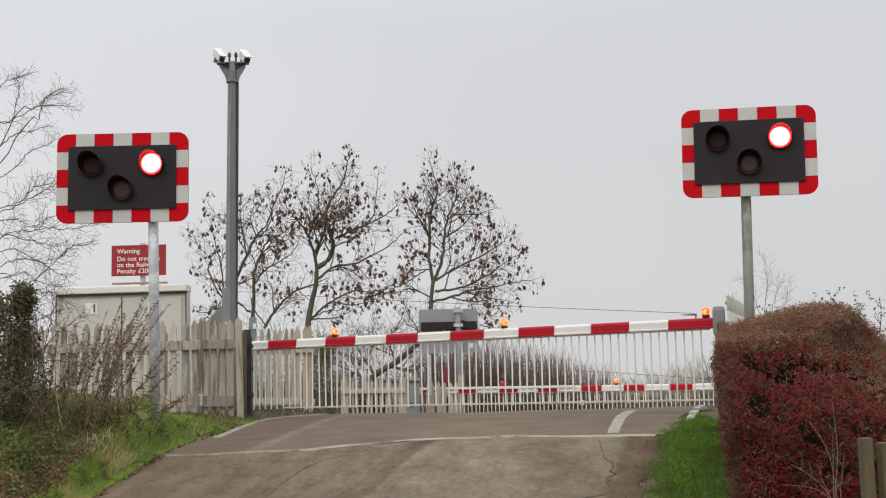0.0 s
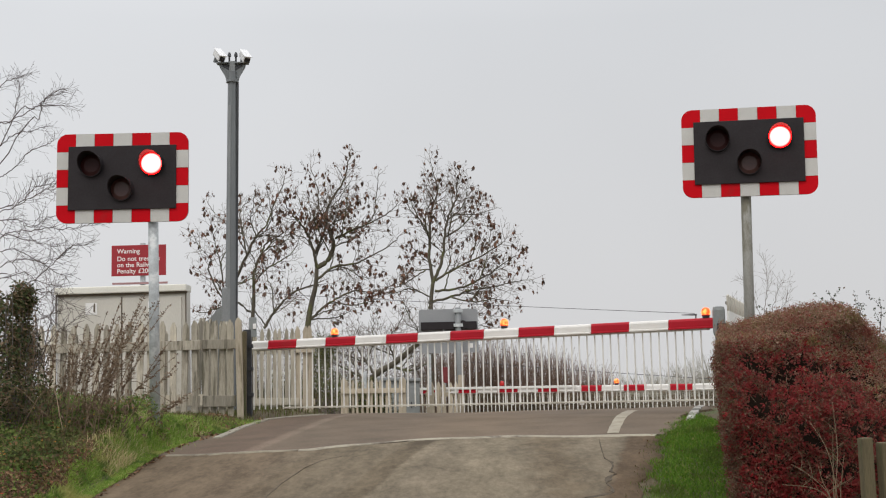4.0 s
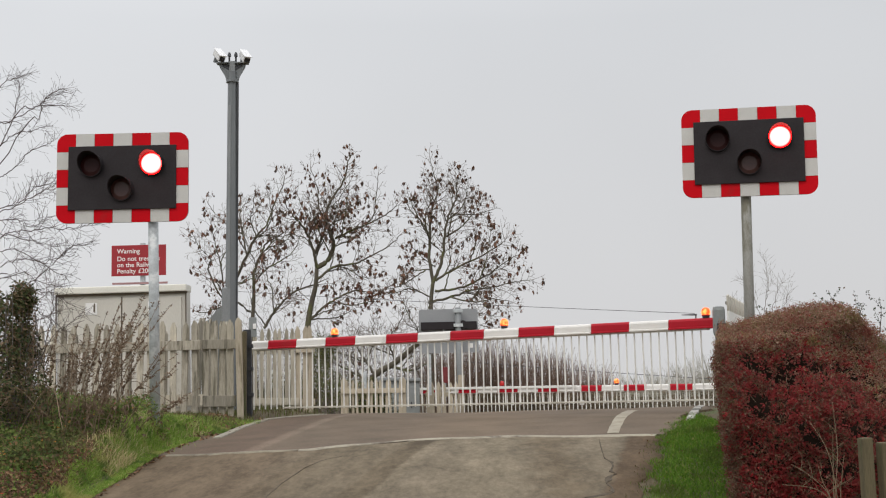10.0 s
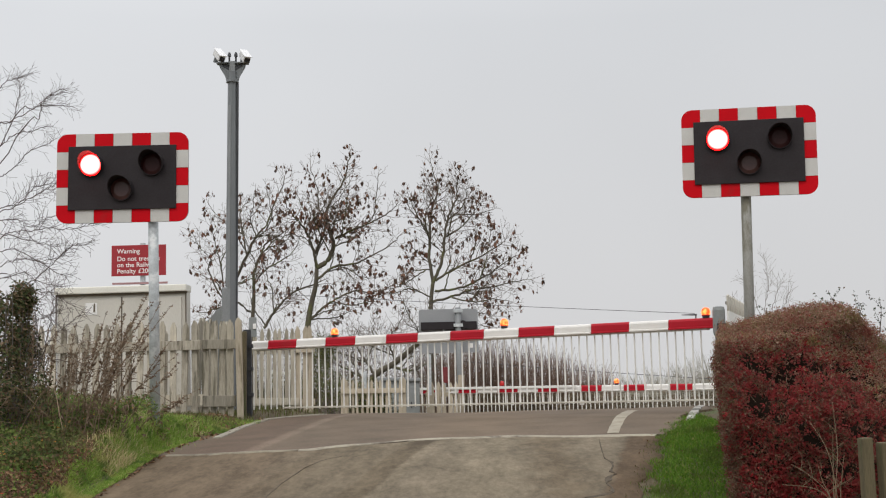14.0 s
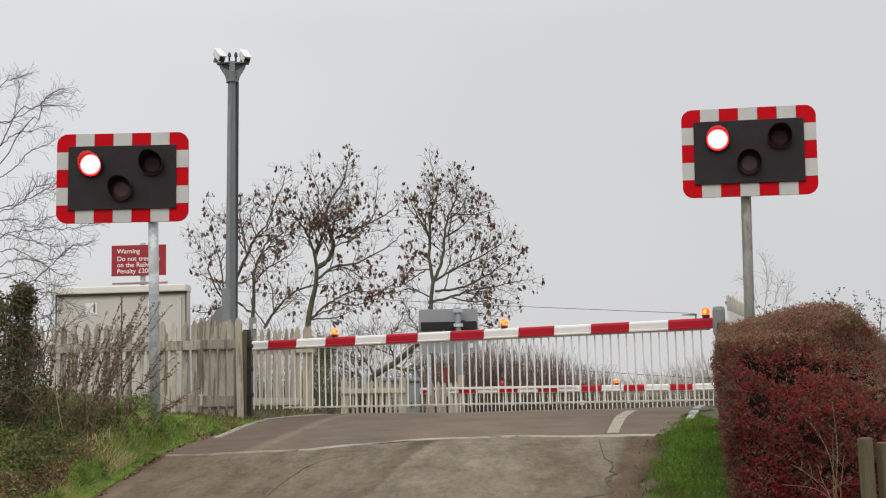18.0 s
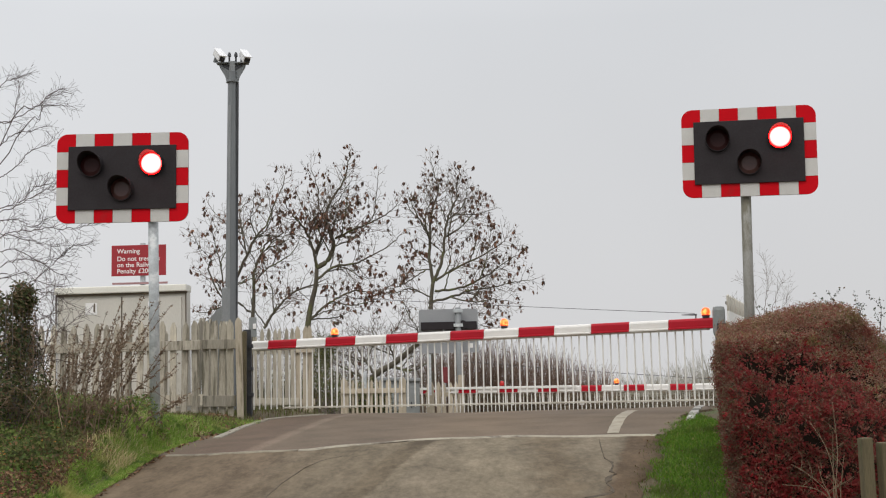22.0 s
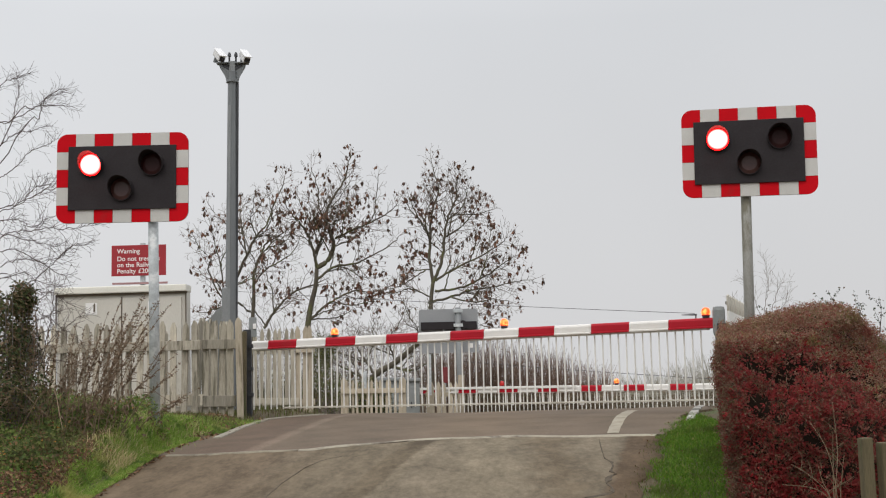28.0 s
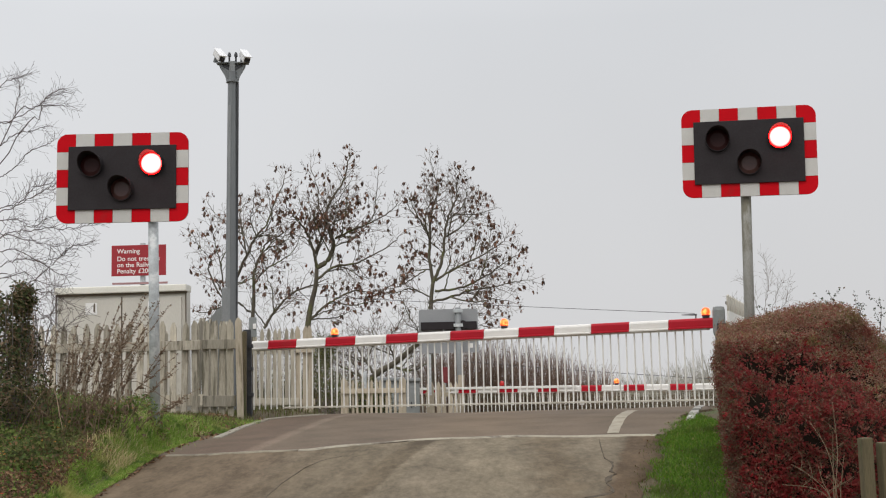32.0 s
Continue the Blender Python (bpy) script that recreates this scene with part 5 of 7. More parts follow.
D1 = dict(up=0.05, kink=0.11, gap=0.13, tip_r=0.0036, key_size=0.116)
C1 = [(-5.3, 6.0), (-5.0, 6.8), (-4.76, 7.2), (-4.47, 7.55), (-3.84, 7.65), (-3.09, 7.75), (-2.45, 7.9), (-2.14, 7.4), (-1.88, 6.7), (-1.48, 6.55), (-1.12, 6.15), (-0.95, 5.3)]
C2 = [(-6.85, 5.6), (-6.52, 6.15), (-6.17, 6.9), (-5.75, 7.05), (-5.22, 7.0), (-4.98, 7.3), (-4.62, 7.75), (-4.09, 7.8), (-3.85, 7.3), (-3.6, 6.7)]
C3 = [(-1.12, 5.15), (-0.94, 6.15), (-0.77, 6.45), (-0.54, 7.05), (-0.31, 7.6), (0.02, 7.25), (0.36, 6.95), (0.63, 6.75), (0.96, 6.5), (1.35, 6.15), (1.61, 5.75), (1.82, 5.2), (2.12, 4.9), (2.6, 4.3)]
tree("ash_tree", "bare ash tree with hanging brown seed clusters", 30.0, [(-3.51, 1.33), (-3.48, 2.26), (-3.45, 3.16), (-3.35, 3.76), (-3.25, 4.17), (-3.22, 4.62)], 0.09, 0.05, [
    ([(-3.22, 4.62), (-2.96, 4.82), (-2.80, 5.22), (-2.89, 5.53), (-2.98, 5.85), (-2.96, 6.19), (-2.82, 6.48), (-2.56, 6.89), (-2.45, 7.30), (-2.39, 7.60)], 0.085, 0.012),
    ([(-3.22, 4.63), (-3.27, 4.95), (-3.39, 5.38), (-3.60, 5.73), (-3.77, 5.92), (-3.95, 6.20)], 0.055, 0.010),
    ([(-3.26, 4.98), (-3.07, 5.47), (-3.01, 5.79), (-3.18, 6.19), (-3.21, 6.70), (-3.41, 7.30)], 0.045, 0.009),
    ([(-3.23, 4.30), (-2.83, 4.63), (-2.25, 4.72), (-1.93, 4.85), (-1.34, 5.17), (-1.09, 5.40)], 0.045, 0.009),
    ([(-3.39, 3.31), (-3.09, 3.60), (-2.77, 3.82), (-2.26, 4.03), (-1.81, 3.99), (-1.23, 4.20)], 0.045, 0.009),
    ([(-2.75, 5.37), (-2.30, 5.58), (-1.80, 5.77), (-1.33, 6.02), (-1.16, 6.20)], 0.040, 0.009),
    ([(-4.56, 3.12), (-4.29, 3.57), (-3.86, 4.04), (-3.29, 4.27)], 0.050, 0.022),
], 11, 1.0, 7.0, 0.13, 22, bare_below=2.0, crown=C1, **D1)
tree("ash_tree", "slender bare ash tree with sparse seed clusters behind the mast", 31.0, [(-4.93, 1.34), (-4.96, 2.31), (-5.01, 3.29), (-4.98, 3.96), (-4.99, 4.65)], 0.07, 0.035, [
    ([(-5.74, 3.79), (-5.48, 4.43), (-5.17, 5.14), (-4.99, 5.54), (-4.65, 6.01), (-4.47, 6.55), (-4.26, 7.01), (-4.24, 7.25)], 0.060, 0.009),
    ([(-4.99, 4.63), (-4.84, 5.00), (-4.62, 5.40), (-4.24, 5.61), (-3.92, 5.87)], 0.045, 0.009),
    ([(-4.99, 4.29), (-4.72, 4.69), (-4.32, 4.95), (-3.99, 5.21), (-3.78, 5.68)], 0.035, 0.008),
    ([(-5.03, 3.56), (-5.37, 3.83), (-5.77, 3.97), (-6.10, 4.63), (-6.06, 4.98), (-6.30, 5.25), (-6.50, 5.61)], 0.040, 0.008),
    ([(-5.17, 5.14), (-5.33, 5.76), (-5.40, 6.34), (-5.13, 6.68)], 0.032, 0.008),
    ([(-5.74, 3.91), (-5.85, 4.84), (-5.99, 5.44), (-6.08, 5.91)], 0.030, 0.008),
    ([(-4.99, 5.54), (-4.72, 5.75), (-4.57, 6.22), (-4.72, 6.90)], 0.030, 0.008),
], 12, 0.92, 5.8, 0.135, 15, bare_below=2.0, crown=C2, **D1)
D3 = dict(D1, up=0.11, kink=0.075, gap=0.15)
tree("ash_tree", "bare ash tree with thick brown seed clusters at its top", 29.0, [(-0.33, 1.29), (-0.33, 2.46), (-0.32, 3.29), (-0.31, 3.70), (-0.26, 4.12)], 0.065, 0.045, [
    ([(-0.26, 4.12), (-0.34, 4.72), (-0.32, 5.24), (-0.29, 5.76), (-0.21, 6.09), (-0.09, 6.45), (-0.19, 6.80), (-0.28, 7.25)], 0.055, 0.008),
    ([(-0.25, 4.12), (-0.03, 4.68), (0.05, 5.24), (0.12, 5.66), (0.33, 6.15), (0.36, 6.50), (0.42, 6.74)], 0.055, 0.008),
    ([(-0.19, 4.16), (0.35, 4.49), (0.92, 4.76), (1.44, 5.07), (1.60, 5.25)], 0.040, 0.007),
    ([(-0.21, 3.91), (0.39, 3.97), (1.04, 4.24), (1.43, 4.51), (1.78, 4.72)], 0.042, 0.007),
    ([(-0.27, 3.64), (0.38, 3.83), (0.66, 3.93), (1.14, 4.00), (1.70, 4.12), (2.22, 4.20)], 0.040, 0.007),
    ([(0.20, 3.74), (0.70, 3.62), (1.20, 3.66), (1.60, 3.60)], 0.026, 0.006),
    ([(-0.30, 3.35), (0.25, 3.42), (0.80, 3.36), (1.25, 3.28)], 0.024, 0.006),
    ([(-0.31, 3.75), (-0.72, 3.95), (-0.94, 4.04)], 0.026, 0.007),
    ([(-0.34, 4.44), (-0.66, 4.45), (-0.88, 4.40)], 0.022, 0.007),
    ([(-0.32, 5.24), (-0.51, 5.53), (-0.70, 5.93), (-0.80, 6.15)], 0.028, 0.007),
    ([(0.05, 5.24), (0.44, 5.48), (0.77, 5.86), (0.95, 6.20)], 0.032, 0.007),
    ([(0.12, 5.66), (0.45, 5.93), (0.60, 6.25), (0.60, 6.45)], 0.024, 0.006),
], 13, 0.95, 9.2, 0.145, 16, bare_below=1.8, crown=C3, **D3)
tree("leaning_tree", "mossy leaning trunk with tangled bare branches", 27.5, [(-1.93, 1.40), (-1.61, 1.86), (-1.14, 2.14), (-0.58, 2.60)], 0.085, 0.06, [
    ([(-0.58, 2.60), (-0.21, 2.80), (0.18, 2.86)], 0.060, 0.012),
    ([(-1.27, 2.04), (-0.75, 1.96), (-0.35, 2.15)], 0.050, 0.012),
    ([(-1.61, 1.86), (-1.92, 2.31), (-2.18, 2.70)], 0.040, 0.010),
    ([(-1.14, 2.14), (-1.27, 2.49), (-1.59, 2.82)], 0.035, 0.010),
    ([(-1.73, 1.72), (-2.25, 1.99), (-2.64, 2.19)], 0.035, 0.010),
    ([(-0.58, 2.60), (-0.54, 2.81), (-0.87, 3.01)], 0.030, 0.010),
], 14, 0.9, 9.0, 0.02, 14, **D1)


def thorn_shrub(label, y, lines, seed, reach, per_m, kink, tip_r):
    """Bare thorn whose branches hang in over the bank: stems rise from one root and each ends along a line in x and z."""
    rng = random.Random(seed)
    root = Vector((-5.15, y + 0.1, 1.2))
    ob = thing("thorn_shrub", label, "shrub", pose(*root))
    for k, line in enumerate(lines):
        x0, z0 = line[0]
        dy = rng.uniform(-0.35, 0.35)
        rise_to = [root + Vector((rng.gauss(0, 0.04), rng.gauss(0, 0.05), 0)), Vector((-5.10 + rng.gauss(0, 0.05), y + dy * 0.5, 1.2 + (z0 - 1.2) * 0.62)), Vector((x0 - 0.16, y + dy, z0 - 0.10))]
        pts = rise_to + [Vector((x, y + dy, z)) for x, z in line]
        limb(ob, "stem", pts, 0.007, 0.0030, rng, reach, 1, per_m, 0, M_THORN, M_THORN, M_KEYS, up=0.02, kink=kink, gap=0.15, squeeze=0.8, start=0.52, tip_r=tip_r, sway=0.1, along=1.7)
    return ob


thorn_shrub("tangled bare thorn shrub with thin grey twigs", 12.6, [
    [(-4.63, 4.39), (-4.36, 4.54), (-4.16, 4.70), (-4.03, 4.76)],
    [(-4.40, 4.52), (-4.36, 4.70), (-4.26, 4.77), (-4.11, 4.80)],
    [(-4.36, 4.54), (-4.16, 4.57), (-3.91, 4.55)],
    [(-4.79, 4.72), (-4.67, 4.86), (-4.55, 4.90), (-4.43, 4.94)],
    [(-4.62, 4.43), (-4.56, 4.70), (-4.55, 4.87)],
    [(-4.78, 4.18), (-4.59, 4.31), (-4.41, 4.34), (-4.24, 4.40)],
    [(-4.77, 3.85), (-4.64, 3.91), (-4.45, 4.11), (-4.27, 4.19), (-4.18, 4.25)],
], 21, 0.30, 4.0, 0.06, 0.0014)
thorn_shrub("dense dark thorn thicket over the brambles", 12.3, [
    [(-4.64, 3.51), (-4.38, 3.66), (-4.20, 3.75), (-4.05, 3.80)],
    [(-4.52, 3.42), (-4.34, 3.45), (-4.18, 3.62), (-4.07, 3.64)],
    [(-4.43, 3.19), (-4.12, 3.22), (-3.82, 3.21), (-3.63, 3.26)],
    [(-4.32, 2.69), (-4.05, 2.91), (-3.88, 3.07), (-3.76, 3.06)],
    [(-4.63, 3.19), (-4.26, 3.10), (-4.05, 3.06)],
    [(-4.63, 2.98), (-4.42, 3.01), (-4.07, 2.80), (-3.92, 2.73)],
    [(-4.56, 2.77), (-4.35, 2.61), (-4.08, 2.56), (-3.84, 2.41)],
    [(-4.56, 2.51), (-4.29, 2.43), (-4.03, 2.26), (-3.76, 2.05)],
    [(-4.61, 3.30), (-4.41, 3.32), (-4.24, 3.24), (-4.11, 3.32)],
    [(-4.61, 2.86), (-4.40, 2.93), (-4.19, 2.88), (-3.98, 2.96)],
    [(-4.56, 2.67), (-4.29, 2.75), (-4.14, 2.67), (-3.92, 2.61)],
], 22, 0.40, 7.5, 0.085, 0.0017)


thorn_shrub("brown brambly thorn canes in front of the picket fence", 11.0, [
    [(-4.13, 2.10), (-3.92, 2.20), (-3.66, 2.30)],
    [(-4.12, 1.89), (-3.81, 2.04), (-3.58, 2.12)],
    [(-4.14, 2.31), (-3.87, 2.38), (-3.70, 2.48)],
    [(-4.01, 1.63), (-3.80, 1.88), (-3.60, 2.09), (-3.39, 2.24)],
    [(-4.11, 1.68), (-3.85, 1.78), (-3.64, 1.83), (-3.38, 1.77)],
    [(-3.80, 1.57), (-3.65, 1.88), (-3.58, 2.19), (-3.56, 2.43)],
], 23, 0.34, 7.0, 0.08, 0.0016)


def bare_bush():
    rng = random.Random(31)
    base = (5.128, 19.000, 2.589)
    ob = thing("bare_bush", "leafless bush with fine upright twigs behind the hedge", "shrub", pose(base[0], base[1], 1.05))
    for pts in ([(5.111, 19.000, 2.227), (5.164, 19.000, 2.770), (5.208, 19.000, 3.133), (5.198, 19.000, 3.481)], [(5.093, 19.000, 2.228), (5.026, 19.000, 2.726), (4.906, 19.000, 3.092), (4.795, 19.000, 3.231)],
                [(5.129, 19.000, 2.227), (5.300, 19.000, 2.767), (5.386, 19.000, 3.039), (5.454, 19.000, 3.129)], [(5.129, 19.000, 2.227), (5.433, 19.000, 2.720), (5.535, 19.000, 2.946)], [(5.048, 19.000, 2.228), (4.842, 19.000, 2.684), (4.667, 19.000, 2.823)]):
        limb(ob, "stem", [(base[0], base[1], 1.05)] + pts, 0.0065, 0.002, rng, 0.40, 1, 5, 0, M_TWIG, M_TWIG, M_KEYS, up=0.05, kink=0.025, gap=0.2, squeeze=0.4, start=0.5, tip_r=0.0017, sway=0.15, along=2.4)


bare_bush()


def brush_row(name, label, xs, depth, base, tops, count, material, seed, r=0.006, deep=1.2, bend=0.12):
    """A thicket of upright stems, too many to count."""
    rng = random.Random(seed)
    paths = []
    for _ in range(count):
        t = rng.random()
        x = xs[0] + (xs[1] - xs[0]) * t
        top = float(np.interp(t, np.linspace(0, 1, len(tops)), tops)) * 1.0
        h = (top - base) * rng.uniform(0.62, 1.04)
        p = Vector((x, depth + rng.uniform(-deep, deep), base))
        d = Vector((rng.gauss(0, bend), rng.gauss(0, bend), 1))
        pts = []
        for k in range(4):
            pts.append((p + d * (h * k / 3) + Vector((rng.gauss(0, 0.015), 0, 0)), r * (1 - 0.2 * k)))
        paths.append((pts, 3))
        for _ in range(2):
            q = p + d * (h * rng.uniform(0.5, 0.9))
            e = (d + Vector((rng.gauss(0, 0.35), rng.gauss(0, 0.3), 0))) * (h * 0.22)
            paths.append(([(q, r * 0.6), (q + e * 0.5, r * 0.5), (q + e, r * 0.35)], 3))
    return tagged(part(name, tubes(paths), material, None, label), category="thicket", kind="stuff")


brush_row("thicket", "red-brown thicket of bare upright stems beyond the railway", (-0.483, 4.213), 31, -0.1, [2.55, 2.7, 2.62, 2.45, 2.25, 1.9], 1700, M_REEDS, 41, 0.007)
brush_row("thicket", "low pale bare scrub in the distance", (5.152, 10.262), 40, -0.3, [1.55, 1.75, 1.95, 2.1, 2.5, 2.4], 1100, M_SHRUB_FAR, 42, 0.008, 2.0, 0.25)
def saplings(label, xs, depth, base, tops, count, seed, r=0.018):
    """A tangle of bare forking saplings, too dense to count."""
    rng = random.Random(seed)
    paths = []
    for k in range(count):
        t = (k + rng.random()) / count
        top = float(np.interp(t, np.linspace(0, 1, len(tops)), tops))
        h = (top - base) * rng.uniform(0.6, 0.95)
        p = Vector((xs[0] + (xs[1] - xs[0]) * t, depth + rng.uniform(-0.9, 0.9), base))
        sprout(rng, p, Vector((rng.gauss(0, 0.28), rng.gauss(0, 0.2), 1)), h, r, 2, paths, 0.02, 0.11, 0.22, 0.5, 0.7)
    paths = [([(p, max(q, 0.0036)) for p, q in pts], s) for pts, s in paths]
    return tagged(part("thicket", tubes(paths), M_TWIG, None, label), category="thicket", kind="stuff")


saplings("grey-brown tangle of saplings beneath the ash trees", (-3.6, 0.4), 31.0, -0.1, [3.3, 3.5, 3.6, 3.4, 3.2], 26, 43)
saplings("grey tangle of bare branches behind the fences", (-6.2, -2.2), 32.0, -0.1, [3.6, 4.0, 4.2, 4.1, 3.8], 26, 44)


def blob_points(rng, n, centre, radii, lumps=4, shell=0.6):
    """Places in an uneven clump with their outward directions."""
    d = rng.normal(0, 1, (n, 3))
    d /= np.linalg.norm(d, axis=1)[:, None]
    wob = 1 + 0.18 * np.sin(d[:, 0] * lumps + 1) * np.sin(d[:, 2] * lumps * 1.3) + 0.12 * np.sin(d[:, 1] * 9 + d[:, 2] * 7)
    r = (1 - shell * rng.random(n) ** 1.5) * wob * np.clip(rng.normal(1.0, 0.16, n), 0.6, 1.5)
    return np.array(centre) + d * r[:, None] * np.array(radii), d


def leafy_bush(name, label, clumps, count, size, material, seed, stems):
    rng = np.random.default_rng(seed)
    base = Vector((clumps[0][0][0], clumps[0][0][1], float(land(clumps[0][0][0], clumps[0][0][1]))))
    ob = thing(name, label, "shrub", pose(*base))
    pts, nor = [], []
    for c, rad in clumps:
        p, d = blob_points(rng, count // len(clumps), c, rad)
        pts.append(p)
        nor.append(d)
    p, d = np.concatenate(pts) - np.array(base), np.concatenate(nor)
    tagged(part("foliage", leaf_cloud(p, d, size, rng, 0.6, 0.8), material, ob), kind="stuff")
    r2 = random.Random(seed)
    paths = []
    for _ in range(stems):
        c, rad = r2.choice(clumps)
        e = Vector(c) + Vector((r2.gauss(0, rad[0] * 0.6), r2.gauss(0, rad[1] * 0.6), r2.uniform(0, rad[2]))) - base
        s = Vector((e.x * 0.5 + r2.gauss(0, 0.08), e.y * 0.5, 0))
        paths.append(([(s, 0.006), (s.lerp(e, 0.5) + Vector((r2.gauss(0, 0.07), r2.gauss(0, 0.05), 0)), 0.004), (e, 0.0022)], 4))
    tagged(part("stem_growth", tubes(paths), M_TWIG_DARK, ob), kind="stuff")
    return ob


leafy_bush("evergreen_shrub", "dark ivy-clad shrub on the bank", [((-3.926, 10.400, 2.202), (0.24, 0.35, 0.24)), ((-3.767, 10.600, 2.353), (0.09, 0.2, 0.17)), ((-3.815, 10.200, 1.800), (0.32, 0.35, 0.28)), ((-3.767, 10.600, 1.959), (0.12, 0.25, 0.25)), ((-3.637, 10.000, 1.509), (0.4, 0.3, 0.22))], 8200, 0.034, M_IVY_DARK, 51, 110)
leafy_bush("trackside_bush", "olive-green trackside bush behind the skirt", [((-2.363, 24.000, 1.536), (0.45, 0.4, 0.5)), ((-2.620, 25.000, 2.012), (0.30, 0.4, 0.55)), ((-2.45, 24.5, 2.35), (0.22, 0.3, 0.35))], 3600, 0.045, M_IVY_PALE, 52, 40)
leafy_bush("trackside_bush", "olive-green undergrowth beside the white gate", [((-3.545, 26.000, 1.432), (0.6, 0.4, 0.4)), ((-1.821, 26.000, 1.527), (0.5, 0.4, 0.35)), ((-1.592, 22.700, 1.289), (0.55, 0.2, 0.28))], 2600, 0.05, M_IVY_PALE, 53, 40)


leafy_bush("trackside_bush", "dark green undergrowth behind the short fence", [((-1.692, 22.900, 1.289), (0.28, 0.15, 0.26)), ((-1.259, 22.900, 1.260), (0.28, 0.15, 0.26))], 2400, 0.045, M_IVY, 54, 30)
leafy_bush("trackside_bush", "olive undergrowth close behind the picket fence", [((-2.846, 18.900, 1.410), (0.28, 0.15, 0.30)), ((-2.532, 18.900, 1.450), (0.28, 0.15, 0.34)), ((-2.219, 18.900, 1.445), (0.25, 0.15, 0.36))], 2600, 0.04, M_IVY_PALE, 57, 60)
leafy_bush("bank_scrub", "brown and olive scrub on the bank beyond the far barrier", [((0.846, 29.000, 1.145), (0.55, 0.4, 0.42)), ((1.600, 29.000, 1.133), (0.55, 0.4, 0.42)), ((2.354, 29.000, 1.108), (0.55, 0.4, 0.40)), ((3.107, 29.000, 1.069), (0.5, 0.4, 0.36))], 5200, 0.055, M_SCRUB, 55, 60)
leafy_bush("bank_scrub", "brown winter scrub on the bank beyond the far barrier", [((3.861, 29.000, 1.057), (0.55, 0.4, 0.34)), ((4.683, 29.000, 1.058), (0.55, 0.4, 0.34)), ((5.506, 29.000, 1.059), (0.55, 0.4, 0.36)), ((6.261, 29.000, 1.074), (0.5, 0.4, 0.36))], 4600, 0.055, M_SCRUB, 56, 60)


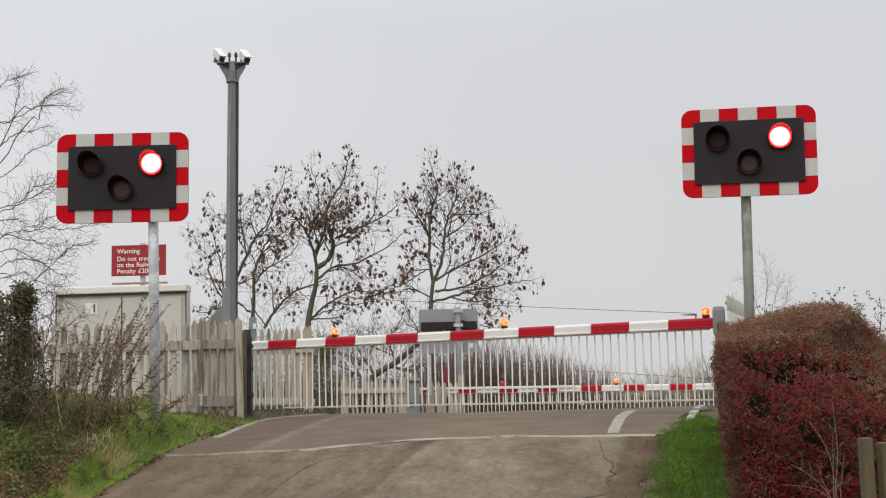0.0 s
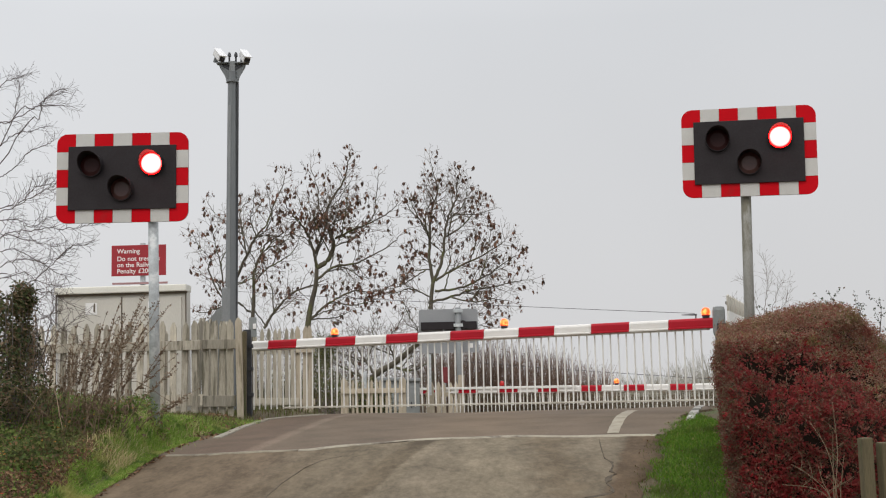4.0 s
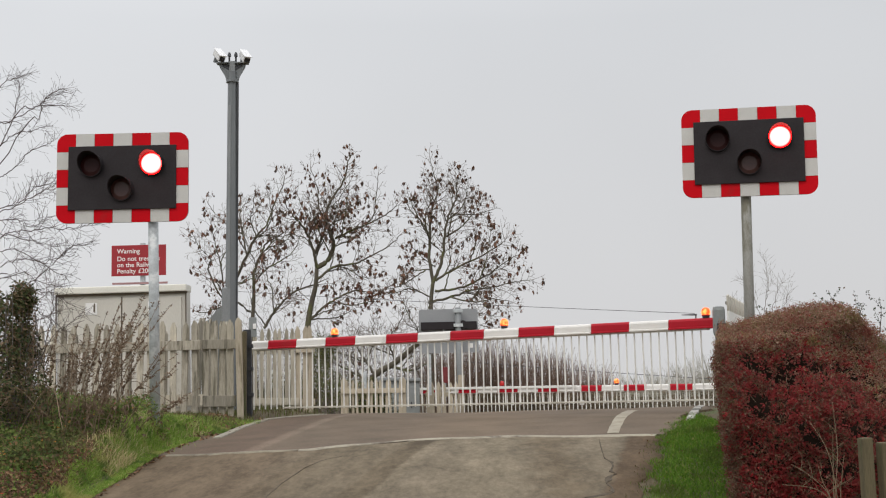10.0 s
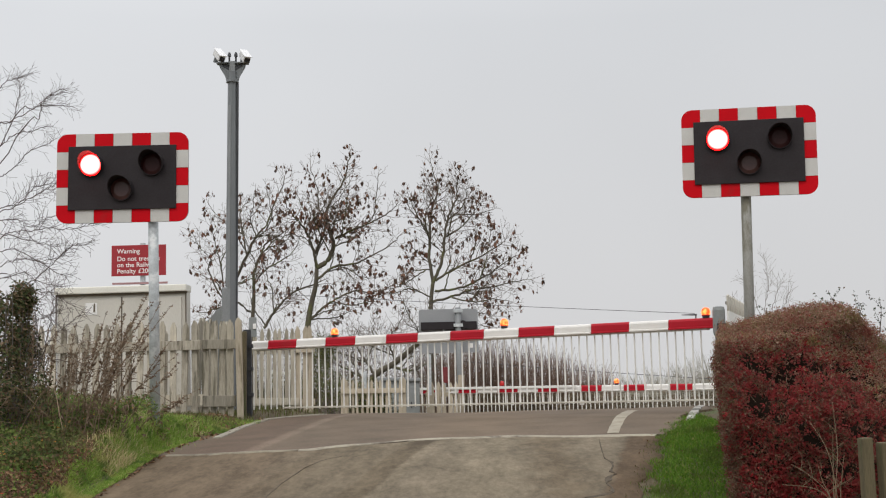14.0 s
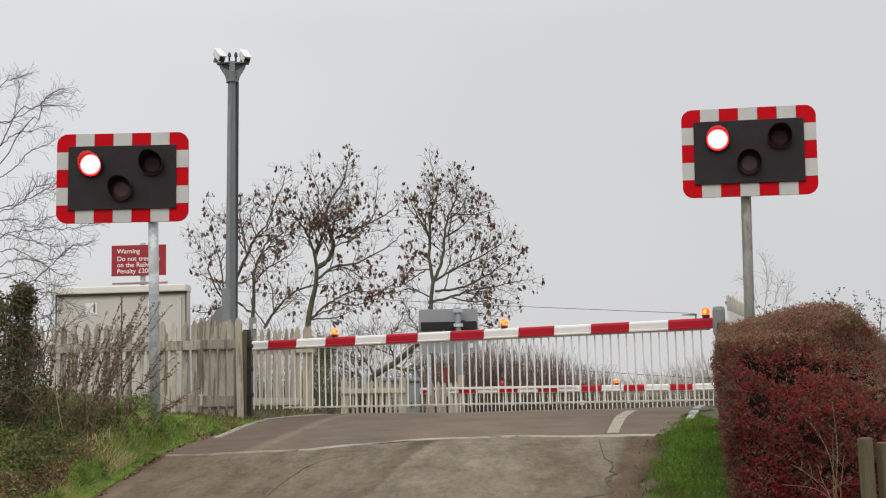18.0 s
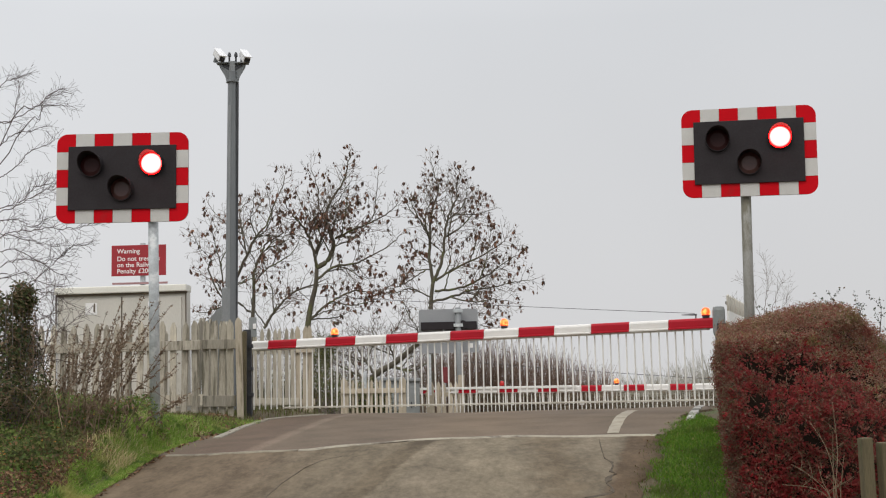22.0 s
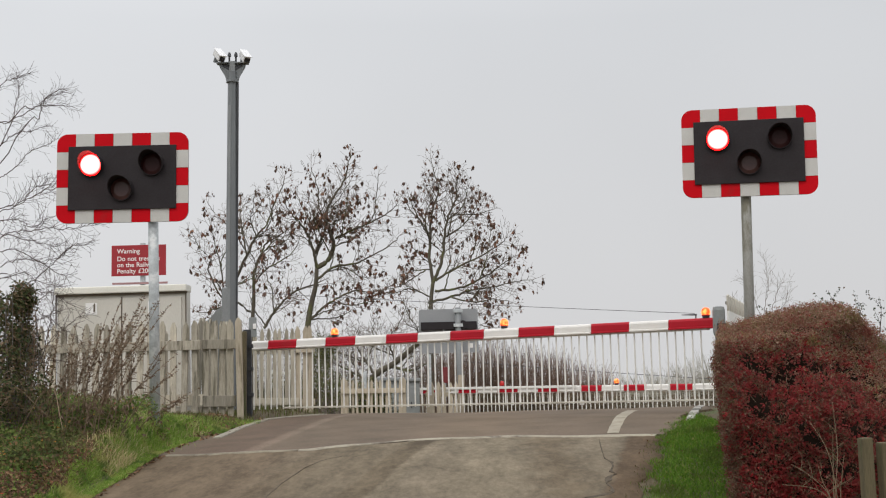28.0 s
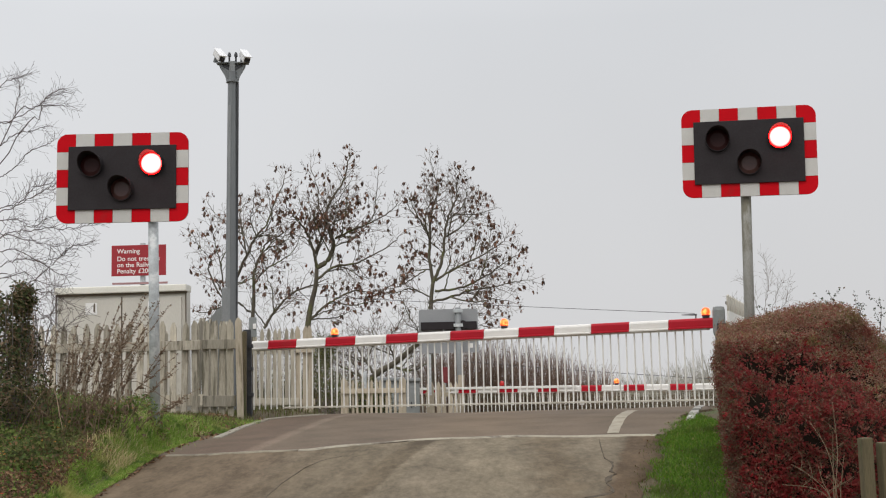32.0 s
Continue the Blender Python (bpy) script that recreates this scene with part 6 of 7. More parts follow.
# --- the clipped hedge with red berries ---
def hedge():
    rng = np.random.default_rng(61)
    ob = thing("berry_hedge", "clipped brown hedge dotted with red berries", "hedge", pose(3.0, 9.0, 0.8))
    x0, y0, y1 = 1.715, 7.45, 11.2
    zb = 0.36
    slant = 0.232

    def crown(x, y):
        # domed: rises away from the lane side and towards the back, and drops off again
        u = x - x0 - slant * (y - y0)
        f = soft_step((y - y0 - 0.05) / 1.2)
        back = np.interp(u, [-0.1, 0.0, 0.25, 0.52, 0.76, 0.92, 1.04, 1.17, 1.33, 1.8, 3.0], [1.87, 1.91, 1.965, 2.03, 2.07, 2.06, 1.96, 1.83, 1.68, 1.46, 1.3])
        front = np.interp(u, [-0.1, 0.0, 0.3, 0.9, 1.6, 3.0], [1.62, 1.68, 1.72, 1.72, 1.62, 1.45])
        return front + (back - front) * f + 0.018 * np.sin(5 * x + 3 * y) + 0.012 * np.sin(11 * y + 4 * x)

    def side_x(y, z):
        t = np.clip((z - 0.62) / 0.9, 0, 1)
        return x0 + 0.075 * (1 - t) + 0.01 * np.sin(6 * y + 5 * z) + 0.01 * np.sin(13 * z + 2) + 0.02 * soft_step((z - 1.65) / 0.35) + slant * (y - y0)

    def front_y(x, z):
        return y0 + 0.05 * np.sin(5 * x + 4 * z) + 0.035 * np.sin(13 * x - 9 * z) + 0.5 * soft_step((z - 1.25) / 0.6) + 0.35 * soft_step((x - 2.35) / 0.6) * soft_step((z - 0.95) / 0.8)

    def spread(n_front, n_side, n_top, depth):
        P, N = [], []
        x = rng.uniform(x0, 3.6, n_front)
        top = crown(x, y0 + 0.65 + 0.35 * soft_step((x - 2.35) / 0.6))
        z = zb + (top - zb) * rng.random(n_front)
        y = front_y(x, z)
        ok = x > side_x(y, z) - 0.02
        P.append(np.stack([x, y, z], 1)[ok])
        up = 0.15 + 1.1 * soft_step((z[ok] - 1.2) / 0.5) * (0.5 + 0.5 * soft_step((x[ok] - 2.2) / 0.5))
        N.append(np.stack([0 * up, 0 * up - 1.0, up], 1) / np.sqrt(1 + up * up)[:, None])
        y = rng.uniform(y0, y1, n_side)
        top = crown(x0 + 0.18 + slant * (y - y0), y)
        z = zb + (top - zb) * rng.random(n_side)
        y = np.maximum(y, front_y(side_x(y, z), z))
        x = side_x(y, z)
        P.append(np.stack([x, y, z], 1))
        N.append(np.tile([-1.0, -0.1, 0.15], (n_side, 1)))
        y = rng.uniform(y0 + 0.25, y1, n_top)
        x = rng.uniform(x0 + 0.1, 4.3, n_top) + slant * (y - y0)
        z = crown(x, y)
        ok = (x > side_x(y, z) - 0.02) & (y > front_y(x, z) - 0.05)
        P.append(np.stack([x, y, z], 1)[ok])
        N.append(np.tile([0, -0.2, 1.0], (ok.sum(), 1)))
        P, N = np.concatenate(P), np.concatenate(N)
        # hollows where the twigs stand apart and the shade shows
        hol = np.zeros(len(P))
        for hx, hz, rx, rz in ((2.14, 1.60, 0.25, 0.095), (1.98, 1.36, 0.10, 0.14), (2.40, 1.62, 0.16, 0.07), (2.62, 1.60, 0.16, 0.055), (2.25, 1.18, 0.09, 0.10), (2.62, 1.22, 0.16, 0.09), (1.92, 1.08, 0.05, 0.10), (2.42, 0.98, 0.12, 0.09), (2.9, 1.42, 0.14, 0.08)):
            hol = np.maximum(hol, np.exp(-((P[:, 0] - hx) / rx) ** 2 - ((P[:, 2] - hz) / rz) ** 2))
        hol += 0.35 * np.sin(P[:, 0] * 19 + 1.7) * np.sin(P[:, 2] * 23 + 0.6) + 0.2 * rng.normal(0, 1, len(P))
        keep = (hol < 0.45) | (P[:, 1] > y0 + 0.7) | (P[:, 0] < side_x(P[:, 1], P[:, 2]) + 0.13) | (rng.random(len(P)) < 0.10)
        P, N = P[keep], N[keep]
        lump = np.sin(P[:, 0] * 23 + 3 * np.sin(P[:, 2] * 9)) * np.sin(P[:, 2] * 27 + 2 * np.sin(P[:, 1] * 8 + P[:, 0] * 5)) * np.where(N[:, 2] > 0.5, 0.4, 1.0)
        return P - N * (depth * rng.random(len(P)) ** 2 - 0.016 * lump)[:, None] + rng.normal(0, 0.010, P.shape), N

    def sprays(p, n, count, loose):
        """Each sprig carries several leaves round its tip."""
        q = np.repeat(p, count, 0) + rng.normal(0, loose, (len(p) * count, 3))
        return q, np.repeat(n, count, 0)

    base = np.array([3.0, 9.0, 0.8])
    p, n = spread(12500, 8500, 17000, 0.07)
    # Upper sprigs take the lit tones, the lane side the shaded ones.
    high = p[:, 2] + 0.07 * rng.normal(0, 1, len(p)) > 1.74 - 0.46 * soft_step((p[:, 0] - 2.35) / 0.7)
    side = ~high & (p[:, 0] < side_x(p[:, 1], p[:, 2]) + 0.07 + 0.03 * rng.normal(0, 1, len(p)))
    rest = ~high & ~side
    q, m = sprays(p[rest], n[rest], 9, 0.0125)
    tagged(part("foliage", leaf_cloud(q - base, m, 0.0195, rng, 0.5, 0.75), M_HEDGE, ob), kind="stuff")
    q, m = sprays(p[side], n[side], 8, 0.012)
    tagged(part("side_growth", leaf_cloud(q - base, m, 0.017, rng, 0.5, 0.7), M_HEDGE_SIDE_SHADED, ob, "brown clipped side growth along the grass, darkened as if shaded"), kind="stuff")
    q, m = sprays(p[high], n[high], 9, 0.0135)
    tagged(part("clipped_top", leaf_cloud(q - base, m, 0.017, rng, 0.45, 0.7), M_HEDGE_TOP_LIT, ob, "clipped top growth, paler as if lit from above"), kind="stuff")
    p, n = spread(4200, 700, 900, 0.03)
    red = np.sin(p[:, 0] * 4.1 + 0.5) * np.sin(p[:, 2] * 5.3 + p[:, 1]) + 0.5 * np.sin(p[:, 2] * 9 + p[:, 0] * 6)
    keep = (red + rng.normal(0, 0.35, len(p)) > 0.0) & (p[:, 2] + 0.08 * rng.normal(0, 1, len(p)) < 1.84 - 0.28 * soft_step((p[:, 0] - 2.45) / 0.75)) & (rng.random(len(p)) < np.interp(p[:, 0], [1.7, 2.0, 2.3], [0.25, 0.6, 1.0]))
    q, m = sprays(p[keep], n[keep], 6, 0.008)
    tagged(part("berry_crop", leaf_cloud(q - base + m * 0.006, m, 0.0125, rng, 0.9, 0.5, 0.8), M_BERRY, ob, "clusters of small red berries"), kind="stuff")
    # near-black shell that stands for the shade inside the hedge
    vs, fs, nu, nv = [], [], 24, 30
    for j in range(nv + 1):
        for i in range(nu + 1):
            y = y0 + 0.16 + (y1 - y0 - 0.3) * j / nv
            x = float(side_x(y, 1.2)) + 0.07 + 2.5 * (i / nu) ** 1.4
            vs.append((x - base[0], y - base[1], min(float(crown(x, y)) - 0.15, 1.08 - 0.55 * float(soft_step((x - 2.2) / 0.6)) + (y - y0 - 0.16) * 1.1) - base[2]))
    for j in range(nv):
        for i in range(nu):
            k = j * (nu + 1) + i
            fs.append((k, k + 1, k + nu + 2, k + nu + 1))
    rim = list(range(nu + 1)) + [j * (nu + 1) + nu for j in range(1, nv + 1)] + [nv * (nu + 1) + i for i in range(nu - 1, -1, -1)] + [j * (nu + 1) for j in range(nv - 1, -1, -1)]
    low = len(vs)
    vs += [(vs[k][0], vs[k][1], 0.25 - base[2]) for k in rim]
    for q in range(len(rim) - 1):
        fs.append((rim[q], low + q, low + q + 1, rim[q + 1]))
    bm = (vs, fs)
    part("inner_shade", bm, M_HEDGE_CORE, ob, "near-black shell for the shade inside the hedge")
    r2 = random.Random(62)
    paths = []
    p, n = spread(1500, 500, 1800, 0.02)
    for q, m in zip(p, n):
        q = Vector(q - base)
        d = (Vector(m) * 0.6 + Vector((r2.gauss(0, 0.6), r2.gauss(0, 0.4), r2.uniform(0.1, 0.9)))).normalized()
        ln = r2.uniform(0.02, 0.07)
        paths.append(([(q - d * ln, 0.0016), (q, 0.0013), (q + d * ln * 0.6, 0.0008)], 3))
    tagged(part("twig_fringe", tubes(paths), M_DEAD, ob), kind="stuff")
    return ob


hedge()


def hedge_sprig(at, h, seed, label, lean):
    rng = random.Random(seed)
    ob = thing("hedge_sprig", label, "sprig", pose(*at))
    paths = []
    sprout(rng, Vector((0, 0, -0.15)), Vector((lean, 0, 1)), h + 0.15, 0.005, 1, paths, 0.05, 0.12, 0.06, 0.5)
    part("stem", tubes(paths), M_TWIG_DARK, ob)
    nr = np.random.default_rng(seed)
    pl = np.array([[*(p + Vector((nr.normal(0, 0.009), nr.normal(0, 0.009), nr.normal(0, 0.009))))] for pts, _ in paths for p, r in pts[1:] for _ in range(7)])
    part("foliage", leaf_cloud(pl, np.tile([0, -1.0, 0.4], (len(pl), 1)), 0.016, nr, 0.6, 0.8), M_IVY, ob)
    SWAY.append((ob.children[0], 0.3, 1.7, rng.uniform(0, 6)))


hedge_sprig((2.906, 8.700, 2.040), 0.15, 71, "dark leafy sprig standing out of the hedge top", -0.1)
hedge_sprig((2.961, 8.700, 1.981), 0.12, 72, "dark leafy sprig standing out of the hedge top", 0.4)
hedge_sprig((3.076, 8.500, 1.845), 0.26, 73, "tall thin sprig standing out of the hedge", 0.15)
hedge_sprig((3.093, 8.700, 1.904), 0.10, 74, "short leafy sprig standing out of the hedge", -0.2)
hedge_sprig((2.713, 9.800, 2.117), 0.04, 75, "dark leafy sprig at the hedge edge", 0.1)


def hedge_posts():
    for w, a, s in ((0.064, (2.347, 6.700, 1.197), 1), (0.064, (2.449, 6.700, 1.170), 2)):
        ob = thing("fence_post", "squared mossy wooden post in front of the hedge", "post", pose(a[0], a[1], 0.55, 0, -0.8, 8 * s), "hedge posts")
        part("post_shaft", a_box((w, w, a[2] - 0.55), (0, 0, (a[2] - 0.55) / 2), None, 0.008), M_WOOD_GREEN, ob)


hedge_posts()


def dead_stems():
    """Bleached stems that lean before the hedge."""
    rng = random.Random(81)
    for i, (a, b, c) in enumerate((((2.252, 7.000, 0.846), (2.296, 7.050, 1.102), (2.298, 7.100, 1.390)), ((2.265, 7.000, 0.846), (2.224, 7.000, 1.105), (2.155, 7.100, 1.283)), ((2.194, 6.900, 0.849), (2.072, 6.900, 0.985), (2.006, 7.000, 1.037)),
                                     ((2.285, 7.000, 0.845), (2.299, 7.000, 0.974), (2.318, 7.000, 1.088)), ((2.192, 6.900, 0.824), (2.100, 6.900, 0.905), (1.923, 6.900, 0.930)), ((2.246, 7.000, 0.846), (2.250, 7.000, 1.040), (2.259, 7.000, 1.219)), ((2.257, 7.100, 0.821), (2.213, 7.100, 0.936), (2.194, 7.100, 1.018)))):
        ob = thing("dead_stem", "thin bleached dead stem before the hedge", "stem", pose(a[0], a[1], 0.6), "dead stems")
        pts = smooth_path([(a[0] + 0.01, a[1], 0.6), a, b, c], 5)
        part("stalk", tubes([([(p - Vector((a[0], a[1], 0.6)), 0.0030 - 0.0019 * k / len(pts)) for k, p in enumerate(pts)], 5)]), M_BLEACHED, ob)
        for q in (0.45, 0.65, 0.8):
            p = pts[int(q * (len(pts) - 1))] - Vector((a[0], a[1], 0.6))
            e = p + Vector((rng.gauss(0, 0.05), rng.gauss(-0.02, 0.02), rng.uniform(0.04, 0.11)))
            part("side_stalk", tubes([([(p, 0.0016), (p.lerp(e, 0.5) + Vector((0.006, 0, 0)), 0.0013), (e, 0.0008)], 4)]), M_BLEACHED, ob)


dead_stems()


# --- weeds, brambles and grass on the verges ---
def dry_weed(at, h, lean, seed):
    """Dead mugwort: a stem with a few spikes, each knobbed with shrivelled leaves and seed."""
    rng = random.Random(seed)
    at, h = (at[0], at[1], at[2] - 0.18), h + 0.18
    ob = thing("dry_weed", "tall dead brown weed with feathery seed heads", "weed", pose(*at), "dead weeds on the bank")
    stem = [(Vector(((lean + 0.04) * h * (k / 8) ** 1.3 + rng.gauss(0, 0.007), rng.gauss(0, 0.007), h * k / 8)), 0.0050 * (1 - 0.7 * k / 8)) for k in range(9)]
    st = part("stalk", tubes([(stem, 5)]), M_DEAD, ob)
    spikes = [[p for p, r in stem[4:]]]
    paths, vs, fs = [], [], []

    def leaf(c, d, ln, w):
        u = d.orthogonal().normalized()
        u.rotate(Matrix.Rotation(rng.uniform(0, 6.28), 3, d))
        bend = d.cross(u) * (ln * rng.uniform(-0.3, 0.3))
        k = len(vs)
        vs.extend([c, c + d * (ln * 0.45) + u * w + bend, c + d * ln - Vector((0, 0, ln * 0.15)), c + d * (ln * 0.45) - u * w + bend])
        fs.append((k, k + 1, k + 2, k + 3))

    for _ in range(rng.randint(1, 3)):
        k = rng.randint(2, 5)
        p = stem[k][0]
        d = Vector((lean * 1.5 + rng.gauss(0.10, 0.12), rng.gauss(0, 0.15), 1.0)).normalized()
        ln = h * rng.uniform(0.35, 0.60)
        way = [p + d * (ln * i / 4) + Vector((lean * 0.12 * ln * i / 4 + rng.gauss(0, 0.006), 0, rng.gauss(0, 0.004))) for i in range(5)]
        paths.append(([(q, 0.0030 * (1 - 0.15 * i)) for i, q in enumerate(way)], 4))
        spikes.append(way)
    for way in spikes:
        total = sum((way[i + 1] - way[i]).length for i in range(len(way) - 1))
        n = int(total / 0.016)
        for k in range(n):
            t = (k + rng.random()) / n
            i = min(int(t * (len(way) - 1)), len(way) - 2)
            d = (way[i + 1] - way[i]).normalized()
            c = way[i].lerp(way[i + 1], t * (len(way) - 1) - i)
            if rng.random() < 0.22:
                continue
            for _ in range(rng.randint(2, 4)):
                side = Vector((rng.gauss(0, 0.5), rng.gauss(0, 0.5), rng.gauss(0, 0.3)))
                leaf(c, (d * rng.uniform(0.3, 1.1) + side).normalized(), rng.uniform(0.022, 0.066) * (1.25 - 0.75 * t), rng.uniform(0.0032, 0.0066))
    for k in range(2, 5):
        for _ in range(2):
            p = stem[k][0].lerp(stem[k - 1][0], rng.random())
            e = p + Vector((rng.gauss(0.01, 0.07), rng.gauss(0, 0.05), rng.uniform(-0.08, 0.05)))
            paths.append(([(p, 0.0022), (p.lerp(e, 0.5) + Vector((0, 0, 0.012)), 0.0018), (e, 0.001)], 3))
            for _ in range(3):
                leaf(e, Vector((rng.gauss(0, 0.5), rng.gauss(0, 0.5), -0.9)).normalized(), rng.uniform(0.03, 0.06), rng.uniform(0.006, 0.011))
    tagged(part("side_growth", tubes(paths), M_DEAD, st), kind="stuff")
    tagged(part("seed_plume", (vs, fs), M_SEED, st), kind="stuff")
    SWAY.append((st, 0.75, rng.uniform(1.1, 2.0), rng.uniform(0, 6.28)))


for i, (at, h, lean) in enumerate((
        ((-3.109, 10.300, 1.330), 0.98, 0.22), ((-3.006, 10.200, 1.331), 1.00, 0.30), ((-3.188, 10.400, 1.330), 0.80, 0.14), ((-2.938, 10.300, 1.328), 0.98, 0.36),
        ((-3.215, 10.100, 1.336), 0.78, 0.06), ((-3.245, 10.300, 1.333), 0.70, 0.16), ((-3.416, 10.200, 1.337), 0.72, 0.05), ((-3.532, 10.400, 1.335), 0.75, 0.02),
        ((-2.896, 10.500, 1.308), 0.62, 0.50), ((-2.856, 10.500, 1.308), 0.46, 0.75), ((-3.159, 10.600, 1.325), 0.85, 0.20), ((-3.551, 10.200, 1.339), 0.7, -0.02),
        ((-2.748, 10.600, 1.343), 0.20, 1.4), ((-3.268, 10.500, 1.329), 0.9, 0.22), ((-3.031, 10.400, 1.327), 0.88, 0.18), ((-3.088, 10.200, 1.332), 0.66, 0.32),
        ((-2.946, 10.500, 1.324), 0.72, 0.30), ((-3.385, 10.400, 1.333), 0.62, 0.12), ((-3.119, 10.500, 1.326), 0.94, 0.34))):
    dry_weed(at, h, lean, 90 + i)


def scatter(rng, n, xr, yr, keep):
    x, y = rng.uniform(*xr, n), rng.uniform(*yr, n)
    k = keep(x, y)
    x, y = x[k], y[k]
    return np.stack([x, y, land(x, y)], 1)


def off_left(x, y):
    return np.interp(y, EDGE_Y, EDGE_L) - x


def off_right(x, y):
    return x - np.interp(y, EDGE_Y, EDGE_R)


def verge_plants():
    rng = np.random.default_rng(101)
    p = scatter(rng, 60000, (-3.7, -2.0), (6.3, 15.2), lambda x, y: (off_left(x, y) > -0.03 + 0.07 * np.sin(5 * y)) & (off_left(x, y) < np.interp(y, [7, 9.4, 10.4, 11, 13, 15], [0.10, 0.13, 0.26, 0.45, 0.65, 0.2]) + 0.1 * np.sin(3 * y)))
    tagged(part("grass", blades(p, 0.044, 0.0042, rng, 1.0), M_GRASS, None, "rough bright green and straw grass on the bank"), category="grass", kind="stuff")
    p = scatter(rng, 70000, (-2.95, -2.0), (6.0, 14.6), lambda x, y: (off_left(x, y) > -0.02 + 0.05 * np.sin(5 * y)) & (off_left(x, y) < np.interp(y, [7, 9.4, 10.4, 11], [0.10, 0.12, 0.22, 0.30]) + 0.03 * np.sin(6 * y)))
    tagged(part("grass", blades(p, 0.044, 0.0042, rng, 1.0), M_GRASS, None, "dense short grass on the steep lane side of the bank"), category="grass", kind="stuff")
    p = scatter(rng, 7000, (-4.4, -2.5), (9.4, 13.8), lambda x, y: (off_left(x, y) > 0.05) & (off_left(x, y) < 0.65) & (np.sin(4 * x + 2.2 * y) > -0.2))
    tagged(part("grass", blades(p, 0.085, 0.0035, rng, 0.8), M_GRASS, None, "longer tufts of grass below the fence"), category="grass", kind="stuff")
    y = rng.uniform(8.3, 12.6, 60000)
    x = np.interp(y, EDGE_Y, EDGE_L) + 0.07 - rng.random(60000) * (0.07 + np.interp(y, [8.3, 9.5, 10.3, 12.6], [0.13, 0.14, 0.22, 0.24]) + 0.03 * np.sin(7 * y))
    p = np.stack([x, y, land(x, y)], 1)
    tagged(part("grass", blades(p, 0.038, 0.0042, rng, 1.0), M_GRASS, None, "thick green grass on the steep face of the bank"), category="grass", kind="stuff")
    x, y = rng.normal(-2.84, 0.09, 420), rng.uniform(11.3, 11.9, 420)
    p = np.stack([x, y, land(x, y)], 1)
    tagged(part("grass", blades(p, 0.13, 0.003, rng, 0.7), M_GRASS, None, "long grass at the foot of the signal pole"), category="grass", kind="stuff")
    p = scatter(rng, 9000, (-3.6, -2.4), (11.0, 15.0), lambda x, y: (off_left(x, y) > np.interp(y, [11, 13, 14.5], [0.30, 0.16, 0.05])) & (off_left(x, y) < 0.9) & (np.sin(5 * x + 3 * y) + np.sin(11 * x - 4 * y) > -0.7))
    tagged(part("grass", blades(p, 0.08, 0.0035, rng, 0.9), M_DRY_GRASS, None, "dry brown grass at the foot of the fence"), category="grass", kind="stuff")
    p = scatter(rng, 30000, (-3.6, -2.3), (11.0, 14.9), lambda x, y: (off_left(x, y) > 0.03 + 0.04 * np.sin(6 * y)) & (off_left(x, y) < np.interp(y, [11, 13, 14.9], [0.55, 0.45, 0.25])))
    tagged(part("grass", blades(p, 0.055, 0.0042, rng, 0.9), M_GRASS, None, "fresh green grass beside the crossing kerb"), category="grass", kind="stuff")
    tufts = []
    for cx, cy, n in ((-2.76, 9.95, 200), (-2.71, 10.15, 900), (-2.72, 10.4, 700), (-2.82, 10.9, 140), (-2.95, 11.6, 300), (-2.56, 10.95, 200), (-2.62, 12.8, 240), (-2.68, 10.35, 320), (-2.62, 12.3, 160)):
        x, y = rng.normal(cx, 0.09, n), rng.normal(cy, 0.16, n)
        tufts.append(np.stack([x, y, land(x, y)], 1))
    p = np.concatenate(tufts)
    p = p[off_left(p[:, 0], p[:, 1]) > 0.02]
    tagged(part("straw_grass", blades(p, 0.10, 0.0034, rng, 1.1), M_STRAW, None, "bleached straw-coloured grass tuft on the bank"), category="grass", kind="stuff")
    lawn = lambda x, y: (off_right(x, y) > np.interp(y, [10.4, 11.0, 12.6, 13.2], [0.0, -0.10, -0.10, -0.03]) + 0.16 * rng.random(len(x)) ** 2 + 0.03 * np.sin(4 * y + 1) + 0.04 * np.sin(11 * y)) & (off_right(x, y) < 1.4) & (x < 1.80 + 0.232 * np.clip(y - 7.45, -9, 3.7))
    p = scatter(rng, 120000, (0.9, 3.6), (6.4, 14.6), lawn)
    tagged(part("grass", blades(p, 0.042, 0.0028, rng, 1.1), M_GRASS_R, None, "short green grass between lane and hedge"), category="grass", kind="stuff")
    p = scatter(rng, 46000, (0.9, 3.6), (6.4, 14.6), lambda x, y: lawn(x, y) & (np.sin(3 * x + 5 * y) + np.sin(7 * x - 4 * y) > -0.6))
    p[:, 2] += 0.012 + 0.02 * rng.random(len(p))
    tagged(part("clover", leaf_cloud(p, np.tile([0, -0.3, 1.0], (len(p), 1)), 0.0125, rng, 0.8, 0.6), M_CLOVER, None, "low clover leaves in the grass beside the hedge"), category="clover", kind="stuff")
    p = scatter(rng, 16000, (0.8, 3.2), (6.4, 13.6), lambda x, y: (off_right(x, y) > -0.16 + 0.1 * rng.random(len(x))) & (off_right(x, y) < 0.28 * rng.random(len(x))))
    tagged(part("grass", blades(p, 0.028, 0.003, rng, 0.9), M_DRY_GRASS, None, "thin worn grass at the muddy lane edge"), category="grass", kind="stuff")
    p = scatter(rng, 2600, (-3.2, -1.2), (14.8, 18.2), lambda x, y: (off_left(x, y) > 0.12) & (off_left(x, y) < 0.8))
    tagged(part("grass", blades(p, 0.09, 0.004, rng), M_DRY_GRASS, None, "dull grass at the foot of the fences by the crossing"), category="grass", kind="stuff")
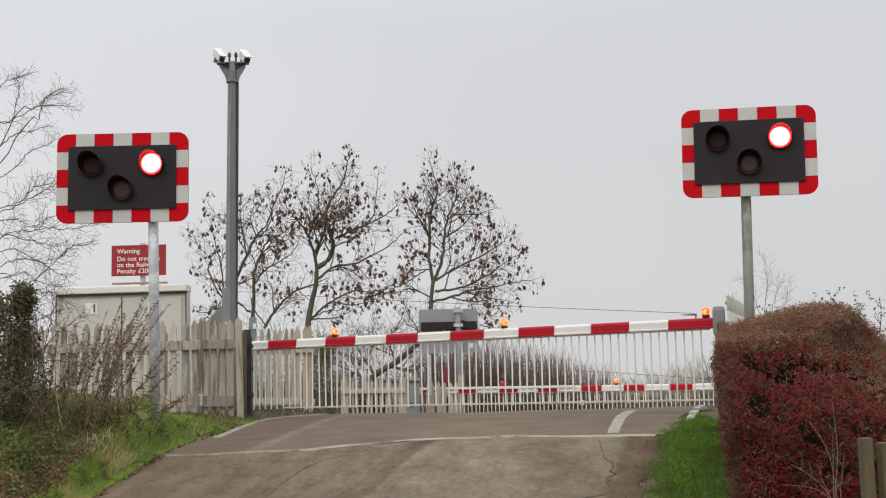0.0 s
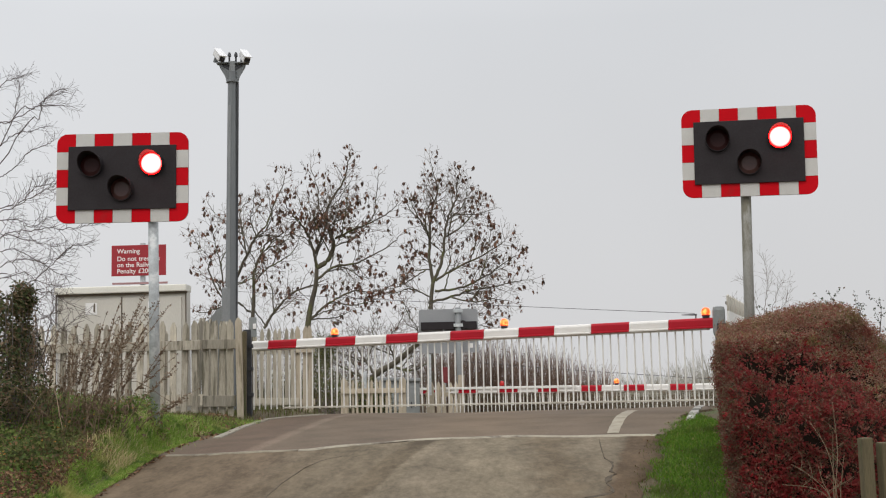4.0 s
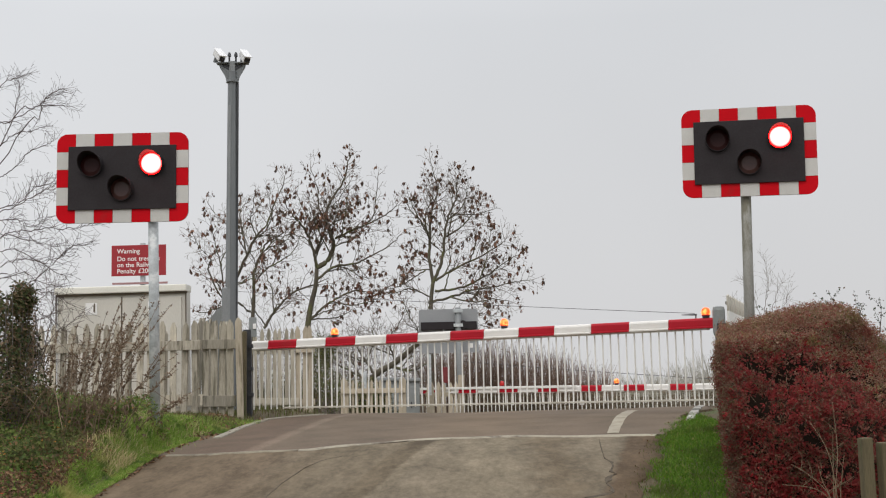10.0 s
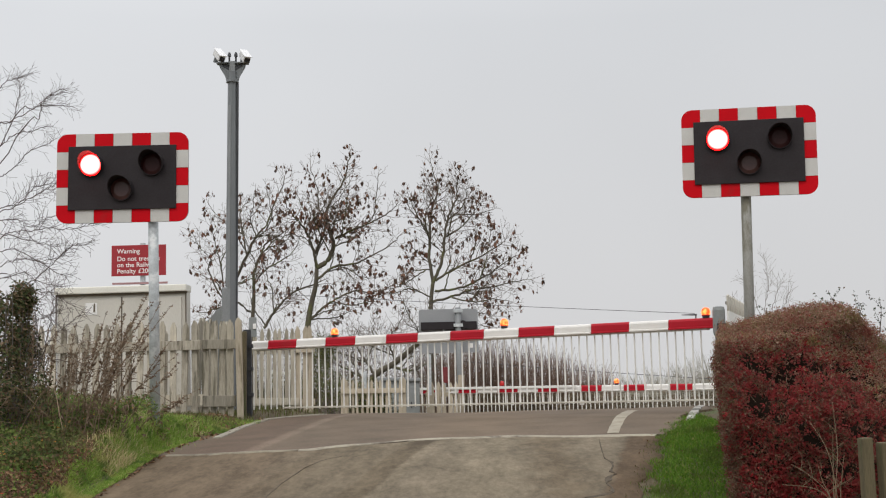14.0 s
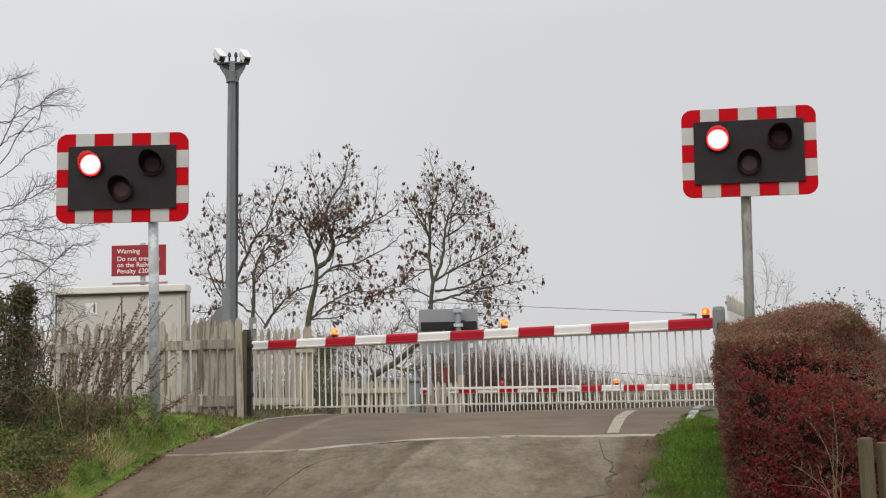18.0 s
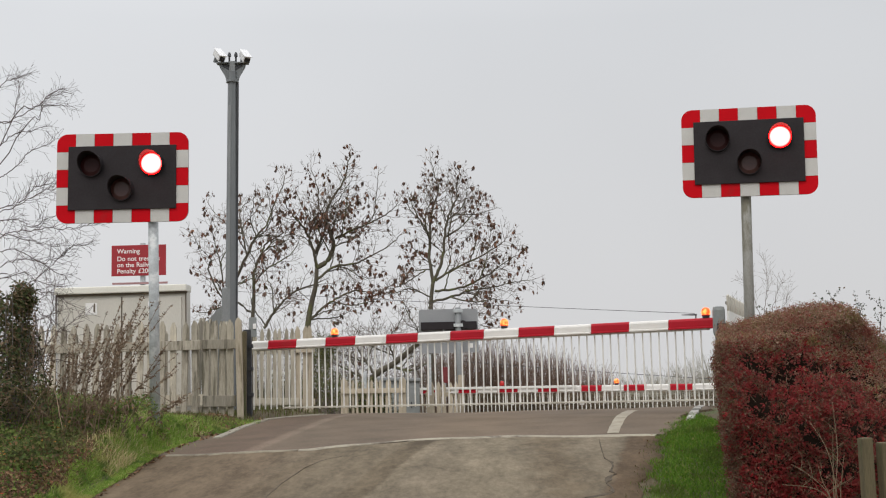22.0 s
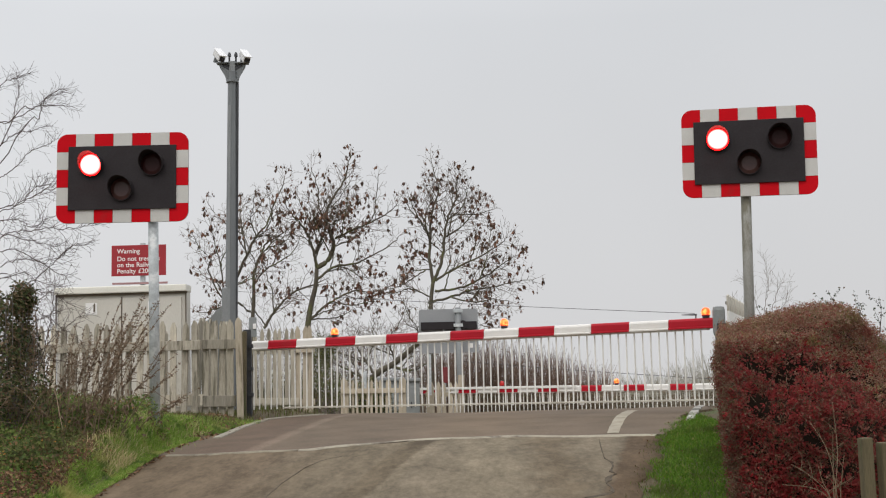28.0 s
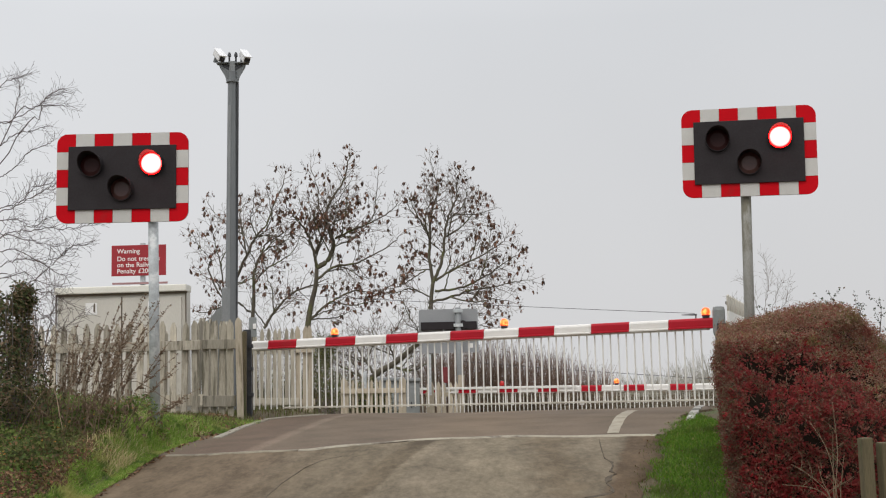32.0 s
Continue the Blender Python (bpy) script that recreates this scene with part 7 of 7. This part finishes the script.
    # brambles: leaves over the bank, with arching canes
    p = scatter(rng, 80000, (-5.4, -2.6), (6.0, 13.2), lambda x, y: off_left(x, y) > np.interp(y, [7, 9.4, 10.4, 11], [0.17, 0.19, 0.34, 0.55]) + 0.12 * np.sin(2.3 * y) + 0.1 * np.sin(5 * x))
    d = off_left(p[:, 0], p[:, 1])
    p[:, 2] += rng.random(len(p)) ** 1.2 * np.clip(0.05 + 0.24 * (d - 0.25), 0.05, 0.36)
    tagged(part("brambles", leaf_cloud(p, np.tile([0.2, -0.6, 0.7], (len(p), 1)), 0.029, rng, 0.65, 0.8), M_BRAMBLE, None, "low brambles with green and autumn leaves on the bank"), category="brambles", kind="stuff")
    p = scatter(rng, 16000, (-5.2, -2.6), (9.8, 13.4), lambda x, y: (off_left(x, y) > 0.28 + 0.1 * np.sin(4 * y)) & (np.sin(3.1 * x + 2 * y) > -0.75))
    p[:, 2] += rng.random(len(p)) * (0.10 + 0.10 * np.sin(2 * p[:, 0] + 3 * p[:, 1]) ** 2)
    tagged(part("brambles", leaf_cloud(p, np.tile([0.2, -0.6, 0.7], (len(p), 1)), 0.028, rng, 0.6, 0.8), M_BRAMBLE, None, "brown and green undergrowth below the fence"), category="brambles", kind="stuff")
    p = np.stack([rng.normal(-2.92, 0.12, 700), rng.normal(11.75, 0.14, 700), np.zeros(700)], 1)
    p = p[off_left(p[:, 0], p[:, 1]) > 0.02]
    p[:, 2] = land(p[:, 0], p[:, 1]) + 0.25 * rng.random(len(p)) ** 1.3
    tagged(part("brambles", leaf_cloud(p, np.tile([0.2, -0.6, 0.7], (len(p), 1)), 0.038, rng, 0.6, 0.8), M_BRAMBLE, None, "low brambles round the foot of the signal pole"), category="brambles", kind="stuff")
    # dead and leafy stalks standing on the bank before the fence
    p = scatter(rng, 260, (-4.6, -2.9), (9.6, 13.6), lambda x, y: (off_left(x, y) > 0.35) & (off_left(x, y) < 2.0))
    tagged(part("dead_stalks", blades(p, 0.42, 0.004, rng, 0.35), M_UNDER, None, "thin dead brown stalks on the bank below the fence"), category="stalks", kind="stuff")
    for cx, cy, sx, n in ((-3.1, 9.2, 0.12, 900), (-3.35, 9.9, 0.16, 1300), (-3.05, 8.6, 0.10, 700), (-3.6, 9.3, 0.2, 1300), (-3.2, 10.6, 0.14, 900), (-3.0, 10.75, 0.07, 420), (-2.95, 11.2, 0.06, 300)):
        p = np.stack([rng.normal(cx, sx, n), rng.normal(cy, sx, n), np.zeros(n)], 1)
        p[:, 2] = land(p[:, 0], p[:, 1]) + 0.22 * rng.random(n) * np.exp(-((p[:, 0] - cx) / (1.6 * sx)) ** 2)
        tagged(part("ivy_clump", leaf_cloud(p, np.tile([0.2, -0.6, 0.7], (n, 1)), 0.030, rng, 0.7, 0.8), M_IVY_GREEN, None, "dark green leafy clump among the brambles"), category="undergrowth", kind="stuff")
    r2 = random.Random(102)
    paths = []
    for _ in range(170):
        x, y = r2.uniform(-5.6, -2.9), r2.uniform(6.5, 11.8)
        if off_left(x, y) < 0.5:
            continue
        z = float(land(x, y))
        a = Vector((x, y, z))
        b = a + Vector((r2.gauss(0, 0.25), r2.gauss(0, 0.2), r2.uniform(0.25, 0.8)))
        c = b + Vector((r2.gauss(0.05, 0.3), r2.gauss(0, 0.2), r2.uniform(-0.3, 0.15)))
        pts = smooth_path([a, b, c], 4)
        paths.append(([(q, 0.0024) for q in pts], 3))
    tagged(part("bramble_canes", tubes(paths), M_DEAD, None, "arching brown bramble canes and dead stalks"), category="brambles", kind="stuff")
    p = scatter(rng, 5200, (-4.2, -2.0), (6.3, 14.0), lambda x, y: (off_left(x, y) > -0.16) & ((off_left(x, y) < 0.05) | ((off_left(x, y) > 0.45) & (off_left(x, y) < 1.3) & (y < 10))) & (rng.random(len(x)) < 0.8))
    p[:, 2] += 0.022
    tagged(part("leaf_litter", leaf_cloud(p, np.tile([0, 0, 1.0], (len(p), 1)), 0.04, rng, 0.7, 0.5), M_LITTER, None, "fallen brown leaves along the lane edge"), category="leaves", kind="stuff")
    p = scatter(rng, 6500, (-4.0, -2.5), (6.6, 10.6), lambda x, y: (off_left(x, y) > 0.09 + 0.05 * np.sin(5 * y)) & (off_left(x, y) < 0.9))
    p[:, 2] += 0.02 + 0.03 * rng.random(len(p))
    tagged(part("leaf_litter", leaf_cloud(p, np.tile([0.1, -0.3, 1.0], (len(p), 1)), 0.026, rng, 0.7, 0.8), M_LITTER, None, "brown leaf litter between brambles and grass"), category="leaves", kind="stuff")
    y = rng.uniform(7.6, 10.2, 9000)
    x = np.interp(y, EDGE_Y, EDGE_L) - rng.uniform(0.11, 0.45, 9000) - 0.04 * np.sin(6 * y)
    p = np.stack([x, y, land(x, y) + 0.012 + 0.02 * rng.random(9000)], 1)
    tagged(part("leaf_litter", leaf_cloud(p, np.tile([0.5, -0.5, 0.8], (9000, 1)), 0.024, rng, 0.7, 0.8), M_LITTER, None, "brown leaf litter on the bank above the grass"), category="leaves", kind="stuff")
    p = scatter(rng, 2600, (-3.5, -2.3), (11.6, 15.2), lambda x, y: (off_left(x, y) > -0.04) & (off_left(x, y) < 0.8) & (np.sin(7 * x + 4 * y) > -0.3))
    p[:, 2] += 0.03 + 0.03 * rng.random(len(p))
    tagged(part("leaf_litter", leaf_cloud(p, np.tile([0.1, -0.5, 0.8], (len(p), 1)), 0.028, rng, 0.7, 0.7), M_LITTER, None, "brown leaves caught in the grass below the fence"), category="leaves", kind="stuff")
    p = scatter(rng, 120, (1.0, 2.6), (7.0, 12.5), lambda x, y: (off_right(x, y) > -0.2) & (off_right(x, y) < 0.35))
    p[:, 2] += 0.03
    tagged(part("leaf_litter", leaf_cloud(p, np.tile([0, 0, 1.0], (len(p), 1)), 0.022, rng, 0.7, 0.3), M_LITTER, None, "a few fallen leaves at the lane edge"), category="leaves", kind="stuff")


verge_plants()


# --- what moves: the flashing lamps and the stirring twigs ---
def motions():
    end = 32.0
    for disc, half in BLINK:
        rest, shown = disc.matrix_basis.copy(), disc.matrix_basis.copy()
        rest.translation, shown.translation = (0, 0.032, 0), (0, -0.024, 0)
        rows, on = [], False
        first_on = 0 <= ((0 - T_FIRST) % T_FLASH) / T_FLASH - half * 0.5 < 0.5
        rows.append((0.0, shown if first_on else rest))
        k = -1
        while T_FIRST + k * T_FLASH < end:
            a = T_FIRST + (k + half * 0.5) * T_FLASH
            for t, before, after in ((a, rest, shown), (a + T_FLASH / 2, shown, rest)):
                f = math.ceil(t * FPS) / FPS
                if 1 / FPS < f < end - 1 / FPS:
                    rows += [(f - 1 / FPS, before), (f, after)]
            k += 1
        last = rows[-1][1]
        rows.append((end, last))
        walk(disc, rows)
    for ob, deg, beat, phase in SWAY:
        home = ob.matrix_basis.copy()
        rows = []
        n = 120
        for i in range(n + 1):
            t = end * i / n
            gust = 0.55 + 0.45 * math.sin(0.9 * t + phase * 0.5)
            a = deg * gust * math.sin(2 * math.pi * t / beat + phase)
            b = 0.5 * deg * math.sin(2 * math.pi * t / (beat * 1.37) + 2 * phase)
            rows.append((t, home @ pose(0, 0, 0, b, a, 0)))
        walk(ob, rows)


motions()
